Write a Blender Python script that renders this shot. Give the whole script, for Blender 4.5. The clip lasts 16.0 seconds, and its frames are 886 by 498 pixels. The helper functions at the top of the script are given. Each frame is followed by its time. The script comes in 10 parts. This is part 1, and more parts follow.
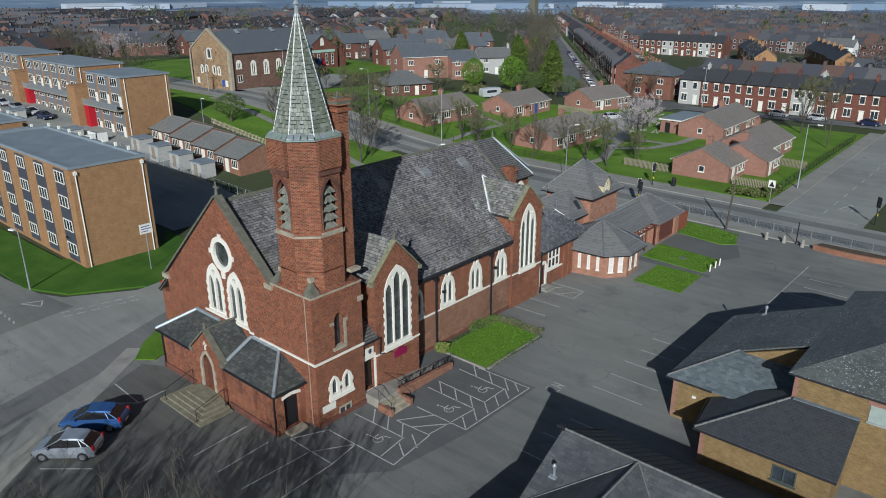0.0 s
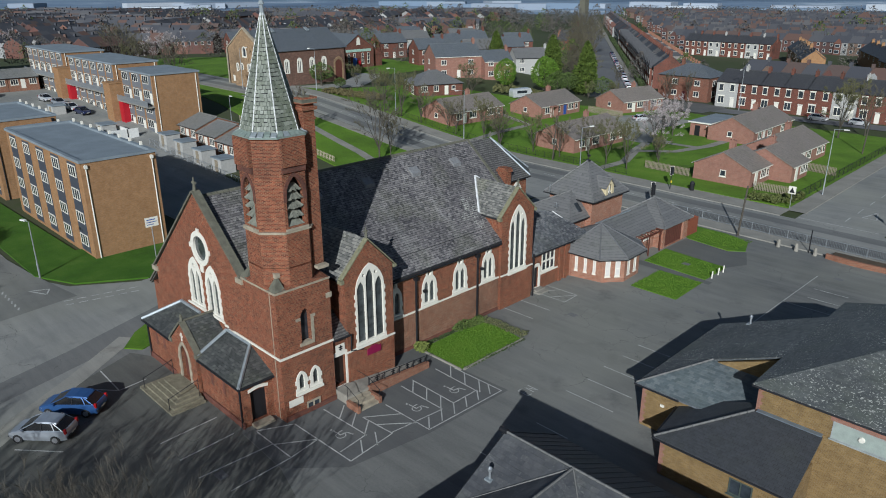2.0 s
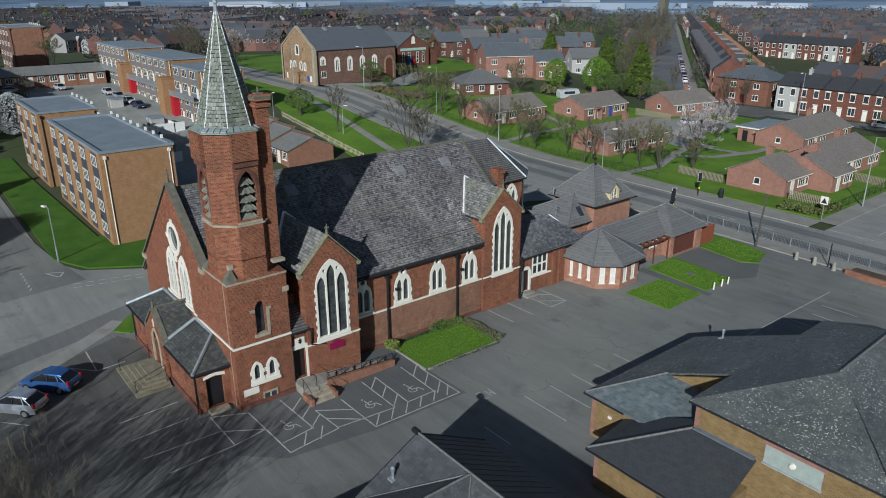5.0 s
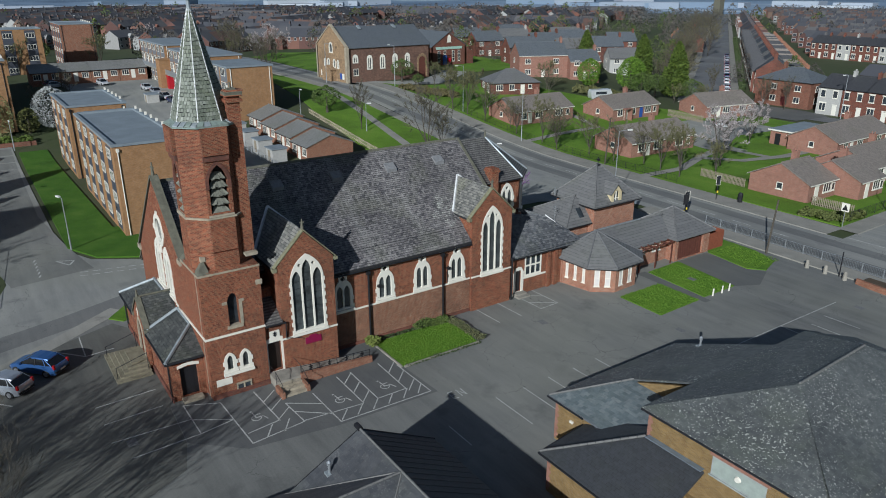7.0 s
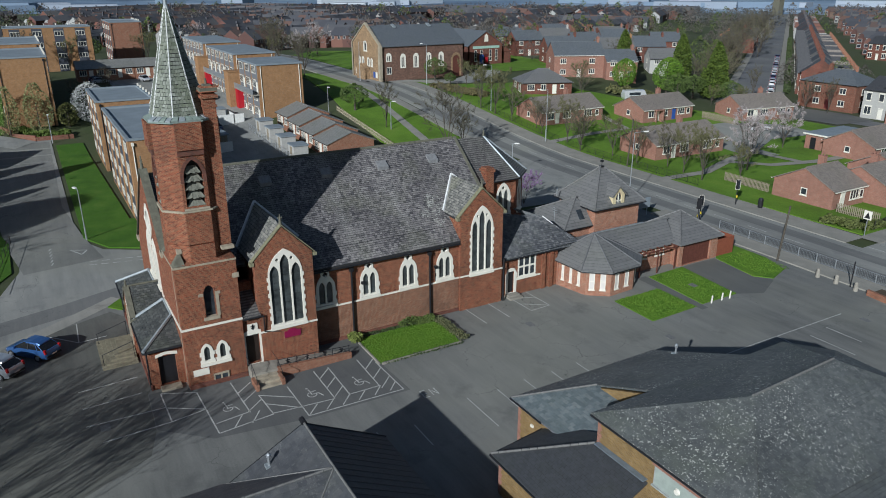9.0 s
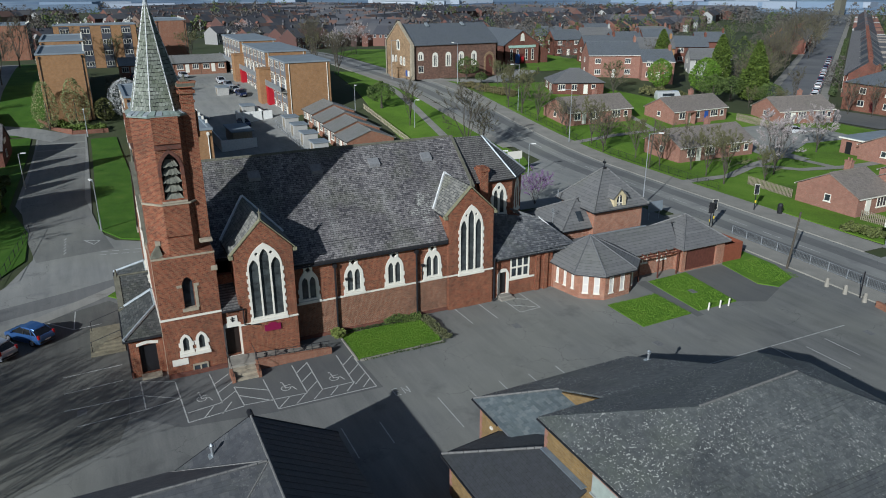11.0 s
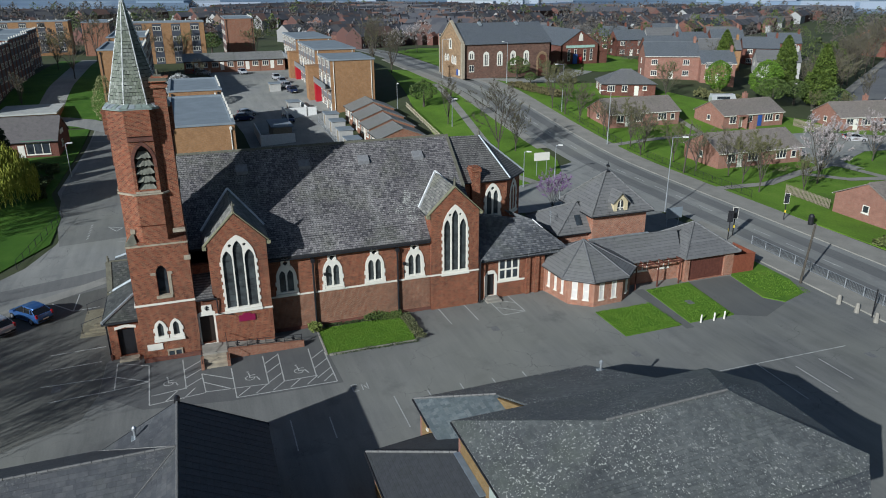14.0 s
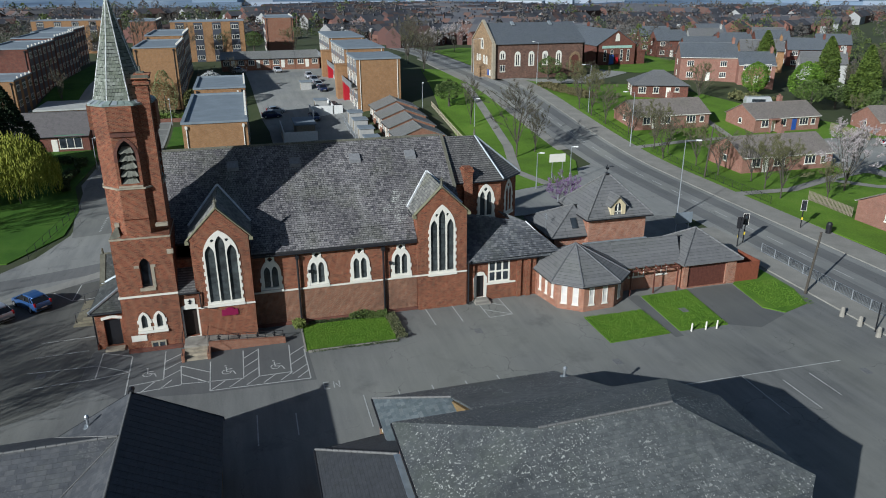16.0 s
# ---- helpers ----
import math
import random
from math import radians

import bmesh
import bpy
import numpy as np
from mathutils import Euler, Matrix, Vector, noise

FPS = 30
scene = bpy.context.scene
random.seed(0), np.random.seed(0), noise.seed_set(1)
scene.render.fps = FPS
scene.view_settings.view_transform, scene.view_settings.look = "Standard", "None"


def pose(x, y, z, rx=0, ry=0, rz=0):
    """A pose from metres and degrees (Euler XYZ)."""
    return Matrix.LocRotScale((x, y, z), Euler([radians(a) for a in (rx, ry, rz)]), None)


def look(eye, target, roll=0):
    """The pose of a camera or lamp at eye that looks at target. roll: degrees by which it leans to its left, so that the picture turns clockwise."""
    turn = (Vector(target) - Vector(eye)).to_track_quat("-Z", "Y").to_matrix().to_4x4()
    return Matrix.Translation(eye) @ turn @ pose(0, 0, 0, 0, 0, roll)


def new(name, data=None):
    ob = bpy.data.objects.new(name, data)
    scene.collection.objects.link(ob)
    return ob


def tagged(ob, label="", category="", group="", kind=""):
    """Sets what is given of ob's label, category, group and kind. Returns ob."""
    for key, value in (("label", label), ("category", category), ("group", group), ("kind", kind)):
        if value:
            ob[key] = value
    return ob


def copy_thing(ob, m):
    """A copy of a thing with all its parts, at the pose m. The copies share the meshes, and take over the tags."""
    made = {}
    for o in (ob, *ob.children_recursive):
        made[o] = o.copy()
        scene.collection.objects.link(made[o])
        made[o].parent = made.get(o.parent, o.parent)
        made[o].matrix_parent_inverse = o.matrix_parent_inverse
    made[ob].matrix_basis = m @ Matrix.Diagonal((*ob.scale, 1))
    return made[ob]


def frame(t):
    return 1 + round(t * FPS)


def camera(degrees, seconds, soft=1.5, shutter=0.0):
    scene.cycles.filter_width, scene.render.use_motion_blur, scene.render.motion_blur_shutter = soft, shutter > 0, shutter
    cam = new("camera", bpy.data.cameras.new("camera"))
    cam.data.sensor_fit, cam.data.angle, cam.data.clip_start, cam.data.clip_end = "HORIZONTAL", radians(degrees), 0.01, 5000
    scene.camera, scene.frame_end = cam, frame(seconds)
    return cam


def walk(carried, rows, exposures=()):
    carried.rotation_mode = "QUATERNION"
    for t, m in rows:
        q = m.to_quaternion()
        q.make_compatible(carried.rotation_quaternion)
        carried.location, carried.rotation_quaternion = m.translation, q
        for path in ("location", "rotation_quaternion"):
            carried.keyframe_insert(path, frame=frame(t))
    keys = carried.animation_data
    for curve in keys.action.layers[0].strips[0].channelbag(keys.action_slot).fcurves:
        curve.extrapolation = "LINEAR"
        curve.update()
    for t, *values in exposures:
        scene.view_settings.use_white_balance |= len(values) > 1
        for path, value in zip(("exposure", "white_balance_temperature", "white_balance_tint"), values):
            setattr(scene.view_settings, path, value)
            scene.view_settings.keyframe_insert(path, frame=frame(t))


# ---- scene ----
cam = camera(63.8, 16.0, soft=1.0)
METRES, EYE, TILT, LEAN, TURN = 42.0, 27.36, 0.0, 0.0, 41.1
ROWS = [
    (0.0, 0.0, 0.0, 0.0, -0.03, -20.29, 0.09),
    (0.5, 0.0314, -0.0005, 0.0001, 1.03, -20.28, 0.1),
    (1.0, 0.0628, 0.0001, 0.0001, 2.08, -20.3, 0.1),
    (1.5, 0.0945, 0.0015, -0.0002, 3.07, -20.29, 0.12),
    (2.0, 0.1258, 0.0032, -0.0001, 4.11, -20.29, 0.13),
    (2.5, 0.1571, 0.0053, -0.0003, 5.24, -20.29, 0.13),
    (3.0, 0.1886, 0.009, -0.0003, 6.33, -20.3, 0.13),
    (3.5, 0.2198, 0.0132, 0.0002, 7.37, -20.32, 0.13),
    (4.0, 0.2512, 0.0176, 0.0004, 8.38, -20.33, 0.15),
    (6.5, 0.4044, 0.0485, -0.0021, 13.57, -20.37, 0.13),
    (7.0, 0.4347, 0.0568, -0.003, 14.61, -20.39, 0.14),
    (7.5, 0.4649, 0.0659, -0.0035, 15.69, -20.41, 0.14),
    (8.0, 0.4947, 0.0754, -0.0039, 16.72, -20.42, 0.14),
    (8.5, 0.5242, 0.085, -0.0046, 17.71, -20.42, 0.16),
    (9.0, 0.5538, 0.0949, -0.0052, 18.87, -20.43, 0.17),
    (11.5, 0.6949, 0.1558, -0.0094, 24.07, -20.46, 0.21),
    (12.0, 0.7235, 0.1694, -0.01, 25.22, -20.46, 0.22),
    (12.5, 0.7519, 0.1836, -0.0107, 26.41, -20.47, 0.22),
    (13.0, 0.7794, 0.199, -0.0111, 27.48, -20.47, 0.23),
    (13.5, 0.8067, 0.2149, -0.0114, 28.52, -20.46, 0.25),
    (14.0, 0.8335, 0.2314, -0.0118, 29.51, -20.48, 0.26),
    (14.5, 0.8595, 0.2485, -0.0123, 30.54, -20.48, 0.27),
    (15.0, 0.8849, 0.2659, -0.0129, 31.53, -20.48, 0.28),
    (15.5, 0.9098, 0.2838, -0.0133, 32.53, -20.48, 0.29),
    (16.0, 0.9343, 0.3021, -0.0139, 33.57, -20.48, 0.3),
]
walk(cam, [(t, pose(0, 0, EYE, TILT, LEAN, TURN) @ pose(METRES * x, METRES * y, METRES * z, 90 + pitch, roll, yaw)) for t, x, y, z, yaw, pitch, roll in ROWS], [(0.0, -0.04, 5550, 6.5), (3.0, -0.1, 5550, 6.5), (9.0, -0.02, 5550, 6.5), (16.0, 0.15, 5550, 6.5)])

# ---- world and sun ----
SUN_TO = Vector((0.56, -0.83, 0.445)).normalized()
world = bpy.data.worlds.new("sky")
scene.world = world
world.use_nodes = True
wn = world.node_tree.nodes
sky = wn.new("ShaderNodeTexSky")
sky.sky_type, sky.sun_disc = "NISHITA", False
sky.sun_elevation = math.asin(SUN_TO.z)
sky.sun_rotation = math.atan2(SUN_TO.x, SUN_TO.y)
world.node_tree.links.new(sky.outputs[0], wn["Background"].inputs[0])
wn["Background"].inputs[1].default_value = 0.047
sun = new("sun", bpy.data.lights.new("sun", "SUN"))
sun.data.energy, sun.data.angle, sun.data.color = 4.9, radians(0.5), (1.0, 0.95, 0.88)
sun.matrix_world = look(SUN_TO * 200, (0, 0, 0))


# ---- building kit ----
class B:
    """A bag of vertices and faces."""

    def __init__(self):
        self.v, self.f, self.cuts = [], [], []

    def add(self, vs, fs):
        n = len(self.v)
        self.cuts.append((n, len(self.f)))
        self.v += [tuple(p) for p in vs]
        self.f += [tuple(n + i for i in f) for f in fs]
        return self

    def box(self, x0, x1, y0, y1, z0, z1):
        return self.add([(x, y, z) for z in (z0, z1) for y in (y0, y1) for x in (x0, x1)],
                        [(0, 2, 3, 1), (4, 5, 7, 6), (0, 1, 5, 4), (2, 6, 7, 3), (0, 4, 6, 2), (1, 3, 7, 5)])

    def prism(self, pts, z0, z1):
        """An upright prism over a counter-clockwise outline."""
        n = len(pts)
        lo = [(x, y, z0) for x, y in pts]
        hi = [(x, y, z1) for x, y in pts]
        return self.add(lo + hi, [tuple(range(n - 1, -1, -1)), tuple(range(n, 2 * n))] +
                        [(i, (i + 1) % n, n + (i + 1) % n, n + i) for i in range(n)])

    def solid(self, pts, d):
        """A flat outline in space, pushed along d to a solid."""
        n, d = len(pts), Vector(d)
        a = [Vector(p) for p in pts]
        nor = sum(((a[i] - a[0]).cross(a[(i + 1) % n] - a[0]) for i in range(1, n)), Vector())
        if nor.dot(d) < 0:
            a.reverse()
        return self.add(a + [p + d for p in a], [tuple(range(n - 1, -1, -1)), tuple(range(n, 2 * n))] +
                        [(i, (i + 1) % n, n + (i + 1) % n, n + i) for i in range(n)])

    def slab(self, pts, t=0.12):
        """A roof plane of thickness t under the given outline."""
        return self.solid(pts, (0, 0, -t))

    def tube(self, a, b, r0, r1=None, n=8, caps=True):
        a, b = Vector(a), Vector(b)
        r1 = r0 if r1 is None else r1
        q = (b - a).to_track_quat("Z", "Y")
        ring = [Vector((math.cos(2 * math.pi * i / n), math.sin(2 * math.pi * i / n), 0)) for i in range(n)]
        vs = [a + q @ (p * r0) for p in ring] + [b + q @ (p * r1) for p in ring]
        fs = [(i, (i + 1) % n, n + (i + 1) % n, n + i) for i in range(n)]
        if caps:
            fs += [tuple(range(n - 1, -1, -1)), tuple(range(n, 2 * n))]
        return self.add(vs, fs)

    def spike(self, a, b, r):
        """A thin three-sided twig that runs to a point."""
        q = (b - a).to_track_quat("Z", "Y")
        n = len(self.v)
        self.v += [tuple(a + q @ Vector((r * x, r * y, 0))) for x, y in ((1, 0), (-0.5, 0.866), (-0.5, -0.866))] + [tuple(b)]
        self.f += [(n, n + 1, n + 3), (n + 1, n + 2, n + 3), (n + 2, n, n + 3)]
        return self

    def turned(self, m, other):
        return self.add([m @ Vector(p) for p in other.v], other.f)

    def panel(self, o, u, w, outline, holes, n, t):
        """A wall panel: outline and holes in (u, w) from o, thickness t along -n."""
        o, u, w, n = Vector(o), Vector(u), Vector(w), Vector(n)
        bm = bmesh.new()
        rings = []
        for loop in [outline] + list(holes):
            f = [bm.verts.new(o + u * a + w * b) for a, b in loop]
            g = [bm.verts.new(o + u * a + w * b - n * t) for a, b in loop]
            rings.append((f, g))
        for side in (0, 1):
            es = []
            for r in rings:
                ring = r[side]
                es += [bm.edges.new((ring[i], ring[(i + 1) % len(ring)])) for i in range(len(ring))]
            bmesh.ops.triangle_fill(bm, edges=es, use_beauty=True, normal=n if side == 0 else -n)
        for f, g in rings:
            k = len(f)
            for i in range(k):
                bm.faces.new((f[i], f[(i + 1) % k], g[(i + 1) % k], g[i]))
        bmesh.ops.recalc_face_normals(bm, faces=bm.faces)
        bm.verts.index_update()
        self.add([p.co for p in bm.verts], [[p.index for p in f.verts] for f in bm.faces])
        bm.free()
        return self

    def mesh(self, name, inv=None):
        me = bpy.data.meshes.new(name)
        me.from_pydata([tuple(inv @ Vector(p)) for p in self.v] if inv else self.v, [], self.f)
        me.update()
        return me


PLACE = {}


def thing(name, at=(0, 0, 0), label="", category="", group="", kind="", turn=0.0):
    ob = new(name)
    ob.empty_display_size = 0.2
    ob.matrix_basis = pose(*at, 0, 0, turn)
    PLACE[ob.name] = ob.matrix_basis.copy()
    return tagged(ob, label, category, group, kind)


def part(name, b, material, parent, label="", local=False):
    """Links a bag as one mesh under a thing or a part. Bags are in world places unless local."""
    m = PLACE[parent.name]
    ob = new(name, b.mesh(name, None if local else m.inverted()))
    ob.data.materials.append(material)
    ob.parent = parent
    PLACE[ob.name] = m
    return tagged(ob, label)


def whole(name, b, material, label="", category="", group="", kind="", at=(0, 0, 0), turn=0.0):
    """A thing that is one mesh."""
    m = pose(*at, 0, 0, turn)
    ob = new(name, b.mesh(name))
    ob.matrix_basis = m
    ob.data.materials.append(material)
    PLACE[ob.name] = m
    return tagged(ob, label, category, group, kind)


def sheet(name, b, material, label="", kind="structure"):
    ob = whole(name, b, material, label, kind=kind)
    return ob


def arch(cx, w, z0, zs, k=8, rise=None):
    """A pointed-arch outline of width w: sill z0, spring zs, counter-clockwise from the lower left."""
    h = w / 2
    rise = rise or w * 0.87
    r = (h * h + rise * rise) / (2 * h)
    a = math.asin(min(1, rise / r))
    right = [(cx + h - r + r * math.cos(a * i / k), zs + r * math.sin(a * i / k)) for i in range(k + 1)]
    left = [(2 * cx - x, z) for x, z in right[-2::-1]]
    return [(cx - h, z0), (cx + h, z0)] + right + left


def grown(loop, d):
    """The outline pushed out by d."""
    n, out = len(loop), []
    for i in range(n):
        a, b, c = Vector(loop[i - 1]), Vector(loop[i]), Vector(loop[(i + 1) % n])
        e, f = (b - a), (c - b)
        if e.length < 1e-6 or f.length < 1e-6:
            out.append(tuple(b))
            continue
        e, f = e.normalized(), f.normalized()
        p, q = Vector((e.y, -e.x)), Vector((f.y, -f.x))
        m = p + q
        m = m.normalized() if m.length > 1e-6 else p
        out.append(tuple(b + m * d / max(0.5, m.dot(p))))
    return out


# ---- materials ----
def rgb(c):
    return (*c, 1.0)


class Mat:
    def __init__(self, name, rough=0.8, metal=0.0, spec=0.5):
        self.m = bpy.data.materials.new(name)
        self.m.use_nodes = True
        self.t = self.m.node_tree
        self.p = self.t.nodes["Principled BSDF"]
        self.p.inputs["Roughness"].default_value = rough
        self.p.inputs["Metallic"].default_value = metal
        self.p.inputs["Specular IOR Level"].default_value = spec

    def node(self, kind, **kw):
        n = self.t.nodes.new("ShaderNode" + kind)
        for k, v in kw.items():
            n.inputs[k.replace("_", " ")].default_value = v
        return n

    def link(self, a, b):
        self.t.links.new(a, b)

    def math(self, op, a, b=None):
        n = self.t.nodes.new("ShaderNodeMath")
        n.operation = op
        for i, v in enumerate((a, b)):
            if v is None:
                continue
            if isinstance(v, (int, float)):
                n.inputs[i].default_value = v
            else:
                self.link(v, n.inputs[i])
        return n.outputs[0]

    def vec(self, op, a, b):
        n = self.t.nodes.new("ShaderNodeVectorMath")
        n.operation = op
        for i, v in enumerate((a, b)):
            if v is None:
                continue
            if isinstance(v, tuple):
                n.inputs[i].default_value = v
            else:
                self.link(v, n.inputs[i])
        return n.outputs["Value"] if op == "DOT_PRODUCT" else n.outputs[0]

    def place(self):
        return self.t.nodes.new("ShaderNodeNewGeometry").outputs["Position"]

    def along(self):
        """Coordinates that run level along a face and up its slope, in metres."""
        g = self.t.nodes.new("ShaderNodeNewGeometry")
        n, p = g.outputs["True Normal"], g.outputs["Position"]
        t = self.vec("NORMALIZE", self.vec("CROSS_PRODUCT", (0.001, 0.0, 1.0), n), None)
        s = self.vec("CROSS_PRODUCT", n, t)
        c = self.t.nodes.new("ShaderNodeCombineXYZ")
        self.link(self.vec("DOT_PRODUCT", p, t), c.inputs[0])
        self.link(self.vec("DOT_PRODUCT", p, s), c.inputs[1])
        return c.outputs[0]

    def noise(self, scale, detail=4.0, vector=None, rough=0.6):
        n = self.node("TexNoise", Scale=scale, Detail=detail, Roughness=rough)
        self.link(vector or self.place(), n.inputs["Vector"])
        return n.outputs[0]

    def ramp(self, fac, stops):
        r = self.t.nodes.new("ShaderNodeValToRGB")
        e = r.color_ramp.elements
        while len(e) < len(stops):
            e.new(0.5)
        for q, (pos, c) in zip(e, stops):
            q.position, q.color = pos, rgb(c)
        self.link(fac, r.inputs[0])
        return r.outputs[0]

    def mix(self, fac, a, b, kind="MIX"):
        n = self.t.nodes.new("ShaderNodeMix")
        n.data_type, n.blend_type = "RGBA", kind
        for s, v in ((n.inputs[0], fac), (n.inputs[6], a), (n.inputs[7], b)):
            if isinstance(v, (int, float)):
                s.default_value = v
            elif isinstance(v, tuple):
                s.default_value = rgb(v)
            else:
                self.link(v, s)
        return n.outputs[2]

    def colour(self, c):
        if isinstance(c, tuple):
            self.p.inputs["Base Color"].default_value = rgb(c)
        else:
            self.link(c, self.p.inputs["Base Color"])
        return self

    def bump(self, h, strength=0.5, dist=0.02):
        n = self.node("Bump", Strength=strength, Distance=dist)
        self.link(h, n.inputs["Height"])
        self.link(n.outputs[0], self.p.inputs["Normal"])
        return self


def plain(name, c, rough=0.7, metal=0.0, vary=0.25, scale=3.0, spec=0.4):
    m = Mat(name, rough, metal, spec)
    a, b = m.noise(scale), m.noise(scale * 14, 3)
    f = m.math("MULTIPLY_ADD", a, 0.7)
    f = m.math("ADD", m.math("MULTIPLY", a, 0.65), m.math("MULTIPLY", b, 0.35))
    lo, hi = tuple(x * (1 - vary) for x in c), tuple(min(1, x * (1 + vary)) for x in c)
    m.colour(m.ramp(f, [(0.3, lo), (0.7, hi)]))
    return m.bump(b, 0.25, 0.01).m


def brick(name, c1, c2, mortar, grime=(0.03, 0.025, 0.02), dirt=0.5, w=0.225, h=0.075, gap=0.011):
    m = Mat(name, 0.88, 0, 0.25)
    uv = m.along()
    n = m.node("TexBrick", Scale=1.0)
    n.inputs["Brick Width"].default_value = w
    n.inputs["Row Height"].default_value = h
    n.inputs["Mortar Size"].default_value = gap * 0.6
    n.inputs["Mortar Smooth"].default_value = 0.3
    for s, c in (("Color1", c1), ("Color2", c2), ("Mortar", mortar)):
        n.inputs[s].default_value = rgb(c)
    m.link(uv, n.inputs["Vector"])
    big, mid = m.noise(0.22, 5), m.noise(1.7, 5)
    col = m.mix(m.math("MULTIPLY", m.ramp(mid, [(0.35, (0, 0, 0)), (0.75, (1, 1, 1))]), 0.45), n.outputs[0], tuple(x * 0.55 for x in c2))
    col = m.mix(m.math("MULTIPLY", m.ramp(big, [(0.5, (0, 0, 0)), (0.72, (1, 1, 1))]), dirt), col, grime)
    m.colour(col)
    return m.bump(m.math("SUBTRACT", 1.0, n.outputs[1]), 0.5, 0.008).m


def slates(name, c1, c2, gap, moss=(0.1, 0.11, 0.05), mossy=0.25, w=0.3, h=0.22, rough=0.55, spots=0.0, joint=0.022, patch=0.0, wear=False):
    m = Mat(name, rough, 0, 0.45)
    uv = m.along()
    n = m.node("TexBrick", Scale=1.0)
    n.inputs["Brick Width"].default_value = w
    n.inputs["Row Height"].default_value = h
    n.inputs["Mortar Size"].default_value = joint
    n.inputs["Mortar Smooth"].default_value = 0.6
    n.offset = 0.5
    for s, c in (("Color1", c1), ("Color2", c2), ("Mortar", gap)):
        n.inputs[s].default_value = rgb(c)
    m.link(uv, n.inputs["Vector"])
    big, mid = m.noise(0.3, 5), m.noise(2.6, 6)
    col = m.mix(m.ramp(mid, [(0.3, (0, 0, 0)), (0.75, (0.75, 0.75, 0.75))]), n.outputs[0], tuple(min(1, x * 1.7) for x in c2))
    f = m.math("MULTIPLY", m.ramp(big, [(0.48, (0, 0, 0)), (0.72, (1, 1, 1))]), mossy)
    col = m.mix(f, col, moss)
    if patch:
        # pale weathered patches, drawn out down the slope, and single dark slates
        st = m.node("Mapping")
        st.inputs["Scale"].default_value = (1.0, 0.28, 1.0)
        m.link(uv, st.inputs["Vector"])
        q = m.ramp(m.noise(0.9, 6, st.outputs[0], 0.7), [(0.52, (0, 0, 0)), (0.72, (1, 1, 1))])
        col = m.mix(m.math("MULTIPLY", q, patch), col, (0.27, 0.26, 0.235))
        q = m.ramp(m.noise(5.5, 2, rough=0.8), [(0.56, (0, 0, 0)), (0.62, (1, 1, 1))])
        col = m.mix(m.math("MULTIPLY", q, patch), col, (0.035, 0.034, 0.035))
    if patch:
        # dark band along each course: the joint plus its shadow line, as colour
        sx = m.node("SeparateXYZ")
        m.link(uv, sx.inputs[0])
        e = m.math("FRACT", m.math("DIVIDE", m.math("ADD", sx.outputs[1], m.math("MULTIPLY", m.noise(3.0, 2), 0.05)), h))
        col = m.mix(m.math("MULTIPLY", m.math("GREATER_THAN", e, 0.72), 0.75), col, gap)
    if wear:
        # washed streaks under the vents and a lichen patch by the bay
        sp = m.node("SeparateXYZ")
        m.link(m.place(), sp.inputs[0])
        y = m.math("ADD", sp.outputs[1], m.math("MULTIPLY", m.noise(0.8, 4), 0.6))
        f = m.math("FRACT", m.math("DIVIDE", m.math("SUBTRACT", y, 33.4), 5.15))
        q = m.math("MULTIPLY", m.ramp(f, [(0.0, (0.2, 0.2, 0.2)), (0.1, (1, 1, 1)), (0.3, (0, 0, 0))]), m.math("MULTIPLY", m.ramp(m.noise(1.2, 5), [(0.4, (0, 0, 0)), (0.65, (1, 1, 1))]), 0.45))
        col = m.mix(q, col, (0.3, 0.29, 0.26))
        v = m.vec("SUBTRACT", m.place(), (-36.2, 47.2, 9.0))
        r2 = m.vec("DOT_PRODUCT", v, v)
        q = m.math("MULTIPLY", m.math("LESS_THAN", m.math("ADD", r2, m.math("MULTIPLY", m.noise(1.1, 6), 9.0)), 6.0), m.ramp(m.noise(3.2, 5, None, 0.85), [(0.5, (0, 0, 0)), (0.6, (1, 1, 1))]))
        col = m.mix(m.math("MULTIPLY", q, 0.75), col, (0.5, 0.5, 0.44))
    if spots:
        s = m.ramp(m.noise(10.0, 1, rough=0.3), [(0.65, (0, 0, 0)), (0.685, (1, 1, 1))])
        g = m.ramp(m.noise(0.16, 3), [(0.38, (0.1, 0.1, 0.1)), (0.56, (1, 1, 1))])
        col = m.mix(m.math("MULTIPLY", m.math("MULTIPLY", s, g), spots), col, (0.42, 0.42, 0.36))
    m.colour(col)
    row = m.node("SeparateXYZ")
    m.link(uv, row.inputs[0])
    saw = m.math("FRACT", m.math("DIVIDE", row.outputs[1], h))
    hgt = m.math("ADD", m.math("MULTIPLY", saw, -1.0), m.math("MULTIPLY", n.outputs[1], -0.5))
    return m.bump(hgt, 0.55, 0.03).m


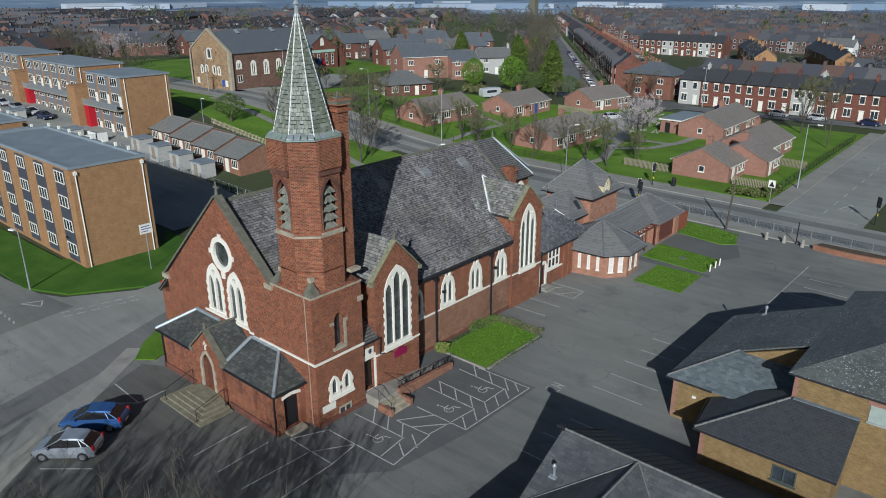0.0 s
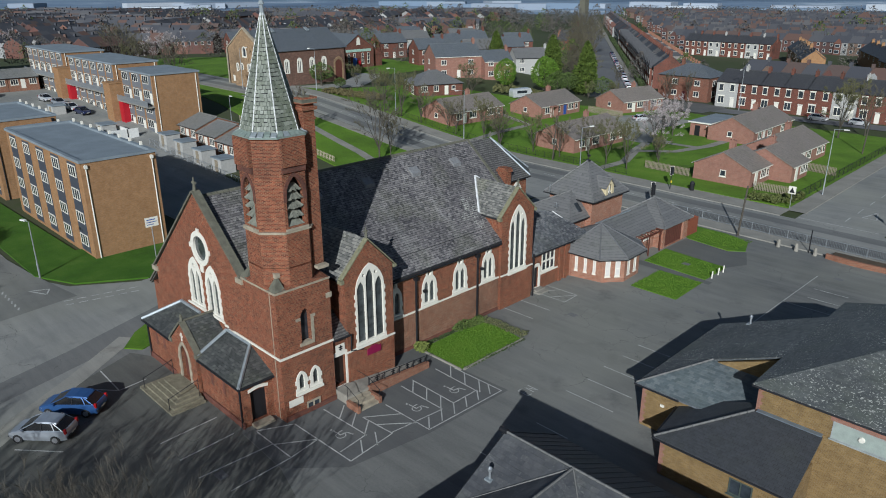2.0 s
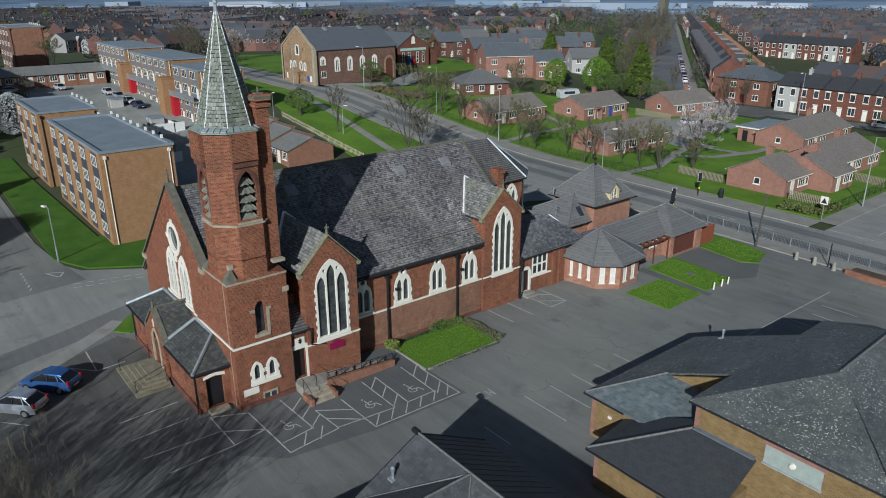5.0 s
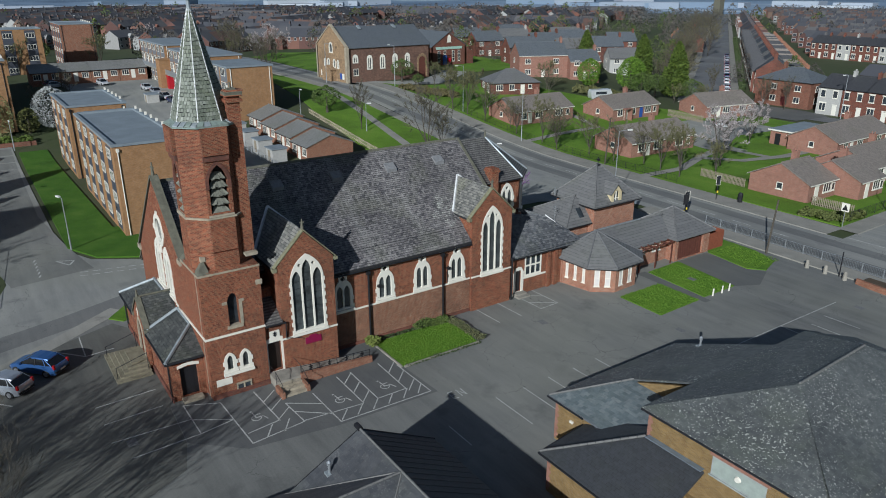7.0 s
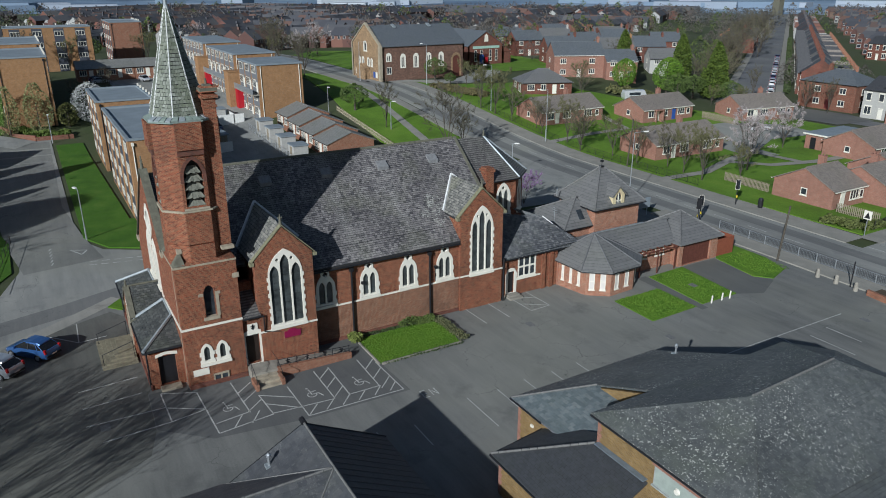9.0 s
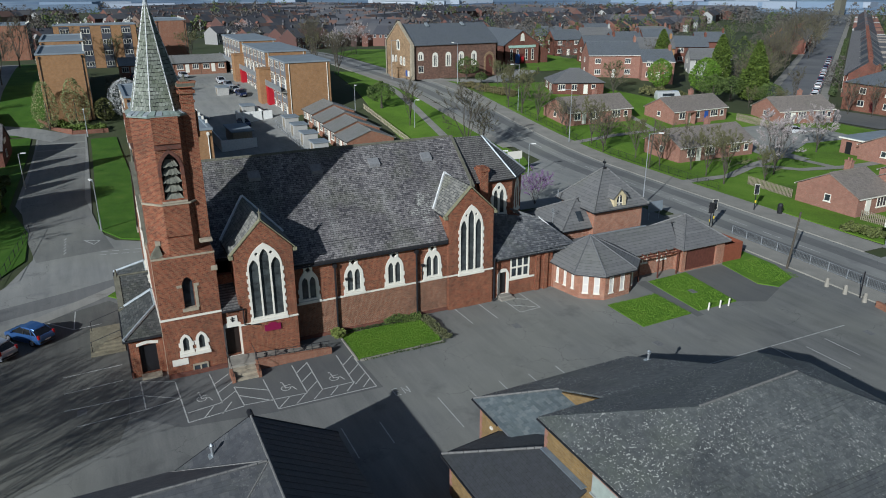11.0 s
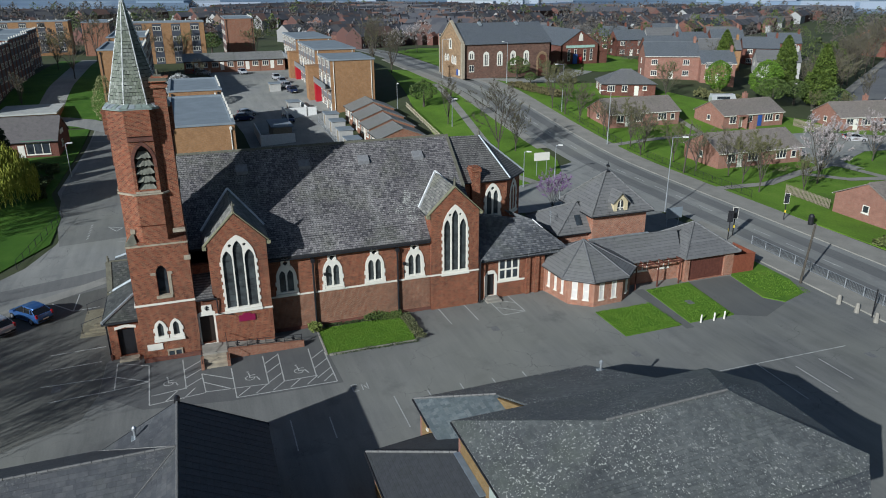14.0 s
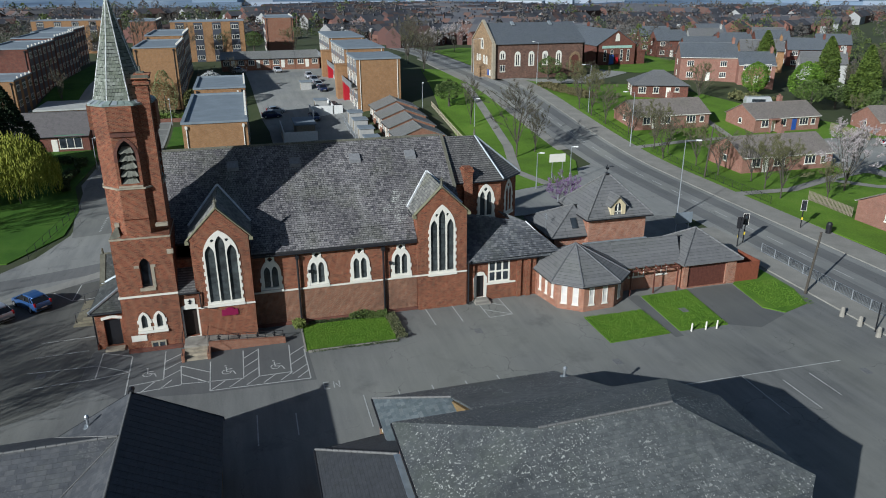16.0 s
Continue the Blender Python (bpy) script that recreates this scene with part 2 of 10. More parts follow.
RED = brick("red_brick", (0.29, 0.083, 0.039), (0.108, 0.032, 0.019), (0.31, 0.195, 0.115), dirt=0.35, w=0.235, h=0.085, gap=0.018)
DARKRED = brick("dark_red_brick", (0.215, 0.078, 0.05), (0.13, 0.05, 0.036), (0.13, 0.09, 0.07), dirt=0.6)
ORANGE = brick("orange_brick", (0.3, 0.135, 0.08), (0.23, 0.10, 0.06), (0.27, 0.2, 0.14), dirt=0.15)
DARKORANGE = brick("brown_orange_brick", (0.235, 0.1, 0.062), (0.16, 0.066, 0.044), (0.2, 0.14, 0.1), dirt=0.3)
BASERED = brick("brown_red_base_brick", (0.27, 0.105, 0.056), (0.14, 0.058, 0.034), (0.34, 0.25, 0.17), dirt=0.5, w=0.235, h=0.085, gap=0.018)
PINK = brick("pink_brick", (0.32, 0.16, 0.115), (0.26, 0.125, 0.09), (0.3, 0.21, 0.16), dirt=0.12)
BUFF = brick("buff_brick", (0.27, 0.175, 0.066), (0.18, 0.112, 0.042), (0.25, 0.195, 0.115), dirt=0.3, gap=0.016)
HOUSEBRICK = brick("presbytery_brick", (0.38, 0.155, 0.088), (0.23, 0.088, 0.052), (0.4, 0.31, 0.23), dirt=0.06, h=0.095, gap=0.02)
TAN = brick("tan_brick", (0.36, 0.2, 0.09), (0.29, 0.155, 0.068), (0.3, 0.2, 0.12), dirt=0.12)
SANDSTONE = brick("sandstone_blocks", (0.4, 0.27, 0.15), (0.25, 0.165, 0.095), (0.12, 0.09, 0.06), w=0.45, h=0.25, gap=0.02, dirt=0.6)
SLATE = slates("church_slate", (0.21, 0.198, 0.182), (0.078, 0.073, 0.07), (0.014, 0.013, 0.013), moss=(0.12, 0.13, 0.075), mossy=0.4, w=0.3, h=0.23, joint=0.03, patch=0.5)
HALLSLATE = slates("hall_slate", (0.11, 0.115, 0.108), (0.058, 0.061, 0.062), (0.02, 0.02, 0.022), w=0.3, h=0.2, moss=(0.1, 0.115, 0.07), mossy=0.3, spots=0.9, joint=0.012)
LODGESLATE = slates("lodge_slate", (0.095, 0.096, 0.096), (0.052, 0.053, 0.056), (0.04, 0.04, 0.041), w=0.42, h=0.28, mossy=0.2, rough=0.6, joint=0.012)
WINGSLATE = slates("wing_slate", (0.13, 0.14, 0.15), (0.08, 0.088, 0.098), (0.025, 0.026, 0.03), w=0.32, h=0.22, mossy=0.1)
ENTRYTILE = slates("entrance_tile", (0.05, 0.052, 0.056), (0.036, 0.038, 0.041), (0.018, 0.018, 0.019), w=0.3, h=0.2, mossy=0.1, rough=0.6)
BLUESLATE = slates("blue_slate", (0.125, 0.136, 0.146), (0.08, 0.088, 0.096), (0.02, 0.02, 0.022), w=0.3, h=0.24, mossy=0.1, joint=0.014)
GREYTILE = slates("grey_roof_tile", (0.15, 0.148, 0.142), (0.11, 0.108, 0.105), (0.03, 0.03, 0.03), w=7.0, h=0.33, mossy=0.15, joint=0.03)
VESTRYSLATE = slates("vestry_slate", (0.13, 0.135, 0.14), (0.065, 0.068, 0.072), (0.018, 0.018, 0.02), mossy=0.3, w=0.3, h=0.23, joint=0.018, spots=0.6)
BROWNTILE = slates("brown_roof_tile", (0.235, 0.202, 0.17), (0.16, 0.137, 0.117), (0.08, 0.07, 0.058), w=0.33, h=0.3, mossy=0.2)
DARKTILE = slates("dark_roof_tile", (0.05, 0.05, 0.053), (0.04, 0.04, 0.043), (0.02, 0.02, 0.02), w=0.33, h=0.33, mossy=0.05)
STEPSTONE = plain("worn_step_stone", (0.19, 0.17, 0.115), 0.9, vary=0.4, scale=2.5)
FELT = plain("grey_roof_felt", (0.2, 0.23, 0.25), 0.75, vary=0.2, scale=0.5)
FLASH = plain("pale_flashing", (0.62, 0.62, 0.6), 0.7, vary=0.3, scale=3)
WHITE = plain("white_paint", (0.7, 0.665, 0.57), 0.55, vary=0.06, scale=2.0)
STONE = plain("weathered_stone", (0.32, 0.275, 0.2), 0.85, vary=0.35, scale=2.5)
DARKSTONE = plain("blackened_stone", (0.12, 0.115, 0.085), 0.9, vary=0.4, scale=2.5)
LEAD = plain("grey_lead", (0.3, 0.33, 0.34), 0.5, metal=0.3, vary=0.3, scale=2.0)
COPPER = plain("aged_lead", (0.2, 0.24, 0.21), 0.6, vary=0.4, scale=3.0)
BLACK = plain("black_paint", (0.015, 0.015, 0.017), 0.45, vary=0.3)
CONCRETE = plain("concrete", (0.26, 0.24, 0.2), 0.9, vary=0.25, scale=1.5)
ASPHALT = None
METAL = plain("galvanised_steel", (0.42, 0.44, 0.45), 0.45, metal=0.7, vary=0.15)
WOOD = plain("brown_timber", (0.1, 0.034, 0.022), 0.7, vary=0.3, scale=4)
PALEWOOD = plain("weathered_timber", (0.24, 0.2, 0.14), 0.85, vary=0.3, scale=4)


def glass(name, c=(0.02, 0.024, 0.028)):
    m = Mat(name, 0.08, 0, 0.6)
    m.colour(m.ramp(m.noise(1.3), [(0.35, c), (0.7, tuple(x * 2.6 for x in c))]))
    return m.m


GLASS = glass("window_glass")
BLIND = plain("drawn_white_blind", (0.58, 0.54, 0.5), 0.5, vary=0.08, scale=2.0)
LEADED = glass("leaded_glass", (0.03, 0.034, 0.034))


def ground_mat(name, stops, scale, fine, rough=0.9, bumpy=0.3, dist=0.03):
    m = Mat(name, rough, 0, 0.25)
    a, b = m.noise(scale, 6), m.noise(fine, 5)
    f = m.math("ADD", m.math("MULTIPLY", a, 0.6), m.math("MULTIPLY", b, 0.4))
    m.colour(m.ramp(f, stops))
    return m.bump(b, bumpy, dist).m


def tar(name, lo, mid, hi, stain, rough=0.85):
    """Worn asphalt: broad patches, wheel-swept streaks, stains and grit."""
    m = Mat(name, rough, 0, 0.25)
    p = m.place()
    st = m.node("Mapping")
    st.inputs["Rotation"].default_value = (0, 0, radians(-62))
    st.inputs["Scale"].default_value = (0.1, 0.9, 1)
    m.link(p, st.inputs["Vector"])
    f = m.math("ADD", m.math("MULTIPLY", m.noise(0.06, 4), 0.5), m.math("ADD", m.math("MULTIPLY", m.noise(0.9, 5, st.outputs[0], 0.7), 0.34), m.math("MULTIPLY", m.noise(7.0, 5, None, 0.8), 0.16)))
    col = m.ramp(f, [(0.38, lo), (0.5, mid), (0.62, hi)])
    s = m.ramp(m.noise(0.3, 5, None, 0.65), [(0.56, (0, 0, 0)), (0.68, (1, 1, 1))])
    col = m.mix(m.math("MULTIPLY", s, 0.6), col, stain)
    s = m.ramp(m.noise(0.05, 4, None, 0.6), [(0.45, (0, 0, 0)), (0.62, (1, 1, 1))])
    col = m.mix(m.math("MULTIPLY", s, 0.5), col, (hi[0] * 1.04, hi[1] * 1.04, hi[2] * 0.95))
    crack = m.node("TexVoronoi", Scale=0.35)
    crack.feature = "DISTANCE_TO_EDGE"
    wob = m.node("TexNoise", Scale=1.3, Detail=5.0)
    m.link(p, wob.inputs["Vector"])
    m.link(m.vec("ADD", p, wob.outputs[1]), crack.inputs["Vector"])
    q = m.math("MULTIPLY", m.math("LESS_THAN", crack.outputs[0], 0.006), m.ramp(m.noise(0.12, 3), [(0.5, (0, 0, 0)), (0.6, (0.6, 0.6, 0.6))]))
    col = m.mix(q, col, tuple(x * 0.5 for x in lo))
    m.colour(col)
    return m.bump(m.noise(9.0, 4), 0.3, 0.02).m


ASPHALT = tar("car_park_asphalt", (0.112, 0.113, 0.106), (0.171, 0.171, 0.158), (0.228, 0.226, 0.206), (0.102, 0.102, 0.097))
NEWTAR = tar("dark_patched_asphalt", (0.09, 0.091, 0.09), (0.118, 0.118, 0.114), (0.15, 0.149, 0.14), (0.08, 0.08, 0.078))
# Forecourt asphalt, an overall darker tone than the rest of the car park.
FORETAR = tar("forecourt_asphalt", (0.078, 0.078, 0.071), (0.118, 0.117, 0.104), (0.16, 0.157, 0.138), (0.07, 0.07, 0.064))
ROADTAR = tar("road_asphalt", (0.175, 0.176, 0.164), (0.24, 0.239, 0.22), (0.31, 0.304, 0.273), (0.16, 0.16, 0.156))
WHEELTAR = tar("wheel_worn_asphalt", (0.12, 0.12, 0.115), (0.155, 0.155, 0.147), (0.2, 0.198, 0.185), (0.14, 0.138, 0.134))
VERGETAR = tar("gritty_road_edge", (0.2, 0.195, 0.175), (0.28, 0.272, 0.24), (0.34, 0.328, 0.285), (0.15, 0.14, 0.12))
STREETTAR = tar("street_asphalt", (0.1, 0.102, 0.105), (0.14, 0.142, 0.146), (0.18, 0.18, 0.18), (0.09, 0.09, 0.09))
PAVING = ground_mat("pavement_asphalt", [(0.3, (0.19, 0.182, 0.158)), (0.5, (0.26, 0.247, 0.213)), (0.7, (0.33, 0.312, 0.27))], 0.4, 8.0, 0.9)
GRASS = ground_mat("mown_grass", [(0.3, (0.05, 0.1, 0.01)), (0.47, (0.085, 0.175, 0.012)), (0.6, (0.115, 0.2, 0.018)), (0.74, (0.18, 0.23, 0.045))], 0.5, 7.0, 0.95, 0.8, 0.05)
# Darker copy of the mown grass, partly standing in for shade on these lawns.
SHADEGRASS = ground_mat("shade_toned_grass", [(0.3, (0.026, 0.064, 0.006)), (0.5, (0.05, 0.12, 0.008)), (0.7, (0.09, 0.155, 0.02))], 0.3, 9.0, 0.95, 0.8, 0.05)
MEADOW = ground_mat("patchy_lawn", [(0.28, (0.06, 0.06, 0.028)), (0.38, (0.075, 0.135, 0.012)), (0.55, (0.115, 0.21, 0.016)), (0.72, (0.185, 0.235, 0.045))], 0.16, 5.0, 0.95, 0.8, 0.05)
LAND = ground_mat("far_land", [(0.25, (0.04, 0.06, 0.018)), (0.5, (0.06, 0.072, 0.03)), (0.75, (0.08, 0.074, 0.055))], 0.02, 0.6, 0.95)
PAINT = ground_mat("worn_road_paint", [(0.32, (0.2, 0.2, 0.19)), (0.45, (0.37, 0.37, 0.345)), (0.7, (0.55, 0.55, 0.515))], 1.5, 12.0, 0.8)
EARTH = ground_mat("bare_earth", [(0.3, (0.06, 0.045, 0.03)), (0.7, (0.12, 0.09, 0.06))], 0.8, 6.0, 0.95, 0.8, 0.05)


def pieces(name, bags, material, parent, label=""):
    """One part for each bag."""
    return [part(name, b, material, parent, label) for b in bags]


def slabs(outlines, t=0.12):
    return [B().slab(o, t) for o in outlines]


def tubes(pairs, r, n=6):
    return [B().tube(a, b, r, n=n) for a, b in pairs]


def poly_walls(pts, z0, z1, t=0.3, openings=None):
    """Bags for the walls along an outline (counter-clockwise), one for each side; openings: side -> holes in (along, up)."""
    out = []
    for i in range(len(pts)):
        a, b = Vector((*pts[i], 0)), Vector((*pts[(i + 1) % len(pts)], 0))
        u = (b - a).normalized()
        w = (b - a).length
        v = (Vector((*pts[(i + 2) % len(pts)], 0)) - b).normalized()
        w -= t if abs(u.dot(v)) < 0.1 else 0
        out.append(B().panel(a, u, (0, 0, 1), [(0, z0), (w, z0), (w, z1), (0, z1)], (openings or {}).get(i, []), (u.y, -u.x, 0), t))
    return out


def rect(x0, x1, z0, z1):
    return [(x0, z0), (x1, z0), (x1, z1), (x0, z1)]


def casement(parent, a, u, n, x0, x1, z0, z1, cols=2, rows=1, frame_mat=None, name="window", label="white framed window", fw=0.07, depth=0.1, sill=True, pane=None):
    """A framed window set in a wall: a is a wall point at z 0, u runs along, n out."""
    a, u, n = Vector(a), Vector(u), Vector(n)
    holes = []
    cw, ch = (x1 - x0 - fw) / cols, (z1 - z0 - fw) / rows
    for i in range(cols):
        for j in range(rows):
            holes.append(rect(x0 + fw + i * cw, x0 + (i + 1) * cw, z0 + fw + j * ch, z0 + (j + 1) * ch))
    w = part(name, B().panel(a + n * 0.03, u, (0, 0, 1), rect(x0, x1, z0, z1), holes, n, depth), frame_mat or WHITE, parent, label)
    part("pane", B().panel(a - n * 0.02, u, (0, 0, 1), rect(x0 + 0.02, x1 - 0.02, z0 + 0.02, z1 - 0.02), [], n, 0.02), pane or GLASS, w)
    if sill:
        part("sill", B().solid([a + u * (x0 - 0.06) + Vector((0, 0, z0 - 0.08)), a + u * (x1 + 0.06) + Vector((0, 0, z0 - 0.08)), a + u * (x1 + 0.06) + Vector((0, 0, z0)), a + u * (x0 - 0.06) + Vector((0, 0, z0))], n * 0.1), frame_mat or WHITE, w)
    return w


def split(name, b, material, parent, label=""):
    """One part for each solid that was put into the bag."""
    ends = b.cuts[1:] + [(len(b.v), len(b.f))]
    for (v0, f0), (v1, f1) in zip(b.cuts, ends):
        q = B()
        q.v, q.f = b.v[v0:v1], [tuple(i - v0 for i in f) for f in b.f[f0:f1]]
        part(name, q, material, parent, label)


def slate_mat(name, stops, broad=(0.72, 1.15), moss=(0.1, 0.11, 0.06), mossy=0.2, spots=0.0, pale=0.0, wear=False, rough=0.6):
    """Laid slates: a tone for each slate, broad weathering, moss, lichen."""
    m = Mat(name, rough, 0, 0.4)
    g = m.t.nodes.new("ShaderNodeNewGeometry")
    col = m.ramp(g.outputs["Random Per Island"], stops)
    lo, hi = broad
    col = m.mix(1.0, col, m.ramp(m.noise(0.17, 5), [(0.34, (lo, lo, lo * 1.03)), (0.66, (hi, hi, hi))]), "MULTIPLY")
    col = m.mix(1.0, col, m.ramp(m.noise(3.0, 5, None, 0.75), [(0.3, (0.8, 0.8, 0.8)), (0.7, (1.18, 1.18, 1.18))]), "MULTIPLY")
    f = m.math("MULTIPLY", m.ramp(m.noise(0.26, 6, None, 0.7), [(0.5, (0, 0, 0)), (0.68, (1, 1, 1))]), mossy)
    col = m.mix(f, col, moss)
    if pale:
        st = m.node("Mapping")
        st.inputs["Scale"].default_value = (1.0, 0.22, 1.0)
        m.link(m.along(), st.inputs["Vector"])
        q = m.ramp(m.noise(0.9, 6, st.outputs[0], 0.7), [(0.55, (0, 0, 0)), (0.72, (1, 1, 1))])
        col = m.mix(m.math("MULTIPLY", q, pale), col, (0.3, 0.29, 0.265))
    if wear:
        sp = m.node("SeparateXYZ")
        m.link(m.place(), sp.inputs[0])
        y = m.math("ADD", sp.outputs[1], m.math("MULTIPLY", m.noise(0.8, 4), 0.6))
        f = m.math("FRACT", m.math("DIVIDE", m.math("SUBTRACT", y, 33.4), 5.15))
        q = m.math("MULTIPLY", m.ramp(f, [(0.0, (0.2, 0.2, 0.2)), (0.1, (1, 1, 1)), (0.26, (0, 0, 0))]), m.math("MULTIPLY", m.ramp(m.noise(1.2, 5), [(0.38, (0, 0, 0)), (0.65, (1, 1, 1))]), 0.5))
        col = m.mix(q, col, (0.32, 0.31, 0.285))
        v = m.vec("SUBTRACT", m.place(), (-36.2, 47.2, 9.0))
        r2 = m.vec("DOT_PRODUCT", v, v)
        q = m.math("MULTIPLY", m.math("LESS_THAN", m.math("ADD", r2, m.math("MULTIPLY", m.noise(1.1, 6), 9.0)), 6.5), m.ramp(m.noise(3.2, 5, None, 0.85), [(0.5, (0, 0, 0)), (0.6, (1, 1, 1))]))
        col = m.mix(m.math("MULTIPLY", q, 0.8), col, (0.52, 0.52, 0.46))
    if spots:
        q = m.ramp(m.noise(8.5, 1, rough=0.3), [(0.65, (0, 0, 0)), (0.675, (1, 1, 1))])
        r = m.ramp(m.noise(14.0, 1, rough=0.3), [(0.68, (0, 0, 0)), (0.71, (0.7, 0.7, 0.7))])
        k = m.ramp(m.noise(0.24, 4), [(0.44, (0.12, 0.12, 0.12)), (0.6, (1, 1, 1))])
        col = m.mix(m.math("MULTIPLY", m.math("MULTIPLY", m.math("MAXIMUM", q, r), k), spots), col, (0.56, 0.56, 0.5))
    m.colour(col)
    return m.bump(m.noise(14.0, 4), 0.3, 0.012).m


def clipped(poly, edges):
    """A flat outline cut back to a convex one."""
    for (ax, ay), (bx, by) in edges:
        out = []
        for i, q in enumerate(poly):
            p = poly[i - 1]
            a = (bx - ax) * (p[1] - ay) - (by - ay) * (p[0] - ax)
            c = (bx - ax) * (q[1] - ay) - (by - ay) * (q[0] - ax)
            if (a >= 0) != (c >= 0):
                k = a / (a - c)
                out.append((p[0] + (q[0] - p[0]) * k, p[1] + (q[1] - p[1]) * k))
            if c >= 0:
                out.append(q)
        poly = out
        if len(poly) < 3:
            return []
    return poly


def laid(parent, outlines, material, w, h, seed=1, thick=0.022, gap=0.02, ragged=0.012, skip=0.0, name="slate_covering", label="", local=False):
    """Rows of lapped slates over flat convex outlines, as one part too numerous to count."""
    rnd = random.Random(seed)
    b = B()
    for pts in outlines:
        P = [Vector(p) for p in pts]
        n = sum(((P[i] - P[0]).cross(P[(i + 1) % len(P)] - P[0]) for i in range(1, len(P))), Vector()).normalized()
        n = -n if n.z < 0 else n
        u = Vector((0, 0, 1)).cross(n).normalized()
        v = n.cross(u)
        o = P[0]
        flat = [((p - o).dot(u), (p - o).dot(v)) for p in P]
        if sum(flat[i - 1][0] * q[1] - flat[i - 1][1] * q[0] for i, q in enumerate(flat)) < 0:
            flat.reverse()
        edges = list(zip(flat, flat[1:] + flat[:1]))
        x0, x1 = min(p[0] for p in flat), max(p[0] for p in flat)
        y0, y1 = min(p[1] for p in flat), max(p[1] for p in flat)
        r = 0
        while y0 + r * h < y1:
            yb = y0 + r * h
            x = x0 - w * (0.5 * (r % 2) + rnd.uniform(0, 0.08))
            while x < x1:
                ww = w * rnd.uniform(0.94, 1.06)
                if rnd.random() >= skip:
                    dy, k = rnd.uniform(-ragged, ragged), rnd.uniform(-ragged, ragged) * 0.5
                    q = clipped([(x + gap * 0.3, yb + gap + dy - k), (x + ww - gap * 0.3, yb + gap + dy + k), (x + ww - gap * 0.3, yb + h + 0.004), (x + gap * 0.3, yb + h + 0.004)], edges)
                    if len(q) > 2:
                        m = len(b.v)
                        c = len(q)
                        t = thick * rnd.uniform(0.7, 1.3)
                        for a, e in q:
                            b.v.append(tuple(o + u * a + v * e + n * (0.006 + t * (1 - (e - yb) / h * 0.8))))
                        for a, e in q:
                            b.v.append(tuple(o + u * a + v * e + n * 0.002))
                        b.f.append(tuple(range(m, m + c)))
                        b.f += [(m + i, m + c + i, m + c + (i + 1) % c, m + (i + 1) % c) for i in range(c)]
                x += ww
            r += 1
    return tagged(part(name, b, material, parent, label, local=local), kind="stuff")


# Near-black base under the laid slates, so their gaps read as shadow lines.
GAP = plain("slate_gap_shade", (0.022, 0.022, 0.023), 0.9, vary=0.3)
NAVELAID = slate_mat("nave_slates", [(0.0, (0.07, 0.067, 0.07)), (0.25, (0.145, 0.135, 0.133)), (0.6, (0.19, 0.177, 0.17)), (0.85, (0.25, 0.235, 0.222)), (1.0, (0.12, 0.108, 0.114))], broad=(0.62, 1.22), mossy=0.45, moss=(0.12, 0.125, 0.075), pale=0.45, wear=True)
BAYLAID = slate_mat("bay_slates", [(0.0, (0.1, 0.1, 0.092)), (0.5, (0.19, 0.185, 0.165)), (1.0, (0.27, 0.26, 0.225))], mossy=0.6, moss=(0.2, 0.2, 0.12), pale=0.2)
SPIRELAID = slate_mat("spire_slates", [(0.0, (0.11, 0.125, 0.092)), (0.3, (0.155, 0.17, 0.13)), (0.75, (0.2, 0.215, 0.172)), (1.0, (0.27, 0.285, 0.235))], broad=(0.75, 1.1), mossy=0.35, moss=(0.12, 0.14, 0.05), pale=0.2)
HALLLAID = slate_mat("hall_slates", [(0.0, (0.086, 0.092, 0.089)), (0.5, (0.105, 0.111, 0.107)), (1.0, (0.127, 0.132, 0.124))], broad=(0.72, 1.25), mossy=0.4, moss=(0.115, 0.128, 0.095), spots=0.85)
LODGELAID = slate_mat("lodge_slates", [(0.0, (0.068, 0.07, 0.074)), (0.5, (0.08, 0.082, 0.085)), (1.0, (0.1, 0.1, 0.1))], broad=(0.8, 1.15), mossy=0.2, spots=0.15)
WINGLAID = slate_mat("wing_slates", [(0.0, (0.1, 0.12, 0.124)), (0.6, (0.135, 0.158, 0.16)), (1.0, (0.175, 0.195, 0.192))], mossy=0.15)
PORCHLAID = slate_mat("porch_slates", [(0.0, (0.052, 0.055, 0.052)), (0.6, (0.078, 0.082, 0.076)), (1.0, (0.12, 0.122, 0.112))], mossy=0.3)

# ---- ground ----
def sm(a):
    a = min(1.0, max(0.0, a))
    return a * a * (3 - 2 * a)


def land(x, y):
    """Height of the ground: level round the church, a low rise to the west."""
    k = sm((y - 30) / 50)
    h = 4.8 * sm((-x - 70) / 70) * k + 5.0 * sm((-x - 112) / 60) * (1 - k)
    q = (x + 104) * 0.82 + (y - 177) * 0.572
    return h * (1 - 0.6 * sm((-x - 200) / 110)) * (1 - sm((y - 260) / 120)) * (1 - sm((q + 45) / 35) * sm((y - 140) / 30))


def steps(*spans):
    out = [spans[0][0]]
    for a, b, s in spans:
        n = max(1, round((b - a) / s))
        out += [a + (b - a) * (i + 1) / n for i in range(n)]
    return out


gx = steps((-5200, -900, 860), (-900, -300, 60), (-300, -60, 4), (-60, 60, 30), (60, 900, 140), (900, 4000, 1550))
gy = steps((-3500, -500, 1500), (-500, -20, 60), (-20, 240, 4), (240, 420, 10), (420, 900, 60), (900, 5200, 860))
gb = B()
gb.v = [(x, y, land(x, y) - 0.06) for y in gy for x in gx]
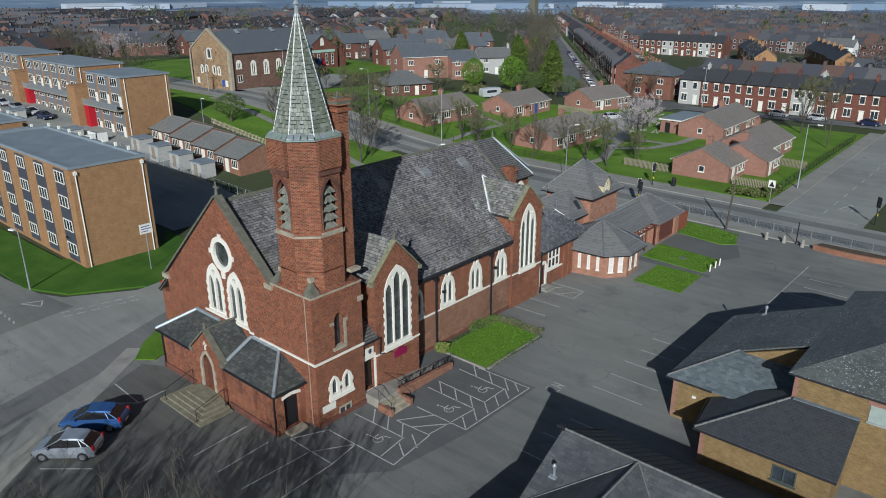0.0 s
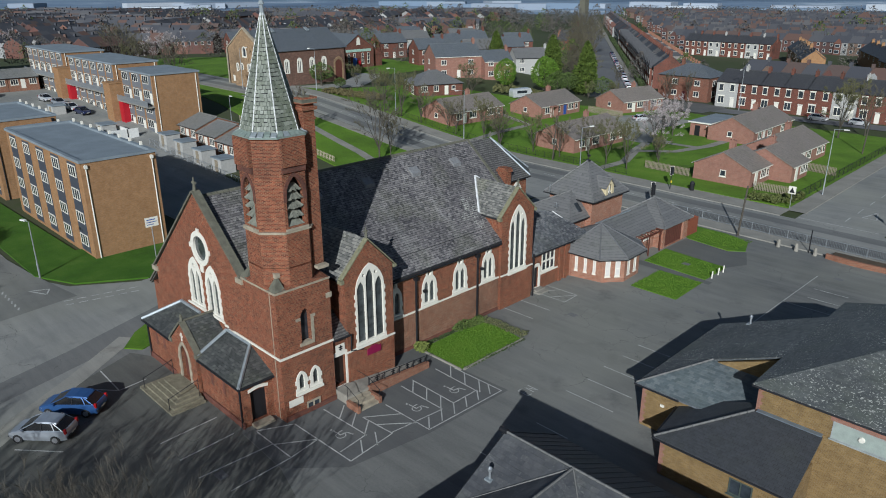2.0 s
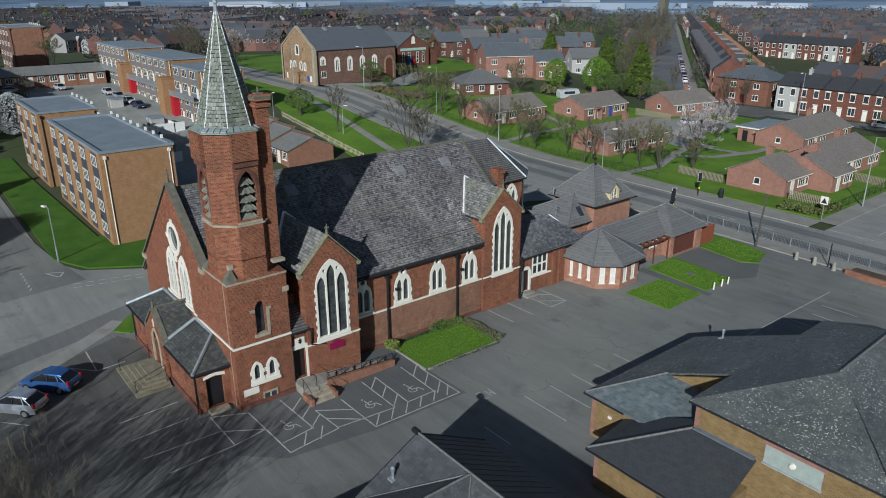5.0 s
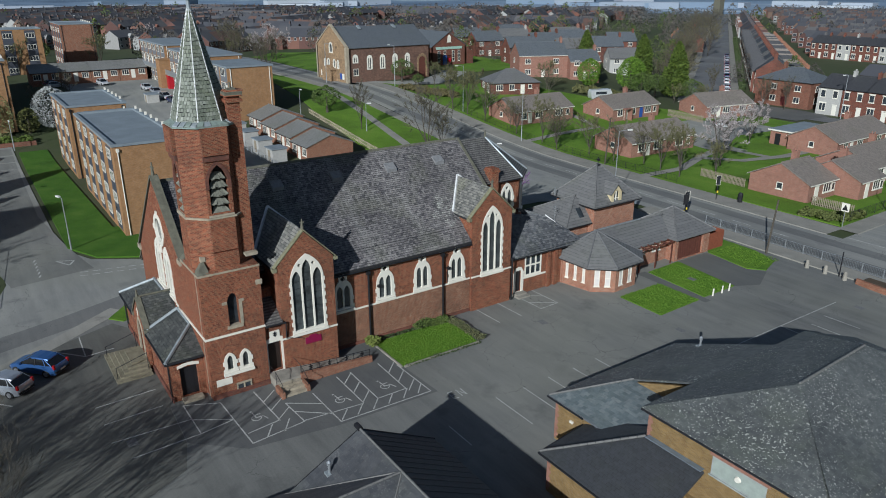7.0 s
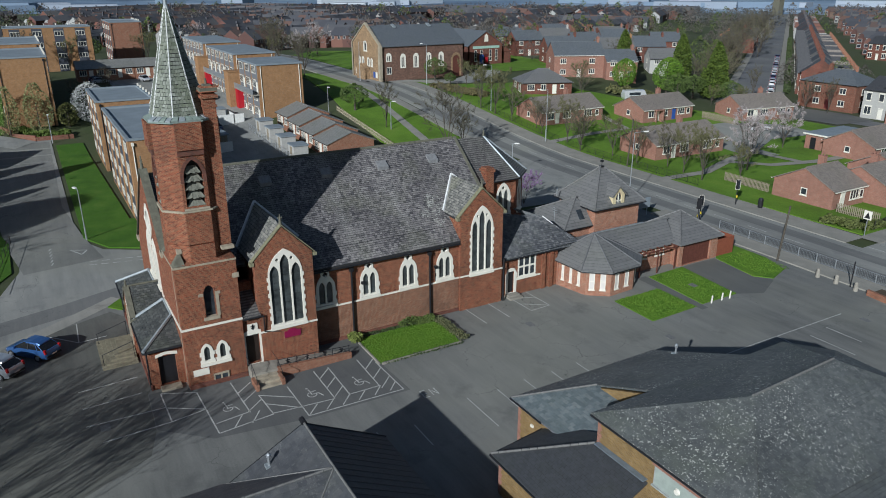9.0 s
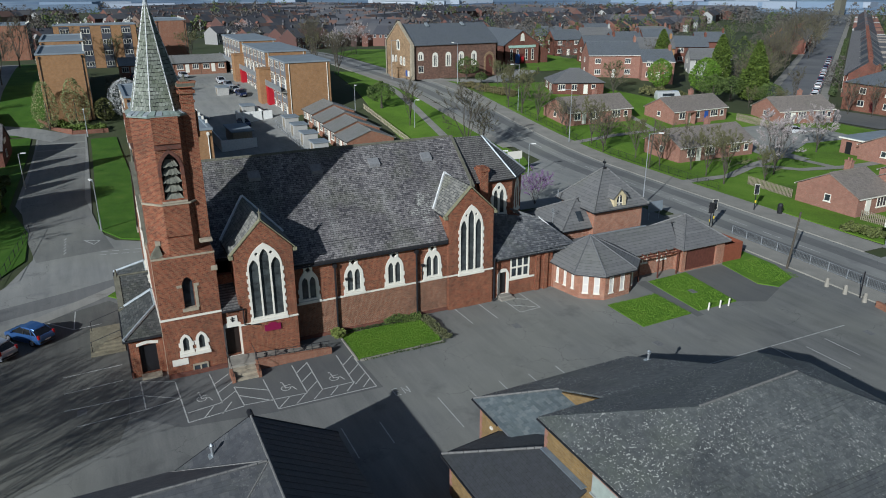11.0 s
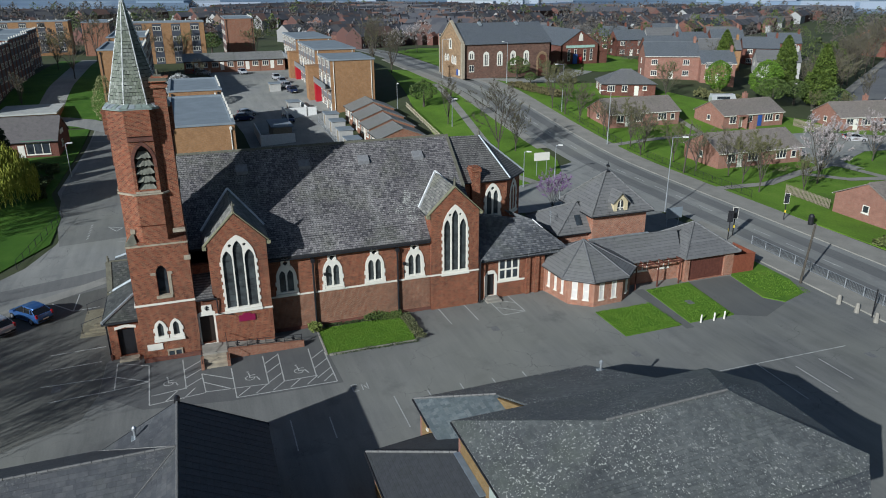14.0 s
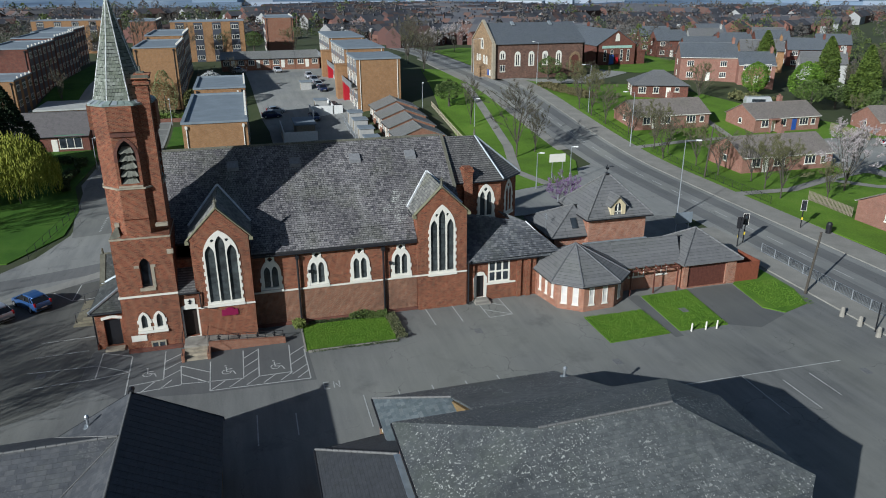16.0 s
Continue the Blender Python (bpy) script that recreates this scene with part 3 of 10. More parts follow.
gb.f = [(j * len(gx) + i, j * len(gx) + i + 1, (j + 1) * len(gx) + i + 1, (j + 1) * len(gx) + i)
        for j in range(len(gy) - 1) for i in range(len(gx) - 1)]
sheet("ground", gb, LAND, "dull green and brown land reaching to the horizon")


def draped(pts, lift, step=4.0, skirt=0.0):
    """A sheet over the land inside an outline, with a downward edge."""
    bm = bmesh.new()
    bm.faces.new([bm.verts.new((x, y, 0)) for x, y in pts])
    xs, ys = [p[0] for p in pts], [p[1] for p in pts]
    if min(xs) < -70:
        for k in range(int(min(xs) // step), int(min(max(xs), -66) // step) + 1):
            bmesh.ops.bisect_plane(bm, geom=bm.verts[:] + bm.edges[:] + bm.faces[:], plane_co=(k * step, 0, 0), plane_no=(1, 0, 0))
        for k in range(int(min(ys) // 8), int(max(ys) // 8) + 1):
            bmesh.ops.bisect_plane(bm, geom=bm.verts[:] + bm.edges[:] + bm.faces[:], plane_co=(0, k * 8, 0), plane_no=(0, 1, 0))
    bmesh.ops.triangulate(bm, faces=bm.faces[:])
    bm.normal_update()
    if bm.faces[:] and sum(f.normal.z for f in bm.faces) < 0:
        bmesh.ops.reverse_faces(bm, faces=bm.faces[:])
    rim = [e for e in bm.edges if e.is_boundary]
    for v in bm.verts:
        v.co.z = land(v.co.x, v.co.y) + lift
    if skirt:
        got = bmesh.ops.extrude_edge_only(bm, edges=rim)["geom"]
        for v in got:
            if isinstance(v, bmesh.types.BMVert):
                v.co.z -= skirt
    bm.verts.index_update()
    b = B()
    b.add([v.co for v in bm.verts], [[v.index for v in f.verts] for f in bm.faces])
    bm.free()
    return b


def strip(line, w, lift, step=4.0, skirt=0.0):
    """A ribbon of width w along a line of points, over the land."""
    pts = []
    for (a, b) in zip(line, line[1:]):
        a, b = Vector(a), Vector(b)
        n = max(1, int((b - a).length / step))
        pts += [a.lerp(b, i / n) for i in range(n)]
    pts.append(Vector(line[-1]))
    bag, rows = B(), []
    for i, p in enumerate(pts):
        d = (pts[min(i + 1, len(pts) - 1)] - pts[max(i - 1, 0)]).normalized()
        s = Vector((d.y, -d.x))
        rows.append([p + s * w * k for k in (-0.5, 0, 0.5)])
    for r in rows:
        z = [land(q.x, q.y) + lift for q in r]
        bag.v += [(r[0].x, r[0].y, z[0] - skirt)] + [(q.x, q.y, h) for q, h in zip(r, z)] + [(r[2].x, r[2].y, z[2] - skirt)]
    for i in range(len(rows) - 1):
        for k in range(4):
            a = i * 5 + k
            bag.f.append((a, a + 1, a + 6, a + 5))
    return bag


# car park and roads
sheet("car_park", draped([(40, -60), (40, 84), (-54, 84), (-55, 26), (-52.6, 22.6), (-48.4, 17.2), (-45.2, 12.4), (-41.0, 8.0), (-36, 0), (-30, -60)], 0.0),
      ASPHALT, "worn grey asphalt car park with patched and stained surface")
sheet("road_main", strip([(60, 87.5), (-20, 89.6), (-110, 91.4), (-170, 93), (-260, 95), (-420, 120)], 9.0, 0.03), ROADTAR, "pale worn asphalt main road")
sheet("road_church_side", draped([(-54.5, 25), (-57, 60), (-56, 76), (-50, 86), (-78, 87), (-75, 81), (-69, 75), (-66.5, 67), (-64, 34), (-63.4, 28), (-67, 22.6), (-72, 20.4), (-130, 20.6),
      (-130, 12.5), (-87, 11.5), (-74, 14.4), (-64, 14.5), (-57, 12.5), (-50, 8), (-44, -2), (-38, -60), (-28, -60), (-35, 0), (-40.6, 7.6), (-45, 12.2), (-48.2, 17), (-52.4, 22.4)], 0.015),
      ROADTAR, "pale asphalt side road running past the church front")
sheet("road_north", strip([(-20.2, 92), (-20.4, 110), (-21, 165), (-22, 260)], 10.0, 0.035), ROADTAR, "side road leaving the main road at the junction")
# the long street: a place by metres along it and across it
SD, SN = Vector((-0.5773, 0.8166, 0)), Vector((0.8166, 0.5773, 0))


def street(along, across):
    p = SD * along + SN * across
    return (p.x, p.y)


sheet("road_terrace_street", strip([street(172, 17.4), street(800, 17.4)], 10.4, 0.03), STREETTAR, "long straight street of terraces")
sheet("pavement_terrace_street", strip([street(204, 23.8), street(800, 23.8)], 2.2, 0.13, skirt=0.2), PAVING, "grey pavement in front of the street terraces")
sheet("pavement_street_west", strip([street(190, 11.1), street(800, 11.1)], 2.2, 0.13, skirt=0.2), PAVING, "grey pavement under the street trees")
sheet("road_chapel", strip([(-150, 93), (-141, 101), (-137, 112), (-150, 128), (-190, 150)], 7.0, 0.036), ROADTAR, "lane beside the stone chapel")
sheet("road_terrace_front", strip([(-95, 160), (-72, 166.5), (-20, 169)], 6.0, 0.034), STREETTAR, "lane in front of the brick terrace")
sheet("road_court", draped([(-77, 39.5), (-77, 52), (-150, 60), (-214, 62), (-214, 34), (-128, 38), (-118, 39)], 0.02), ROADTAR, "asphalt court between the flats")

sheet("pavement_north", strip([(-27, 95.9), (-60, 96.2), (-112, 97.2), (-142, 98.6)], 3.6, 0.13, skirt=0.2), PAVING, "sandy grey asphalt pavement with a kerb")
sheet("pavement_south", strip([(-8, 84.2), (-46, 84.9)], 2.6, 0.13, skirt=0.2), PAVING, "grey asphalt pavement beside the railing")
sheet("pavement_south_west", strip([(-86, 85.3), (-115, 85.6), (-200, 88.6)], 2.0, 0.13, skirt=0.2), PAVING, "grey asphalt pavement beside the grass")
sheet("pavement_corner", strip([(-26.2, 97), (-26.5, 120), (-27, 160)], 2.4, 0.14, skirt=0.2), PAVING, "grey asphalt pavement along the side road")

# grass
GRASS_LABEL = "bright green mown grass"
sheet("lawn_church", draped([(-33.3, 38.0), (-28.9, 38.0), (-28.8, 45.0), (-31.6, 45.6), (-33.5, 45.0)], 0.1, skirt=0.2), GRASS, "bright green mown lawn beside the church wall")
sheet("lawn_front", draped([(-55.4, 27), (-52.6, 23.0), (-50.4, 21.2), (-49.2, 22.2), (-50.6, 26), (-53, 34)], 0.08, skirt=0.2), GRASS, "small patch of rough grass at the church corner")
sheet("lawn_vestry", draped([(-28.4, 61.3), (-23.7, 61.3), (-23.9, 66.7), (-28.4, 66.7)], 0.08, skirt=0.2), GRASS, GRASS_LABEL + " square beside the path")
sheet("lawn_path", draped([(-31.0, 68.2), (-24.0, 67.7), (-24.0, 72.2), (-31.2, 73.0)], 0.08, skirt=0.2), GRASS, GRASS_LABEL + " square with a drain cover")
sheet("lawn_garage", draped([(-31.2, 78.0), (-26.0, 77.2), (-24.6, 78.4), (-25.6, 81.4), (-28.6, 82.6), (-36, 82.9)], 0.08, skirt=0.2), GRASS, GRASS_LABEL + " beside the garage")
sheet("lawn_flats", draped([(-63.6, 29), (-67.2, 23.2), (-72, 21), (-126, 21.2), (-126, 25.5), (-77, 26.6), (-74, 36.6), (-78, 39), (-64.6, 38)], 0.1, skirt=0.2), SHADEGRASS, "mown green lawn round the brick flats")
sheet("lawn_island", draped([(-66.8, 60), (-67.2, 68.4), (-69.3, 76.5), (-72.8, 81.8), (-79.5, 84.6), (-90, 85.2), (-115, 85.0), (-170, 86.6), (-172, 82), (-118, 72.5), (-80, 68.5), (-72, 60)], 0.08, skirt=0.2), MEADOW, "green verge between the bungalows and the main road")
sheet("lawn_north", draped([(-27.6, 98.5), (-28, 158), (-80, 158), (-96, 140), (-128, 128), (-134, 104), (-142, 100.5), (-112, 98.9), (-60, 97.9)], 0.05, skirt=0.2), MEADOW, "green lawns between the bungalows")
sheet("lawn_corner", draped([(-74, 13.6), (-86.5, 10.8), (-130, 11.6), (-130, -10), (-60, -12), (-56, 10), (-64, 13.8)], 0.06, skirt=0.2), SHADEGRASS, "green corner garden with shade in the grass colour")
sheet("lawn_chapel", draped([(-147, 133), (-148, 160), (-190, 160), (-250, 116), (-230, 100), (-176, 97.6), (-164, 97), (-164, 124)], 0.05), MEADOW, "green land behind the chapel")

sheet("lawn_west", draped([(-131, 11.4), (-131, 6), (-134, -7), (-240, -7), (-240, 13.6), (-137, 13.6)], 0.05), SHADEGRASS, "grass between the rows of flats, shade in its colour")
sheet("road_west", strip([(-128, 16.6), (-134, 10.5), (-138, 3), (-240, 1.5)], 5.0, 0.07), ROADTAR, "narrow road between the rows of flats")
sheet("court_bungalows", draped([(-82, 127), (-76, 124), (-63, 121), (-58.5, 126), (-63, 126.5), (-67.5, 136), (-66, 149), (-76, 150), (-82, 140)], 0.11), ROADTAR, "small asphalt parking court between the bungalows")
sheet("footpath_green", strip([(-57.2, 97.6), (-56.8, 106), (-60.5, 116), (-62, 122)], 1.6, 0.115), PAVING, "grey footpath across the green")
sheet("footpath_bungalows", strip([(-60.5, 114), (-54.6, 118.6), (-52.5, 127), (-52, 140), (-54, 152)], 1.7, 0.12), PAVING, "grey footpath between the bungalows")
sheet("footpath_bungalows_north", strip([(-63, 124), (-52.6, 124.5)], 1.5, 0.125), PAVING, "grey footpath between lawns")
sheet("footpath_hipped", strip([(-84.5, 97.6), (-86, 108), (-86.5, 118), (-100, 121), (-112, 118.5)], 1.4, 0.12), PAVING, "grey footpath through the verge")
sheet("footpath_island", strip([(-68.5, 75.5), (-76.5, 73.4), (-90, 77.0), (-118, 81.2), (-140, 84.5)], 1.6, 0.11), PAVING, "grey footpath across the island grass")
sheet("yard_terrace", draped([(-92, 158), (-70, 160), (-69, 171), (-76, 173.5), (-88, 172.5), (-93, 166)], 0.06), NEWTAR, "asphalt yard by the corner house")

sheet("tarmac_bays", draped([(-34, 28.9), (-33.9, 38), (-28.6, 38.1), (-24.5, 38.3), (-24.7, 30.7), (-25.6, 24.8), (-28.4, 21.8), (-33.2, 22.0), (-33.2, 24.6), (-32.4, 24.7), (-32.4, 28.9)], 0.006), NEWTAR, "darker patched tarmac under the accessible bays")
sheet("tarmac_forecourt", draped([(-49.4, 21.3), (-47.6, 17.2), (-44.3, 12.3), (-40.2, 7.0), (-33, 2.5), (-19, 2), (-22, 14), (-25.7, 21), (-28.4, 21.75), (-33.2, 21.95), (-33.9, 22.3), (-47.6, 22.3)], 0.006), FORETAR, "darker asphalt before the church porch")
sheet("tarmac_drive", draped([(-31.3, 73.1), (-24.0, 72.3), (-22.8, 74.6), (-24.4, 78.2), (-26.0, 77.1), (-31.3, 77.9)], 0.006), NEWTAR, "dark tarmac drive to the garage")
sheet("tarmac_path", draped([(-31.4, 66.9), (-23.2, 66.8), (-23.2, 67.6), (-31.4, 68.1)], 0.006), NEWTAR, "dark tarmac path between the lawns")

# wheel-worn bands and gritty edges
sheet("road_wheel_band", strip([(-46.5, 2), (-48.6, 7), (-50, 12.4), (-51.8, 18.3), (-54.4, 25.0), (-57.5, 33), (-59.5, 44), (-60.5, 60)], 2.8, 0.019), WHEELTAR, "darker wheel-worn band along the side road")
sheet("road_grit_edge", strip([(-40.9, 6.8), (-45.0, 11.9), (-48.2, 16.8), (-52.2, 22.2)], 1.5, 0.021), VERGETAR, "pale gritty strip at the road edge")
sheet("road_main_wheel_band", strip([(60, 85.5), (-20, 87.6), (-110, 89.4), (-170, 91), (-260, 93)], 2.2, 0.036), WHEELTAR, "darker wheel-worn band along the main road")
sheet("road_main_wheel_band_north", strip([(60, 89.7), (-20, 91.8), (-110, 93.6), (-170, 95.2), (-260, 97.2)], 2.0, 0.036), WHEELTAR, "darker wheel-worn band along the main road")
# Darker sheet laid on the west side road; the shade there is its colour.
sheet("road_west_side", strip([(-63.5, 18.6), (-72, 17.3), (-87, 15.9), (-129, 16.5)], 7.6, 0.019), ASPHALT, "darker asphalt over the side road, standing in for shade")

# ---- church ----
church = thing("church", (-42, 40, 0), "red brick church with slate roof, white windows and broach spire", "church")
XS, XN, XR, YF, YC = -34.1, -50.2, -42.1, 24.7, 52.2
EAVE, RIDGE = 6.7, 13.5
UX, UY, UZ = (1, 0, 0), (0, 1, 0), (0, 0, 1)


def circle(cx, cz, r, n=20):
    return [(cx + r * math.cos(2 * math.pi * i / n), cz + r * math.sin(2 * math.pi * i / n)) for i in range(n)]


def quatrefoil(cx, cz, r):
    out = []
    for q in range(4):
        a = q * math.pi / 2 - math.pi / 4
        for i in range(5):
            b = a + math.pi / 4 + (i - 2) * 0.5
            out.append((cx + r * 0.55 * math.cos(a + math.pi / 4) + r * 0.5 * math.cos(b), cz + r * 0.55 * math.sin(a + math.pi / 4) + r * 0.5 * math.sin(b)))
    return out


def toothed(cx, w, z0, zs, rise, tooth=0.09, pitch=0.3, k=8):
    """A pointed surround whose jambs step in and out like quoins."""
    body = arch(cx, w, z0, zs, k, rise)
    top = body[2:]
    h = w / 2
    n = max(2, int((zs - z0) / pitch))
    up = []
    for i in range(n):
        d = tooth if i % 2 == 0 else 0
        up += [(h + d, z0 + (zs - z0) * i / n), (h + d, z0 + (zs - z0) * (i + 1) / n - 0.002)]
    right = [(cx + a, b) for a, b in up]
    left = [(cx - a, b) for a, b in reversed(up)]
    return right + [(x, z + 0.001) for x, z in top] + left


def church_window(name, o, u, n, cx, w, z0, zs, rise, lights, extra=(), sill=True, label="", head=None):
    """Surround with its tracery holes, glass behind, a sill. o: a point of the wall at z 0."""
    o, u, n = Vector(o), Vector(u), Vector(n)
    win = part(name, B().panel(o + n * 0.06, u, UZ, head or toothed(cx, w, z0, zs, rise), list(lights) + list(extra), n, 0.2), WHITE, church, label or "white stone window surround with tracery")
    gl = grown(arch(cx, w, z0, zs, 8, rise), -0.06)
    part("pane", B().panel(o - n * 0.1, u, UZ, gl, [], n, 0.03), LEADED, win, "dark leaded glass")
    bars = B()
    for lo in lights:
        xs, zs_ = [p[0] for p in lo], [p[1] for p in lo]
        zz = min(zs_) + 0.5
        while zz < max(zs_) - 0.4:
            a, b = o + u * min(xs) + n * -0.06 + Vector((0, 0, zz)), o + u * max(xs) + n * -0.06 + Vector((0, 0, zz))
            bars.tube(a, b, 0.012, n=4)
            zz += 0.55
    if bars.v:
        split("saddle_bar", bars, BLACK, win)
    if sill:
        a = o + u * (cx - w / 2 - 0.12)
        part("sill", B().solid([a + Vector((0, 0, z0 - 0.02)), a + u * (w + 0.24) + Vector((0, 0, z0 - 0.02)), a + u * (w + 0.24) + Vector((0, 0, z0 - 0.2)), a + Vector((0, 0, z0 - 0.2))], n * 0.16), WHITE, win)
    return win


def opening(cx, w, z0, zs, rise):
    return grown(arch(cx, w, z0, zs, 8, rise), -0.02)


# side wall towards the car park, with four two-light windows
SIDE_WIN = [35.9, 39.65, 43.2, 46.7]
holes = [opening(c, 1.6, 3.35, 4.75, 1.4) for c in SIDE_WIN]
split("wall", B().panel((XS, 0, 0), UY, UZ, [(28.8, 0), (52.3, 0), (52.3, EAVE), (28.8, EAVE)], holes, UX, 0.5), RED, church, "weathered red brick nave wall")
for c in SIDE_WIN:
    lights = [arch(c + s * 0.31, 0.5, 3.5, 4.85, 6, 0.5) for s in (-1, 1)]
    head = toothed(c, 1.62, 3.35, 4.75, 1.25)
    # a small raised head round the quatrefoil
    mid = [i for i, p in enumerate(head) if p[1] > 5.72]
    cut = [p for p in head[:mid[0]]] + [(c + 0.36, 5.72), (c + 0.36, 6.1), (c + 0.2, 6.38), (c, 6.5), (c - 0.2, 6.38), (c - 0.36, 6.1), (c - 0.36, 5.72)] + [p for p in head[mid[-1] + 1:]]
    church_window("window", (XS, 0, 0), UY, UX, c, 1.6, 3.35, 4.75, 1.25, lights, [quatrefoil(c, 5.95, 0.2)], label="white two-light window with a quatrefoil head", head=cut)
part("wall_base", B().box(XS, XS + 0.04, 34.5, 48.05, 0, 3.08), BASERED, church, "browner brick below the string course")
part("plinth", B().box(XS + 0.04, XS + 0.12, 34.5, 48.05, 0, 0.28), DARKRED, church, "dark damp brick plinth")
split("wall", B().box(XN, XN + 0.5, YF + 0.5, YC, 0, EAVE), RED, church)

# front gable with round window and two pairs of lancets
ra = 9.9
fr = [(-43.25, 2.0), (-40.65, 2.0)]
holes = [circle(-41.95, ra, 1.2)] + [opening(c, w, 5.15, 7.4, 1.6) for c, w in fr]
split("wall", B().panel((0, YF, 0), UX, UZ, [(XN, 0), (-36.5, 0), (-36.5, 9.15), (-41.95, 14.0), (XN, 6.3)], holes, (0, -1, 0), 0.5), RED, church, "weathered red brick front gable")
ring = part("window", B().panel((0, YF - 0.06, 0), UX, UZ, circle(-41.95, ra, 1.3), [circle(-41.95, ra, 0.92)], (0, -1, 0), 0.3), WHITE, church, "white round window surround")
part("pane", B().panel((0, YF + 0.12, 0), UX, UZ, circle(-41.95, ra, 1.18), [], (0, -1, 0), 0.03), LEADED, ring, "dark leaded glass")
kb = B()
for a in range(4):
    kb.panel((0, YF - 0.09, 0), UX, UZ, [(-41.95 + math.cos(a * math.pi / 2) * 1.32 + dx, ra + math.sin(a * math.pi / 2) * 1.32 + dz) for dx, dz in ((-0.17, -0.17), (0.17, -0.17), (0.17, 0.17), (-0.17, 0.17))], [], (0, -1, 0), 0.1)
split("keystone", kb, WHITE, ring)
for c, w in fr:
    lights = [arch(c + s * 0.42, 0.62, 5.3, 7.2, 6, 0.75) for s in (-1, 1)]
    church_window("window", (0, YF, 0), UX, (0, -1, 0), c, w, 5.15, 7.4, 1.55, lights, [circle(c, 8.25, 0.2, 10)], label="white two-light lancet window")
nb = B().panel((0, YF - 0.07, 0), UX, UZ, [(-42.15, 8.1), (-41.75, 8.1), (-41.7, 8.75), (-42.2, 8.75)], [], (0, -1, 0), 0.1)
part("niche", nb, WHITE, church, "small white stone niche")
split("wall", B().panel((0, YC + 0.3, 0), UX, UZ, [(XN, 0), (XS, 0), (XS, EAVE), (XR, RIDGE - 0.1), (XN, EAVE)], [], (0, 1, 0), 0.4), RED, church)

# nave roof, copings and ridge
sb = B()
slope = (RIDGE - EAVE) / (XR - XN)
for s in (-1, 1):
    xe = XS + 0.35 if s > 0 else XN - 0.35
    ze = RIDGE - slope * abs(xe - XR) + 0.12
    if s < 0:
        sb.slab([(XR, YF + 0.35, RIDGE + 0.12), (XR, YC + 0.35, RIDGE + 0.12), (xe, YC + 0.35, ze), (xe, YF + 0.35, ze)], 0.16)
    else:
        # stepped back behind the two gable bays
        xi = XS - 0.9
        zi = RIDGE - slope * abs(xi - XR) + 0.12
        sb.slab([(XR, YF + 0.35, RIDGE + 0.12), (XR, YC + 0.35, RIDGE + 0.12), (xi, YC + 0.35, zi), (xi, 52.5, zi), (xi, 48.06, zi), (xi, 34.5, zi), (xi, 30.1, zi), (xi, YF + 0.35, zi)], 0.16)
        sb.slab([(xi, 34.5, zi), (xi, 48.06, zi), (xe, 48.06, ze), (xe, 34.5, ze)], 0.16)
        nave_slopes = [[(XR, YF + 0.35, RIDGE + 0.12), (XR, YC + 0.35, RIDGE + 0.12), (xi, YC + 0.35, zi), (xi, YF + 0.35, zi)], [(xi, 34.5, zi), (xi, 48.06, zi), (xe, 48.06, ze), (xe, 34.5, ze)]]
split("roof", sb, GAP, church, "grey slate nave roof, patchy and lichened")
laid(church, nave_slopes, NAVELAID, 0.23, 0.2, 3, gap=0.034, ragged=0.014, label="grey weathered nave slates, patchy and lichened")
rb = B()
y = YF + 0.5
while y < YC:
    rb.solid([(XR - 0.17, y, RIDGE + 0.06), (XR, y, RIDGE + 0.23), (XR + 0.17, y, RIDGE + 0.06)], (0, 0.43, 0))
    y += 0.45
part("ridge_tile", rb, DARKSTONE, church, "weathered ridge tiles")
vb = B()
for (x, yy) in ((XR + 1.25, 33.2), (XR + 1.25, 38.4), (XR + 1.25, 43.6), (XR + 1.25, 48.6)):
    z = RIDGE - slope * 1.25 + 0.1
    vb.solid([(x, yy, z - 0.1), (x + 0.75, yy, z - 0.62), (x + 0.75, yy, z - 0.3), (x + 0.1, yy, z + 0.12)], (0, 0.95, 0))
split("roof_vent", vb, plain("vent_slab", (0.2, 0.2, 0.2), 0.7, vary=0.3, scale=4), church, "low pale roof vents")
for x0, z0, x1, z1 in ((-41.95, 14.05, -36.5, 9.2), (-41.95, 14.05, -50.5, 6.25)):
    d = Vector((x1 - x0, 0, z1 - z0)).normalized()
    nrm = Vector((-d.z, 0, d.x)) if d.x > 0 else Vector((d.z, 0, -d.x))
    a, b = Vector((x0, YF - 0.12, z0)), Vector((x1, YF - 0.12, z1))
    split("coping", B().solid([a, b, b + nrm * 0.14, a + nrm * 0.14], (0, 0.6, 0)), DARKSTONE, church, "mossy stone gable coping")
part("finial", B().tube((-41.95, YF + 0.15, 14.1), (-41.95, YF + 0.15, 14.75), 0.14, 0.07).box(-42.2, -41.7, YF + 0.08, YF + 0.22, 14.62, 14.78).tube((-41.95, YF + 0.15, 14.7), (-41.95, YF + 0.15, 15.1), 0.07, 0.05), DARKSTONE, church, "stone cross finial")
kn = B().box(-37.0, -36.2, YF - 0.14, YF + 0.5, 8.85, 9.2).box(-50.8, -49.9, YF - 0.14, YF + 0.5, 5.9, 6.3)
split("kneeler", kn, STONE, church)

# lower lean-to on the far corner of the front
split("wall", B().box(-52.2, -50.2, 25.1, 28.5, 0, 4.3), RED, church)
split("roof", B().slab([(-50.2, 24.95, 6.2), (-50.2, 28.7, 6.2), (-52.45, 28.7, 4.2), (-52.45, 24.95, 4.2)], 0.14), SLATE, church)
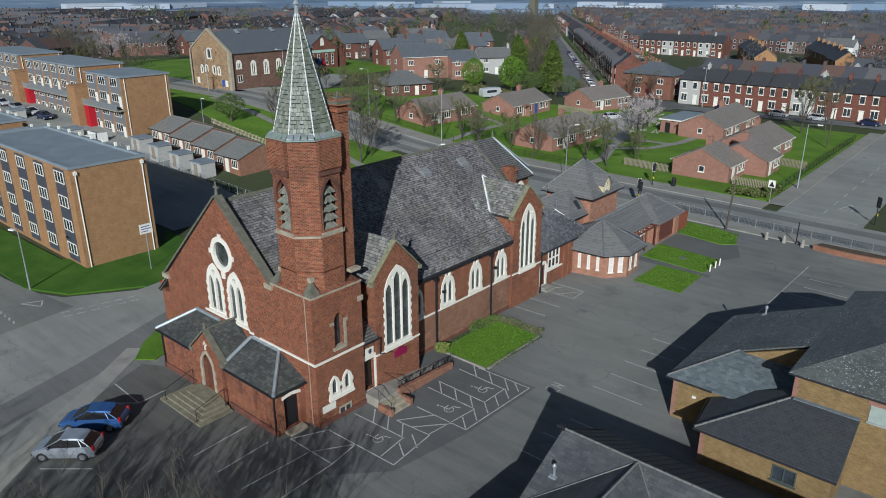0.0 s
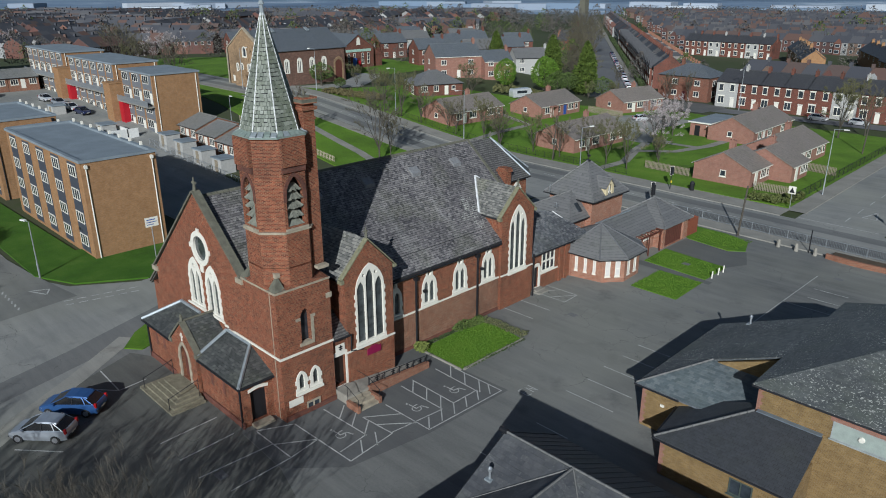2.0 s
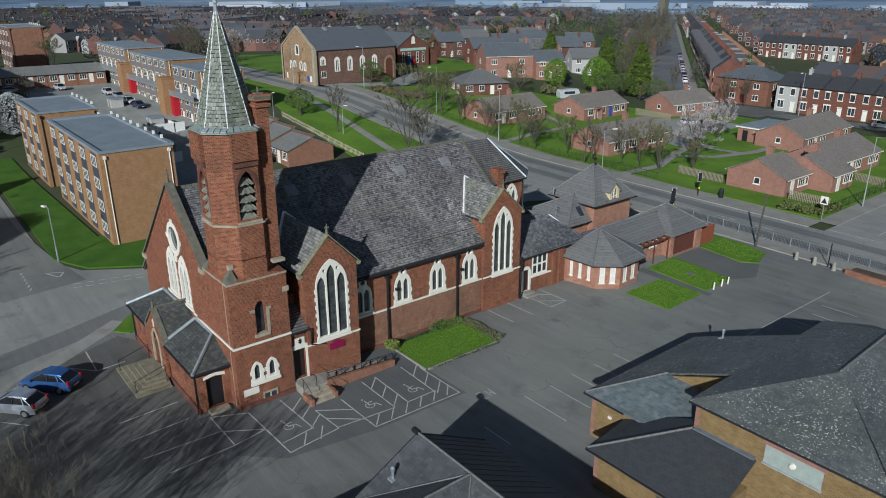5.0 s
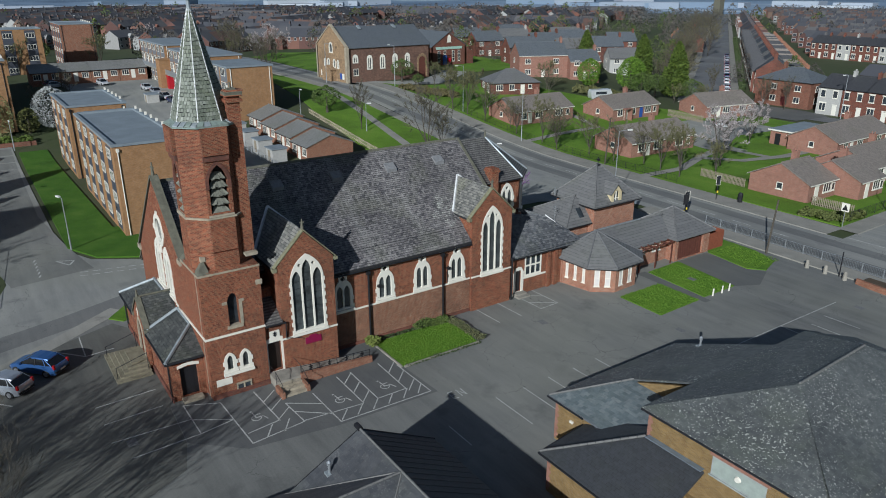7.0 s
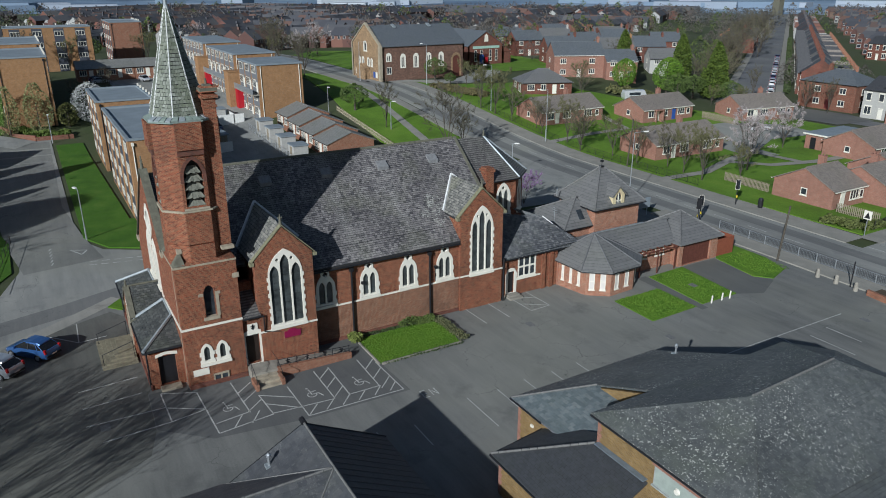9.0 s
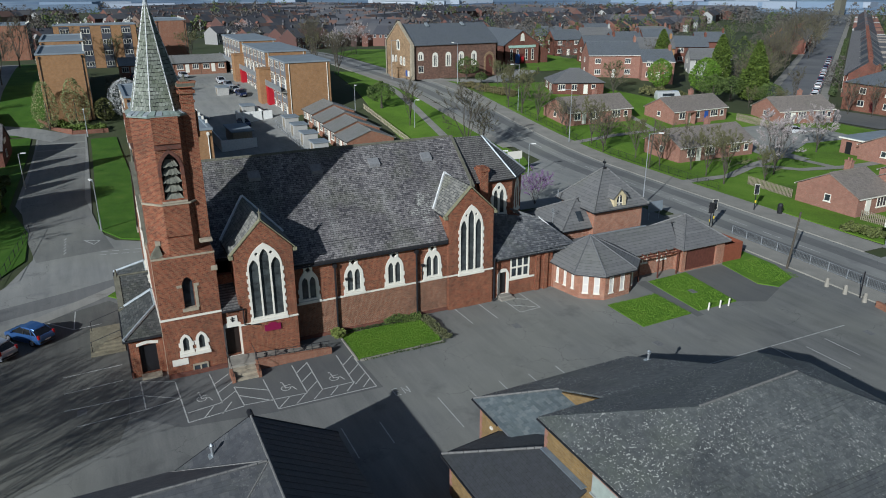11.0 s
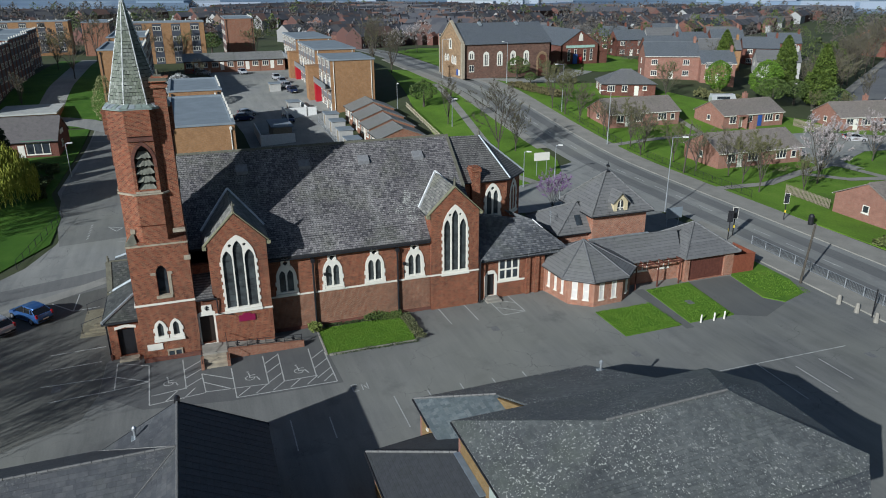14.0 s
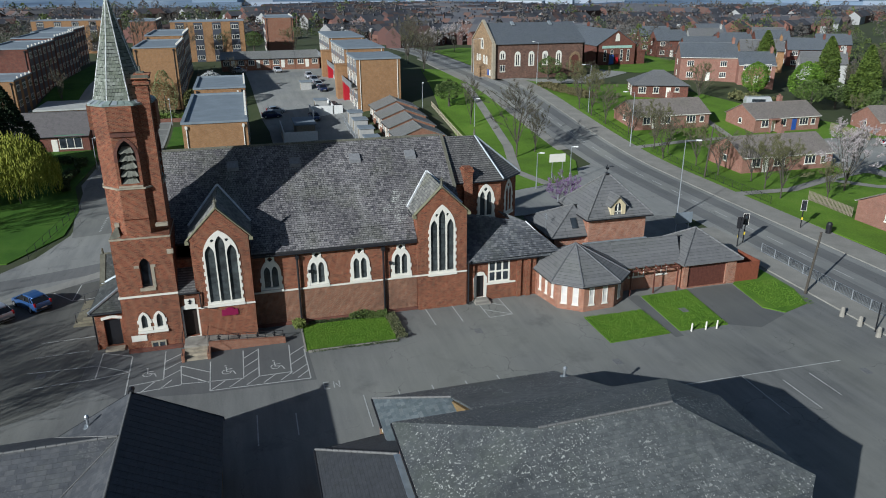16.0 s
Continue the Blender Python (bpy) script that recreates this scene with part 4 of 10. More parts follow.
split("coping", B().solid([(-50.2, 24.85, 6.25), (-52.5, 24.85, 4.2), (-52.5, 24.85, 4.4), (-50.2, 24.85, 6.45)], (0, 0.3, 0)), DARKSTONE, church)

# string courses
st = B()
line = [(-44.9, 5.0), (-39.4, 5.0), (-39.4, 4.85), (-38.9, 4.85), (-38.9, 4.65), (-38.2, 4.65), (-38.2, 4.75), (-32.35, 4.75)]
for (x0, z0), (x1, z1) in zip(line[::2], line[1::2]):
    st.box(x0, x1, YF - 0.08, YF + 0.02, z0 - 0.14, z0)
st.box(-32.37, -32.27, YF - 0.08, 28.88, 4.61, 4.75)
st.box(-34.1, -34.0, 34.4, 48.2, 3.08, 3.2)
st.box(-32.45, -32.37, 30.05, 34.5, 3.08, 3.2)
st.box(-33.8, -33.72, 48.05, 52.5, 3.2, 3.32)
split("string_course", st, WHITE, church, "white painted stone string course")

# projecting gable bays on the side wall
MOSSY = plain("mossy_stone", (0.2, 0.19, 0.115), 0.95, vary=0.45, scale=4)
SLAT = plain("weathered_slat", (0.17, 0.17, 0.135), 0.9, vary=0.4, scale=4)

def bay(y0, y1, xf, eave, apex, xback, name, zwin, w, cop):
    yc = (y0 + y1) / 2
    split("wall", B().panel((xf, 0, 0), UY, UZ, [(y0, 0), (y1, 0), (y1, eave), (yc, apex), (y0, eave)], [opening(yc, w, 3.3, 7.3, zwin - 7.3)], UX, 0.45), RED, church, "red brick gable wall")
    xe = XS - 2.2
    split("wall", B().box(xe, xf - 0.45, y0, y0 + 0.4, 0, eave).box(xe, xf - 0.45, y1 - 0.4, y1, 0, eave), RED, church)
    k = (apex - eave) / (yc - y0)
    rfb, bay_slopes = B(), []
    for s in (-1, 1):
        ye = yc + s * (yc - y0 + 0.28)
        ze = apex - k * (yc - y0 + 0.28) + 0.12
        zr = apex + 0.12
        xa = XR + (RIDGE + 0.1 - zr) / slope
        xb = XR + (RIDGE + 0.1 - ze) / slope
        rfb.slab([(xf - 0.35, yc, zr), (xa - 0.3, yc, zr), (xb - 0.3, ye, ze), (xf - 0.35, ye, ze)], 0.14)
        bay_slopes.append([(xf - 0.35, yc, zr), (xa - 0.3, yc, zr), (xb - 0.3, ye, ze), (xf - 0.35, ye, ze)])
    split("roof", rfb, GAP, church, "mossy slate bay roof")
    laid(church, bay_slopes, BAYLAID, 0.26, 0.23, 5, gap=0.03, label="mossy bay slates")
    cb = B()
    for s in (-1, 1):
        ye, ze = yc + s * (yc - y0 + 0.2), apex - k * (yc - y0 + 0.2) + 0.1
        a, b = Vector((xf - 0.36, yc, apex + 0.1)), Vector((xf - 0.36, ye, ze))
        n_ = Vector((0, s * k, 1)).normalized()
        cb.solid([a, b, b + n_ * 0.07, a + n_ * 0.07], (0.4, 0, 0))
        cb.box(xf - 0.34, xf + 0.08, ye - 0.14, ye + 0.14, ze - 0.26, ze)
    split("coping", cb, cop, church, "mossy stone coping with kneelers")
    part("finial", B().tube((xf - 0.15, yc, apex + 0.2), (xf - 0.15, yc, apex + 0.75), 0.13, 0.06, 6).box(xf - 0.2, xf - 0.1, yc - 0.16, yc + 0.16, apex + 0.62, apex + 0.72).tube((xf - 0.15, yc, apex + 0.7), (xf - 0.15, yc, apex + 0.95), 0.05, 0.03, 6), DARKSTONE, church)
    q = w / 3
    lights = [arch(yc + s * (q - 0.02), q - 0.12, 3.5, 7.4, 6, 0.75) for s in (-1, 1)] + [arch(yc, q - 0.12, 3.5, zwin - 1.25, 6, 0.8)]
    extra = [circle(yc + s * q * 0.64, 8.55, 0.13, 8) for s in (-1, 1)]
    church_window("window", (xf, 0, 0), UY, UX, yc, w + 0.1, 3.3, 7.3, zwin - 7.3, lights, extra, label="tall white three-light traceried window")
    for s in (-1, 1):
        ye, ze = yc + s * (yc - y0 + 0.28), apex - k * (yc - y0 + 0.28) + 0.12
        xb = XR + (RIDGE + 0.1 - ze) / slope
        part("flashing", B().tube((xa - 0.1, yc, apex + 0.2), (xb - 0.1, ye, ze + 0.1), 0.12, n=5), FLASH, church, "pale mortar flashing in the valley")


bay(30.15, 34.45, -32.45, 8.75, 10.95, -38.6, "west", 9.35, 2.5, MOSSY)
bay(48.1, 52.45, -33.8, 8.75, 10.85, -39.3, "east", 9.45, 2.2, MOSSY)

# notice and hand rail on the west bay
part("notice_board", B().box(-32.45, -32.38, 31.85, 33.1, 2.25, 2.75).solid([(-32.45, 32.1, 2.75), (-32.45, 32.85, 2.75), (-32.45, 32.7, 2.9), (-32.45, 32.25, 2.9)], (0.07, 0, 0)), plain("maroon_board", (0.2, 0.008, 0.05), 0.5, vary=0.15), church, "maroon notice board")

# chancel and apse
AX0, AX1 = -45.6, -38.6
split("wall", B().panel((AX1, 0, 0), UY, UZ, [(YC + 0.3, 0), (57.2, 0), (57.2, 10.2), (YC + 0.3, 10.2)], [opening(55.75, 1.55, 6.4, 8.2, 1.45)], UX, 0.45)
     .prism([(AX1 - 0.45, 57.2), (AX1, 57.2), (-40.6, 59.4), (-43.6, 59.4), (AX0, 57.2), (AX0, YC + 0.3), (AX0 + 0.4, YC + 0.3), (AX0 + 0.4, 57.0), (-43.3, 58.9), (-40.8, 58.9)], 0, 10.2), RED, church, "dark red brick apse wall")
church_window("window", (AX1, 0, 0), UY, UX, 55.75, 1.6, 6.4, 8.2, 1.4, [arch(55.75 + s * 0.33, 0.5, 6.55, 8.3, 6, 0.6) for s in (-1, 1)], [circle(55.75, 9.05, 0.18, 10)], label="white two-light apse window")
d = Vector((-40.6 - AX1, 59.4 - 57.2, 0)).normalized()
church_window("window", (AX1, 57.2, 0), d, (d.y, -d.x, 0), 1.48, 1.5, 6.4, 8.2, 1.4, [arch(1.48 + s * 0.31, 0.48, 6.55, 8.3, 6, 0.6) for s in (-1, 1)], [circle(1.48, 9.05, 0.18, 10)], label="white two-light apse window")
ab = B()
top0, top1 = (XR, YC + 0.3, 13.45), (XR, 55.7, 13.35)
eo = [(AX1 + 0.35, YC + 0.3, 9.95), (AX1 + 0.35, 57.35, 9.95), (-40.45, 59.75, 9.95), (-43.75, 59.75, 9.95), (AX0 - 0.35, 57.35, 9.95), (AX0 - 0.35, YC + 0.3, 9.95)]
ab.slab([top0, top1, eo[1], eo[0]], 0.14).slab([top1, eo[2], eo[1]], 0.14).slab([top1, eo[3], eo[2]], 0.14).slab([top1, eo[4], eo[3]], 0.14).slab([top0, eo[5], eo[4], top1], 0.14)
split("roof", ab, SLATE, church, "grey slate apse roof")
hb = B()
for e in eo[1:5]:
    hb.tube(Vector(top1) + Vector((0, 0, 0.04)), Vector(e) + Vector((0, 0, 0.05)), 0.09, n=6)
split("hip_roll", hb, LEAD, church, "pale lead hip rolls")
split("coping", B().solid([(XR, YC + 0.1, 13.55), (XR + 4.6, YC + 0.1, 9.8), (XR + 4.6, YC + 0.1, 9.93), (XR, YC + 0.1, 13.7)], (0, 0.28, 0))
     .solid([(XR, YC + 0.1, 13.55), (XR - 4.6, YC + 0.1, 9.8), (XR - 4.6, YC + 0.1, 9.93), (XR, YC + 0.1, 13.7)], (0, 0.28, 0)), DARKSTONE, church, "stone chancel coping")
part("finial", B().tube((XR, 55.7, 13.4), (XR, 55.7, 14.0), 0.12, 0.05, 6), DARKSTONE, church)
gut = B()
for a, b in zip(eo, eo[1:]):
    gut.tube(Vector(a) - Vector((0, 0, 0.1)), Vector(b) - Vector((0, 0, 0.1)), 0.07, n=6)
gut.tube((XS + 0.4, 34.6, EAVE - 0.32), (XS + 0.4, 48.0, EAVE - 0.32), 0.075, n=6)
split("gutter", gut, BLACK, church, "black gutters")
for yy in (38.05, 45.15):
    part("downpipe", B().box(XS + 0.05, XS + 0.34, yy - 0.15, yy + 0.15, EAVE - 0.85, EAVE - 0.55).tube((XS + 0.21, yy, 0.05), (XS + 0.21, yy, EAVE - 0.5), 0.085, n=8), BLACK, church, "black iron downpipe with a hopper")
for yy in (39.0, 45.75):
    part("wall_lamp", B().box(XS + 0.02, XS + 0.3, yy - 0.12, yy + 0.12, 4.55, 4.75).box(XS + 0.02, XS + 0.06, yy - 0.03, yy + 0.03, 3.3, 4.55), BLACK, church, "dark wall floodlight")
part("downpipe", B().tube((-33.7, 52.6, 0.05), (-33.7, 52.6, 4.2), 0.08), BLACK, church)
part("chimney", B().box(-39.1, -38.1, 53.5, 54.3, 6, 10.9).box(-39.2, -38.0, 53.4, 54.4, 10.9, 11.15).box(-39.1, -38.1, 53.5, 54.3, 11.15, 11.3), RED, church, "red brick chimney")

# ---- tower ----
TX0, TX1, TY0, TY1 = -36.5, -32.35, 24.7, 28.85
tcx, tcy, hw = (TX0 + TX1) / 2, (TY0 + TY1) / 2, (TX1 - TX0) / 2
SQ = 9.35
tiny = [(26.15, 0.55, 1.95, 2.75, 0.45), (27.25, 0.55, 1.95, 2.75, 0.45)]
split("tower_wall", B().panel((TX1, 0, 0), UY, UZ, [(TY0, 0), (TY1, 0), (TY1, SQ), (TY0, SQ)], [arch(c, w, z0, zs, 6, r) for c, w, z0, zs, r in tiny] + [arch(26.8, 0.75, 5.3, 7.1, 6, 0.6)], UX, 0.6)
     .box(TX0, TX1 - 0.6, TY0, TY0 + 0.5, 0, SQ).box(TX0, TX0 + 0.5, TY0 + 0.5, TY1, 0, SQ).box(TX0 + 0.5, TX1 - 0.6, TY1 - 0.5, TY1, 0, SQ), RED, church, "square red brick tower base")
for c, w, z0, zs, r in tiny:
    church_window("window", (TX1, 0, 0), UY, UX, c, 0.85, 1.8, 2.7, 0.65, [arch(c, 0.42, 2.0, 2.72, 6, 0.42)], label="small white lancet window")
part("tower_pane", B().panel((TX1 - 0.35, 0, 0), UY, UZ, arch(26.8, 0.73, 5.3, 7.1, 6, 0.6), [], UX, 0.03), GLASS, church)
part("sill", B().box(TX1 - 0.3, TX1 + 0.1, 26.25, 27.35, 5.1, 5.32).box(TX1 - 0.02, TX1 + 0.05, 27.2, 27.55, 6.95, 7.15).box(TX1 - 0.02, TX1 + 0.05, 26.05, 26.4, 6.95, 7.15).box(TX1 - 0.02, TX1 + 0.04, 27.2, 27.42, 5.3, 6.95), STONE, church, "pale stone sill")
part("plaque", B().box(TX1, TX1 + 0.05, 25.05, 26.15, 0.95, 1.45), WHITE, church, "white stone plaque")
part("cellar_window", B().box(TX1 - 0.01, TX1 + 0.04, 26.5, 27.4, 0.25, 0.75), GLASS, church)
part("conductor_strip", B().box(-33.02, -32.97, TY0 - 0.03, TY0, 0.1, 9.3), STONE, church, "thin pale lightning conductor strip")
split("cellar_grille", B().box(TX1 + 0.03, TX1 + 0.09, 26.4, 27.5, 0.72, 0.85).box(TX1 + 0.03, TX1 + 0.08, 26.9, 27.0, 0.2, 0.75).box(TX1 + 0.03, TX1 + 0.08, 26.4, 26.5, 0.2, 0.75).box(TX1 + 0.03, TX1 + 0.08, 27.4, 27.5, 0.2, 0.75), STONE, church)


def octagon(h, cut, z):
    """Corners of a square of half-width h with its corners cut, counter-clockwise."""
    k = h - cut
    return [(tcx + a, tcy + b, z) for a, b in ((h, -k), (h, k), (k, h), (-k, h), (-h, k), (-h, -k), (-k, -h), (k, -h))]


CUT = 1.18
base, oct_, neck = octagon(hw, 0.05, SQ), octagon(hw - 0.06, CUT, SQ + 0.22), octagon(hw - 0.06, CUT, 10.75)
tw = B().add(base + oct_ + neck, [(k + i, k + (i + 1) % 8, k + 8 + (i + 1) % 8, k + 8 + i) for k in (0, 8) for i in range(8)])
part("tower_broach", tw, RED, church, "red brick stage where the square tower turns octagonal")
TOP = 18.95
low = octagon(hw - 0.06, CUT, 10.7)
oc = B()
for i in range(8):
    a, b = Vector(low[i]), Vector(low[(i + 1) % 8])
    u = (b - a).normalized()
    n = Vector((u.y, -u.x, 0))
    wd = (b - a).length
    hole = []
    if i % 2 == 0:
        hole = [arch(wd / 2, 1.25, 2.7, 4.7, 8, 1.15)]
    oc.panel(a, u, UZ, [(0, 0), (wd, 0), (wd, TOP - 10.7), (0, TOP - 10.7)], hole, n, 0.35)
split("tower_side", oc, RED, church, "octagonal red brick belfry stage")
for i in (0, 2, 4, 6):
    a, b = Vector(low[i]), Vector(low[(i + 1) % 8])
    u = (b - a).normalized()
    n = Vector((u.y, -u.x, 0))
    wd = (b - a).length
    hood = part("belfry_opening", B().panel(a + n * 0.05, u, UZ, arch(wd / 2, 1.66, 4.3, 4.7, 8, 1.4)[1:] + [arch(wd / 2, 1.66, 4.3, 4.7, 8, 1.4)[0]] + (lambda q: [q[0]] + q[:0:-1])(arch(wd / 2, 1.22, 4.3, 4.7, 8, 1.13)), [], n, 0.12), DARKRED, church, "pointed brick hood over a louvred opening")
    # black panel added behind the louvres in place of interior darkness
    part("backing", B().panel(a - n * 0.6, u, UZ, arch(wd / 2, 1.25, 2.7, 4.7, 8, 1.15), [], n, 0.05), BLACK, hood, "black panel standing in for the dark belfry interior")
    rnd = random.Random(i)
    for k in range(5):
        p = a + Vector((0, 0, 2.74 + k * 0.56))
        wl = 0.61 if k < 4 else 0.5
        sl = B()
        for j in range(6):
            f0, f1 = -1 + j / 3, -1 + (j + 1) / 3
            d0, d1 = rnd.uniform(0, 0.12), rnd.uniform(0, 0.12)
            sl.solid([p + u * (wd / 2 + f0 * wl) - n * 0.04 - Vector((0, 0, d0)), p + u * (wd / 2 + f1 * wl - 0.008) - n * 0.04 - Vector((0, 0, d1)),
                      p + u * (wd / 2 + f1 * wl * 0.55) - n * 0.42 + Vector((0, 0, 0.34)), p + u * (wd / 2 + f0 * wl * 0.55) - n * 0.42 + Vector((0, 0, 0.34))], (0, 0, 0.035))
        part("louvre", sl, SLAT, hood, "weathered louvre slat with a ragged edge")
    part("sill", B().solid([a + u * 0.02 + Vector((0, 0, 2.45)), a + u * (wd - 0.02) + Vector((0, 0, 2.45)), a + u * (wd - 0.02) + Vector((0, 0, 2.58)), a + u * 0.02 + Vector((0, 0, 2.58))], n * 0.1), STONE, hood)
    # upper band set out over a corbel
    part("tower_band", B().solid([a + Vector((0, 0, 6.5)), b + Vector((0, 0, 6.5)), b + Vector((0, 0, TOP - 10.7)), a + Vector((0, 0, TOP - 10.7))], n * 0.26), RED, church)
    part("corbel", B().solid([a + Vector((0, 0, 6.12)), b + Vector((0, 0, 6.12)), b + Vector((0, 0, 6.498)), a + Vector((0, 0, 6.498))], n * 0.14), DARKRED, church, "dark soldier course under the upper band")
split("string_course", B().prism([(x, y) for x, y, z in octagon(hw + 0.02, CUT - 0.05, 0)], 13.0, 13.12), STONE, church, "thin pale stone band")
split("string_course", B().prism([(TX0 - 0.04, TY0 - 0.05), (TX1 + 0.05, TY0 - 0.05), (TX1 + 0.05, TY1 + 0.04), (TX0 - 0.04, TY1 + 0.04)], SQ - 0.12, SQ), STONE, church)
for sx, sy in ((1, -1), (-1, -1)):
    cx, cy = tcx + sx * (hw - 0.12), tcy + sy * (hw - 0.12)
    low_, cap = SQ + 0.02, (cx - 0.48 * sx, cy - 0.48 * sy)
    corner = [(cx + 0.14 * sx, cy + 0.14 * sy, low_), (cx - 0.68 * sx, cy + 0.14 * sy, low_), (cx - 0.68 * sx, cy - 0.68 * sy, low_), (cx + 0.14 * sx, cy - 0.68 * sy, low_)]
    bc = part("broach_cap", B().add(corner + [(*cap, 10.3)], [(0, 1, 4), (1, 2, 4), (2, 3, 4), (3, 0, 4), (3, 2, 1, 0)]), DARKSTONE, church, "mossy stone pyramid on a tower corner")
    part("cap_stone", B().box(cap[0] - 0.16, cap[0] + 0.16, cap[1] - 0.16, cap[1] + 0.16, 10.12, 10.42), STONE, bc)
# stair shaft that ends as a chimney
part("tower_chimney", B().box(-33.55, -32.75, 28.0, 28.8, 10.2, 20.3).box(-33.7, -32.6, 27.85, 28.95, 20.3, 20.5).box(-33.55, -32.75, 28.0, 28.8, 20.5, 20.7).solid([(-33.75, 27.8, 20.7), (-32.55, 27.8, 20.7), (-32.75, 28.0, 21.05), (-33.55, 28.0, 21.05)], (0, 1.1, 0))
     .box(-33.6, -32.68, 27.95, 28.87, 19.7, 19.85), RED, church, "square red brick shaft")
part("chimney_cap", B().box(-33.72, -32.58, 27.84, 28.96, 20.68, 20.95).box(-33.4, -32.9, 28.15, 28.65, 20.95, 21.15).tube((-33.15, 28.4, 21.15), (-33.15, 28.4, 21.5), 0.07), DARKSTONE, church)
split("stone_block", B().box(-32.7, -32.25, 28.0, 28.85, 10.1, 10.3).box(-32.6, -32.28, 28.5, 28.95, 7.9, 8.25), STONE, church)
# spire
part("spire_gutter", B().prism([(x, y) for x, y, z in octagon(hw + 0.09, CUT - 0.02, 0)], TOP - 0.02, TOP + 0.07), COPPER, church, "weathered lead gutter round the spire")
rnd = random.Random(6)
oa, ob_ = octagon(hw + 0.06, CUT - 0.02, TOP + 0.08), octagon(hw - 0.3, CUT - 0.1, TOP + 0.22)
for i in range(8):
    a0, a1, b0, b1 = Vector(oa[i]), Vector(oa[(i + 1) % 8]), Vector(ob_[i]), Vector(ob_[(i + 1) % 8])
    for j in range(4):
        f0, f1, h = j / 4, (j + 1) / 4 - 0.03, rnd.uniform(0, 0.1)
        part("lead_apron", B().solid([a0.lerp(a1, f0), a0.lerp(a1, f1), b0.lerp(b1, f1) + Vector((0, 0, h)), b0.lerp(b1, f0) + Vector((0, 0, h))], (0, 0, rnd.uniform(0.03, 0.07))), rnd.choice((LEAD, COPPER, COPPER)), church, "crumpled lead apron")
sh, APEX = hw - 0.28, 26.3
s0 = octagon(sh, sh * 0.5858, TOP + 0.15)
tip = [(tcx + (x - tcx) * 0.03, tcy + (y - tcy) * 0.03, APEX - 0.25) for x, y, z in s0]
part("spire", B().add(s0 + tip, [(i, (i + 1) % 8, 8 + (i + 1) % 8, 8 + i) for i in range(8)] + [tuple(range(7, -1, -1)), tuple(range(8, 16))]), GAP, church, "tall octagonal spire of green-grey weathered slates")
laid(church, [[s0[i], s0[(i + 1) % 8], tip[(i + 1) % 8], tip[i]] for i in range(8)], SPIRELAID, 0.2, 0.24, 9, thick=0.045, gap=0.03, ragged=0.03, label="ragged green-grey spire slates")
for i in range(8):
    a = Vector(s0[i])
    part("spire_hip", B().tube(a, (tcx, tcy, APEX), 0.045, 0.035, 6), FLASH, church, "thin pale hip roll")
part("spire_finial", B().tube((tcx, tcy, APEX - 0.6), (tcx, tcy, APEX + 0.15), 0.16, 0.1).tube((tcx, tcy, APEX + 0.1), (tcx, tcy, APEX + 0.3), 0.2, 0.12).tube((tcx, tcy, APEX + 0.3), (tcx, tcy, APEX + 1.1), 0.035, 0.02), LEAD, church, "lead spire finial with a thin rod")

# ---- entrance lobby beside the tower ----
split("wall", B().panel((-32.6, 0, 0), UY, UZ, [(28.85, 0), (30.15, 0), (30.15, 4.6), (28.85, 4.6)], [[(28.98, 0.72), (30.02, 0.72), (30.02, 3.1), (28.98, 3.1)]], UX, 0.35), RED, church)
dr = part("door", B().box(-33.0, -32.92, 28.98, 30.02, 0.72, 3.1), plain("dark_door", (0.02, 0.013, 0.01), 0.6), church, "dark recessed side door")
part("door_surround", B().panel((-32.54, 0, 0), UY, UZ, [(28.86, 0.7), (30.3, 0.7), (30.3, 3.3), (29.95, 3.45), (29.95, 3.95), (29.2, 3.95), (29.2, 3.45), (28.86, 3.3)], [[(28.99, 0.71), (30.01, 0.71), (30.01, 3.08), (28.99, 3.08)]], UX, 0.1), WHITE, dr, "white painted stone door surround")
part("panel_cross", B().box(-32.54, -32.5, 29.54, 29.62, 3.5, 3.9).box(-32.54, -32.5, 29.43, 29.73, 3.72, 3.79).box(-32.54, -32.5, 29.45, 29.71, 3.58, 3.64), BLACK, dr)
split("roof", B().slab([(-34.1, 28.85, 6.0), (-34.1, 30.2, 6.0), (-32.3, 30.2, 4.65), (-32.3, 28.85, 4.65)], 0.12), SLATE, church)
split("gutter", B().tube((-32.28, 28.9, 4.5), (-32.28, 30.4, 4.5), 0.06).tube((-32.28, 30.4, 4.5), (-32.36, 30.4, 3.2), 0.045).tube((-32.36, 30.4, 3.2), (-32.36, 31.5, 2.95), 0.04), BLACK, church)

# ---- front porch ----
PY, PX0, PX1 = 22.4, -47.7, -33.65
split("porch_wall", B().panel((0, PY, 0), UX, UZ, [(PX0, 0), (-42.9, 0), (-42.9, 3.2), (PX0, 3.2)], [], (0, -1, 0), 0.35)
     .panel((0, PY, 0), UX, UZ, [(-39.3, 0), (PX1, 0), (PX1, 3.2), (-39.3, 3.2)], [], (0, -1, 0), 0.35)
     .panel((PX1, 0, 0), UY, UZ, [(PY + 0.35, 0), (YF, 0), (YF, 3.2), (PY + 0.35, 3.2)], [[(23.0, 0.2), (24.2, 0.2), (24.2, 2.5), (23.0, 2.5)]], UX, 0.35)
     .panel((PX0, 0, 0), UY, UZ, [(PY + 0.35, 0), (YF, 0), (YF, 3.2), (PY + 0.35, 3.2)], [], (-1, 0, 0), 0.35), RED, church, "red brick porch walls")
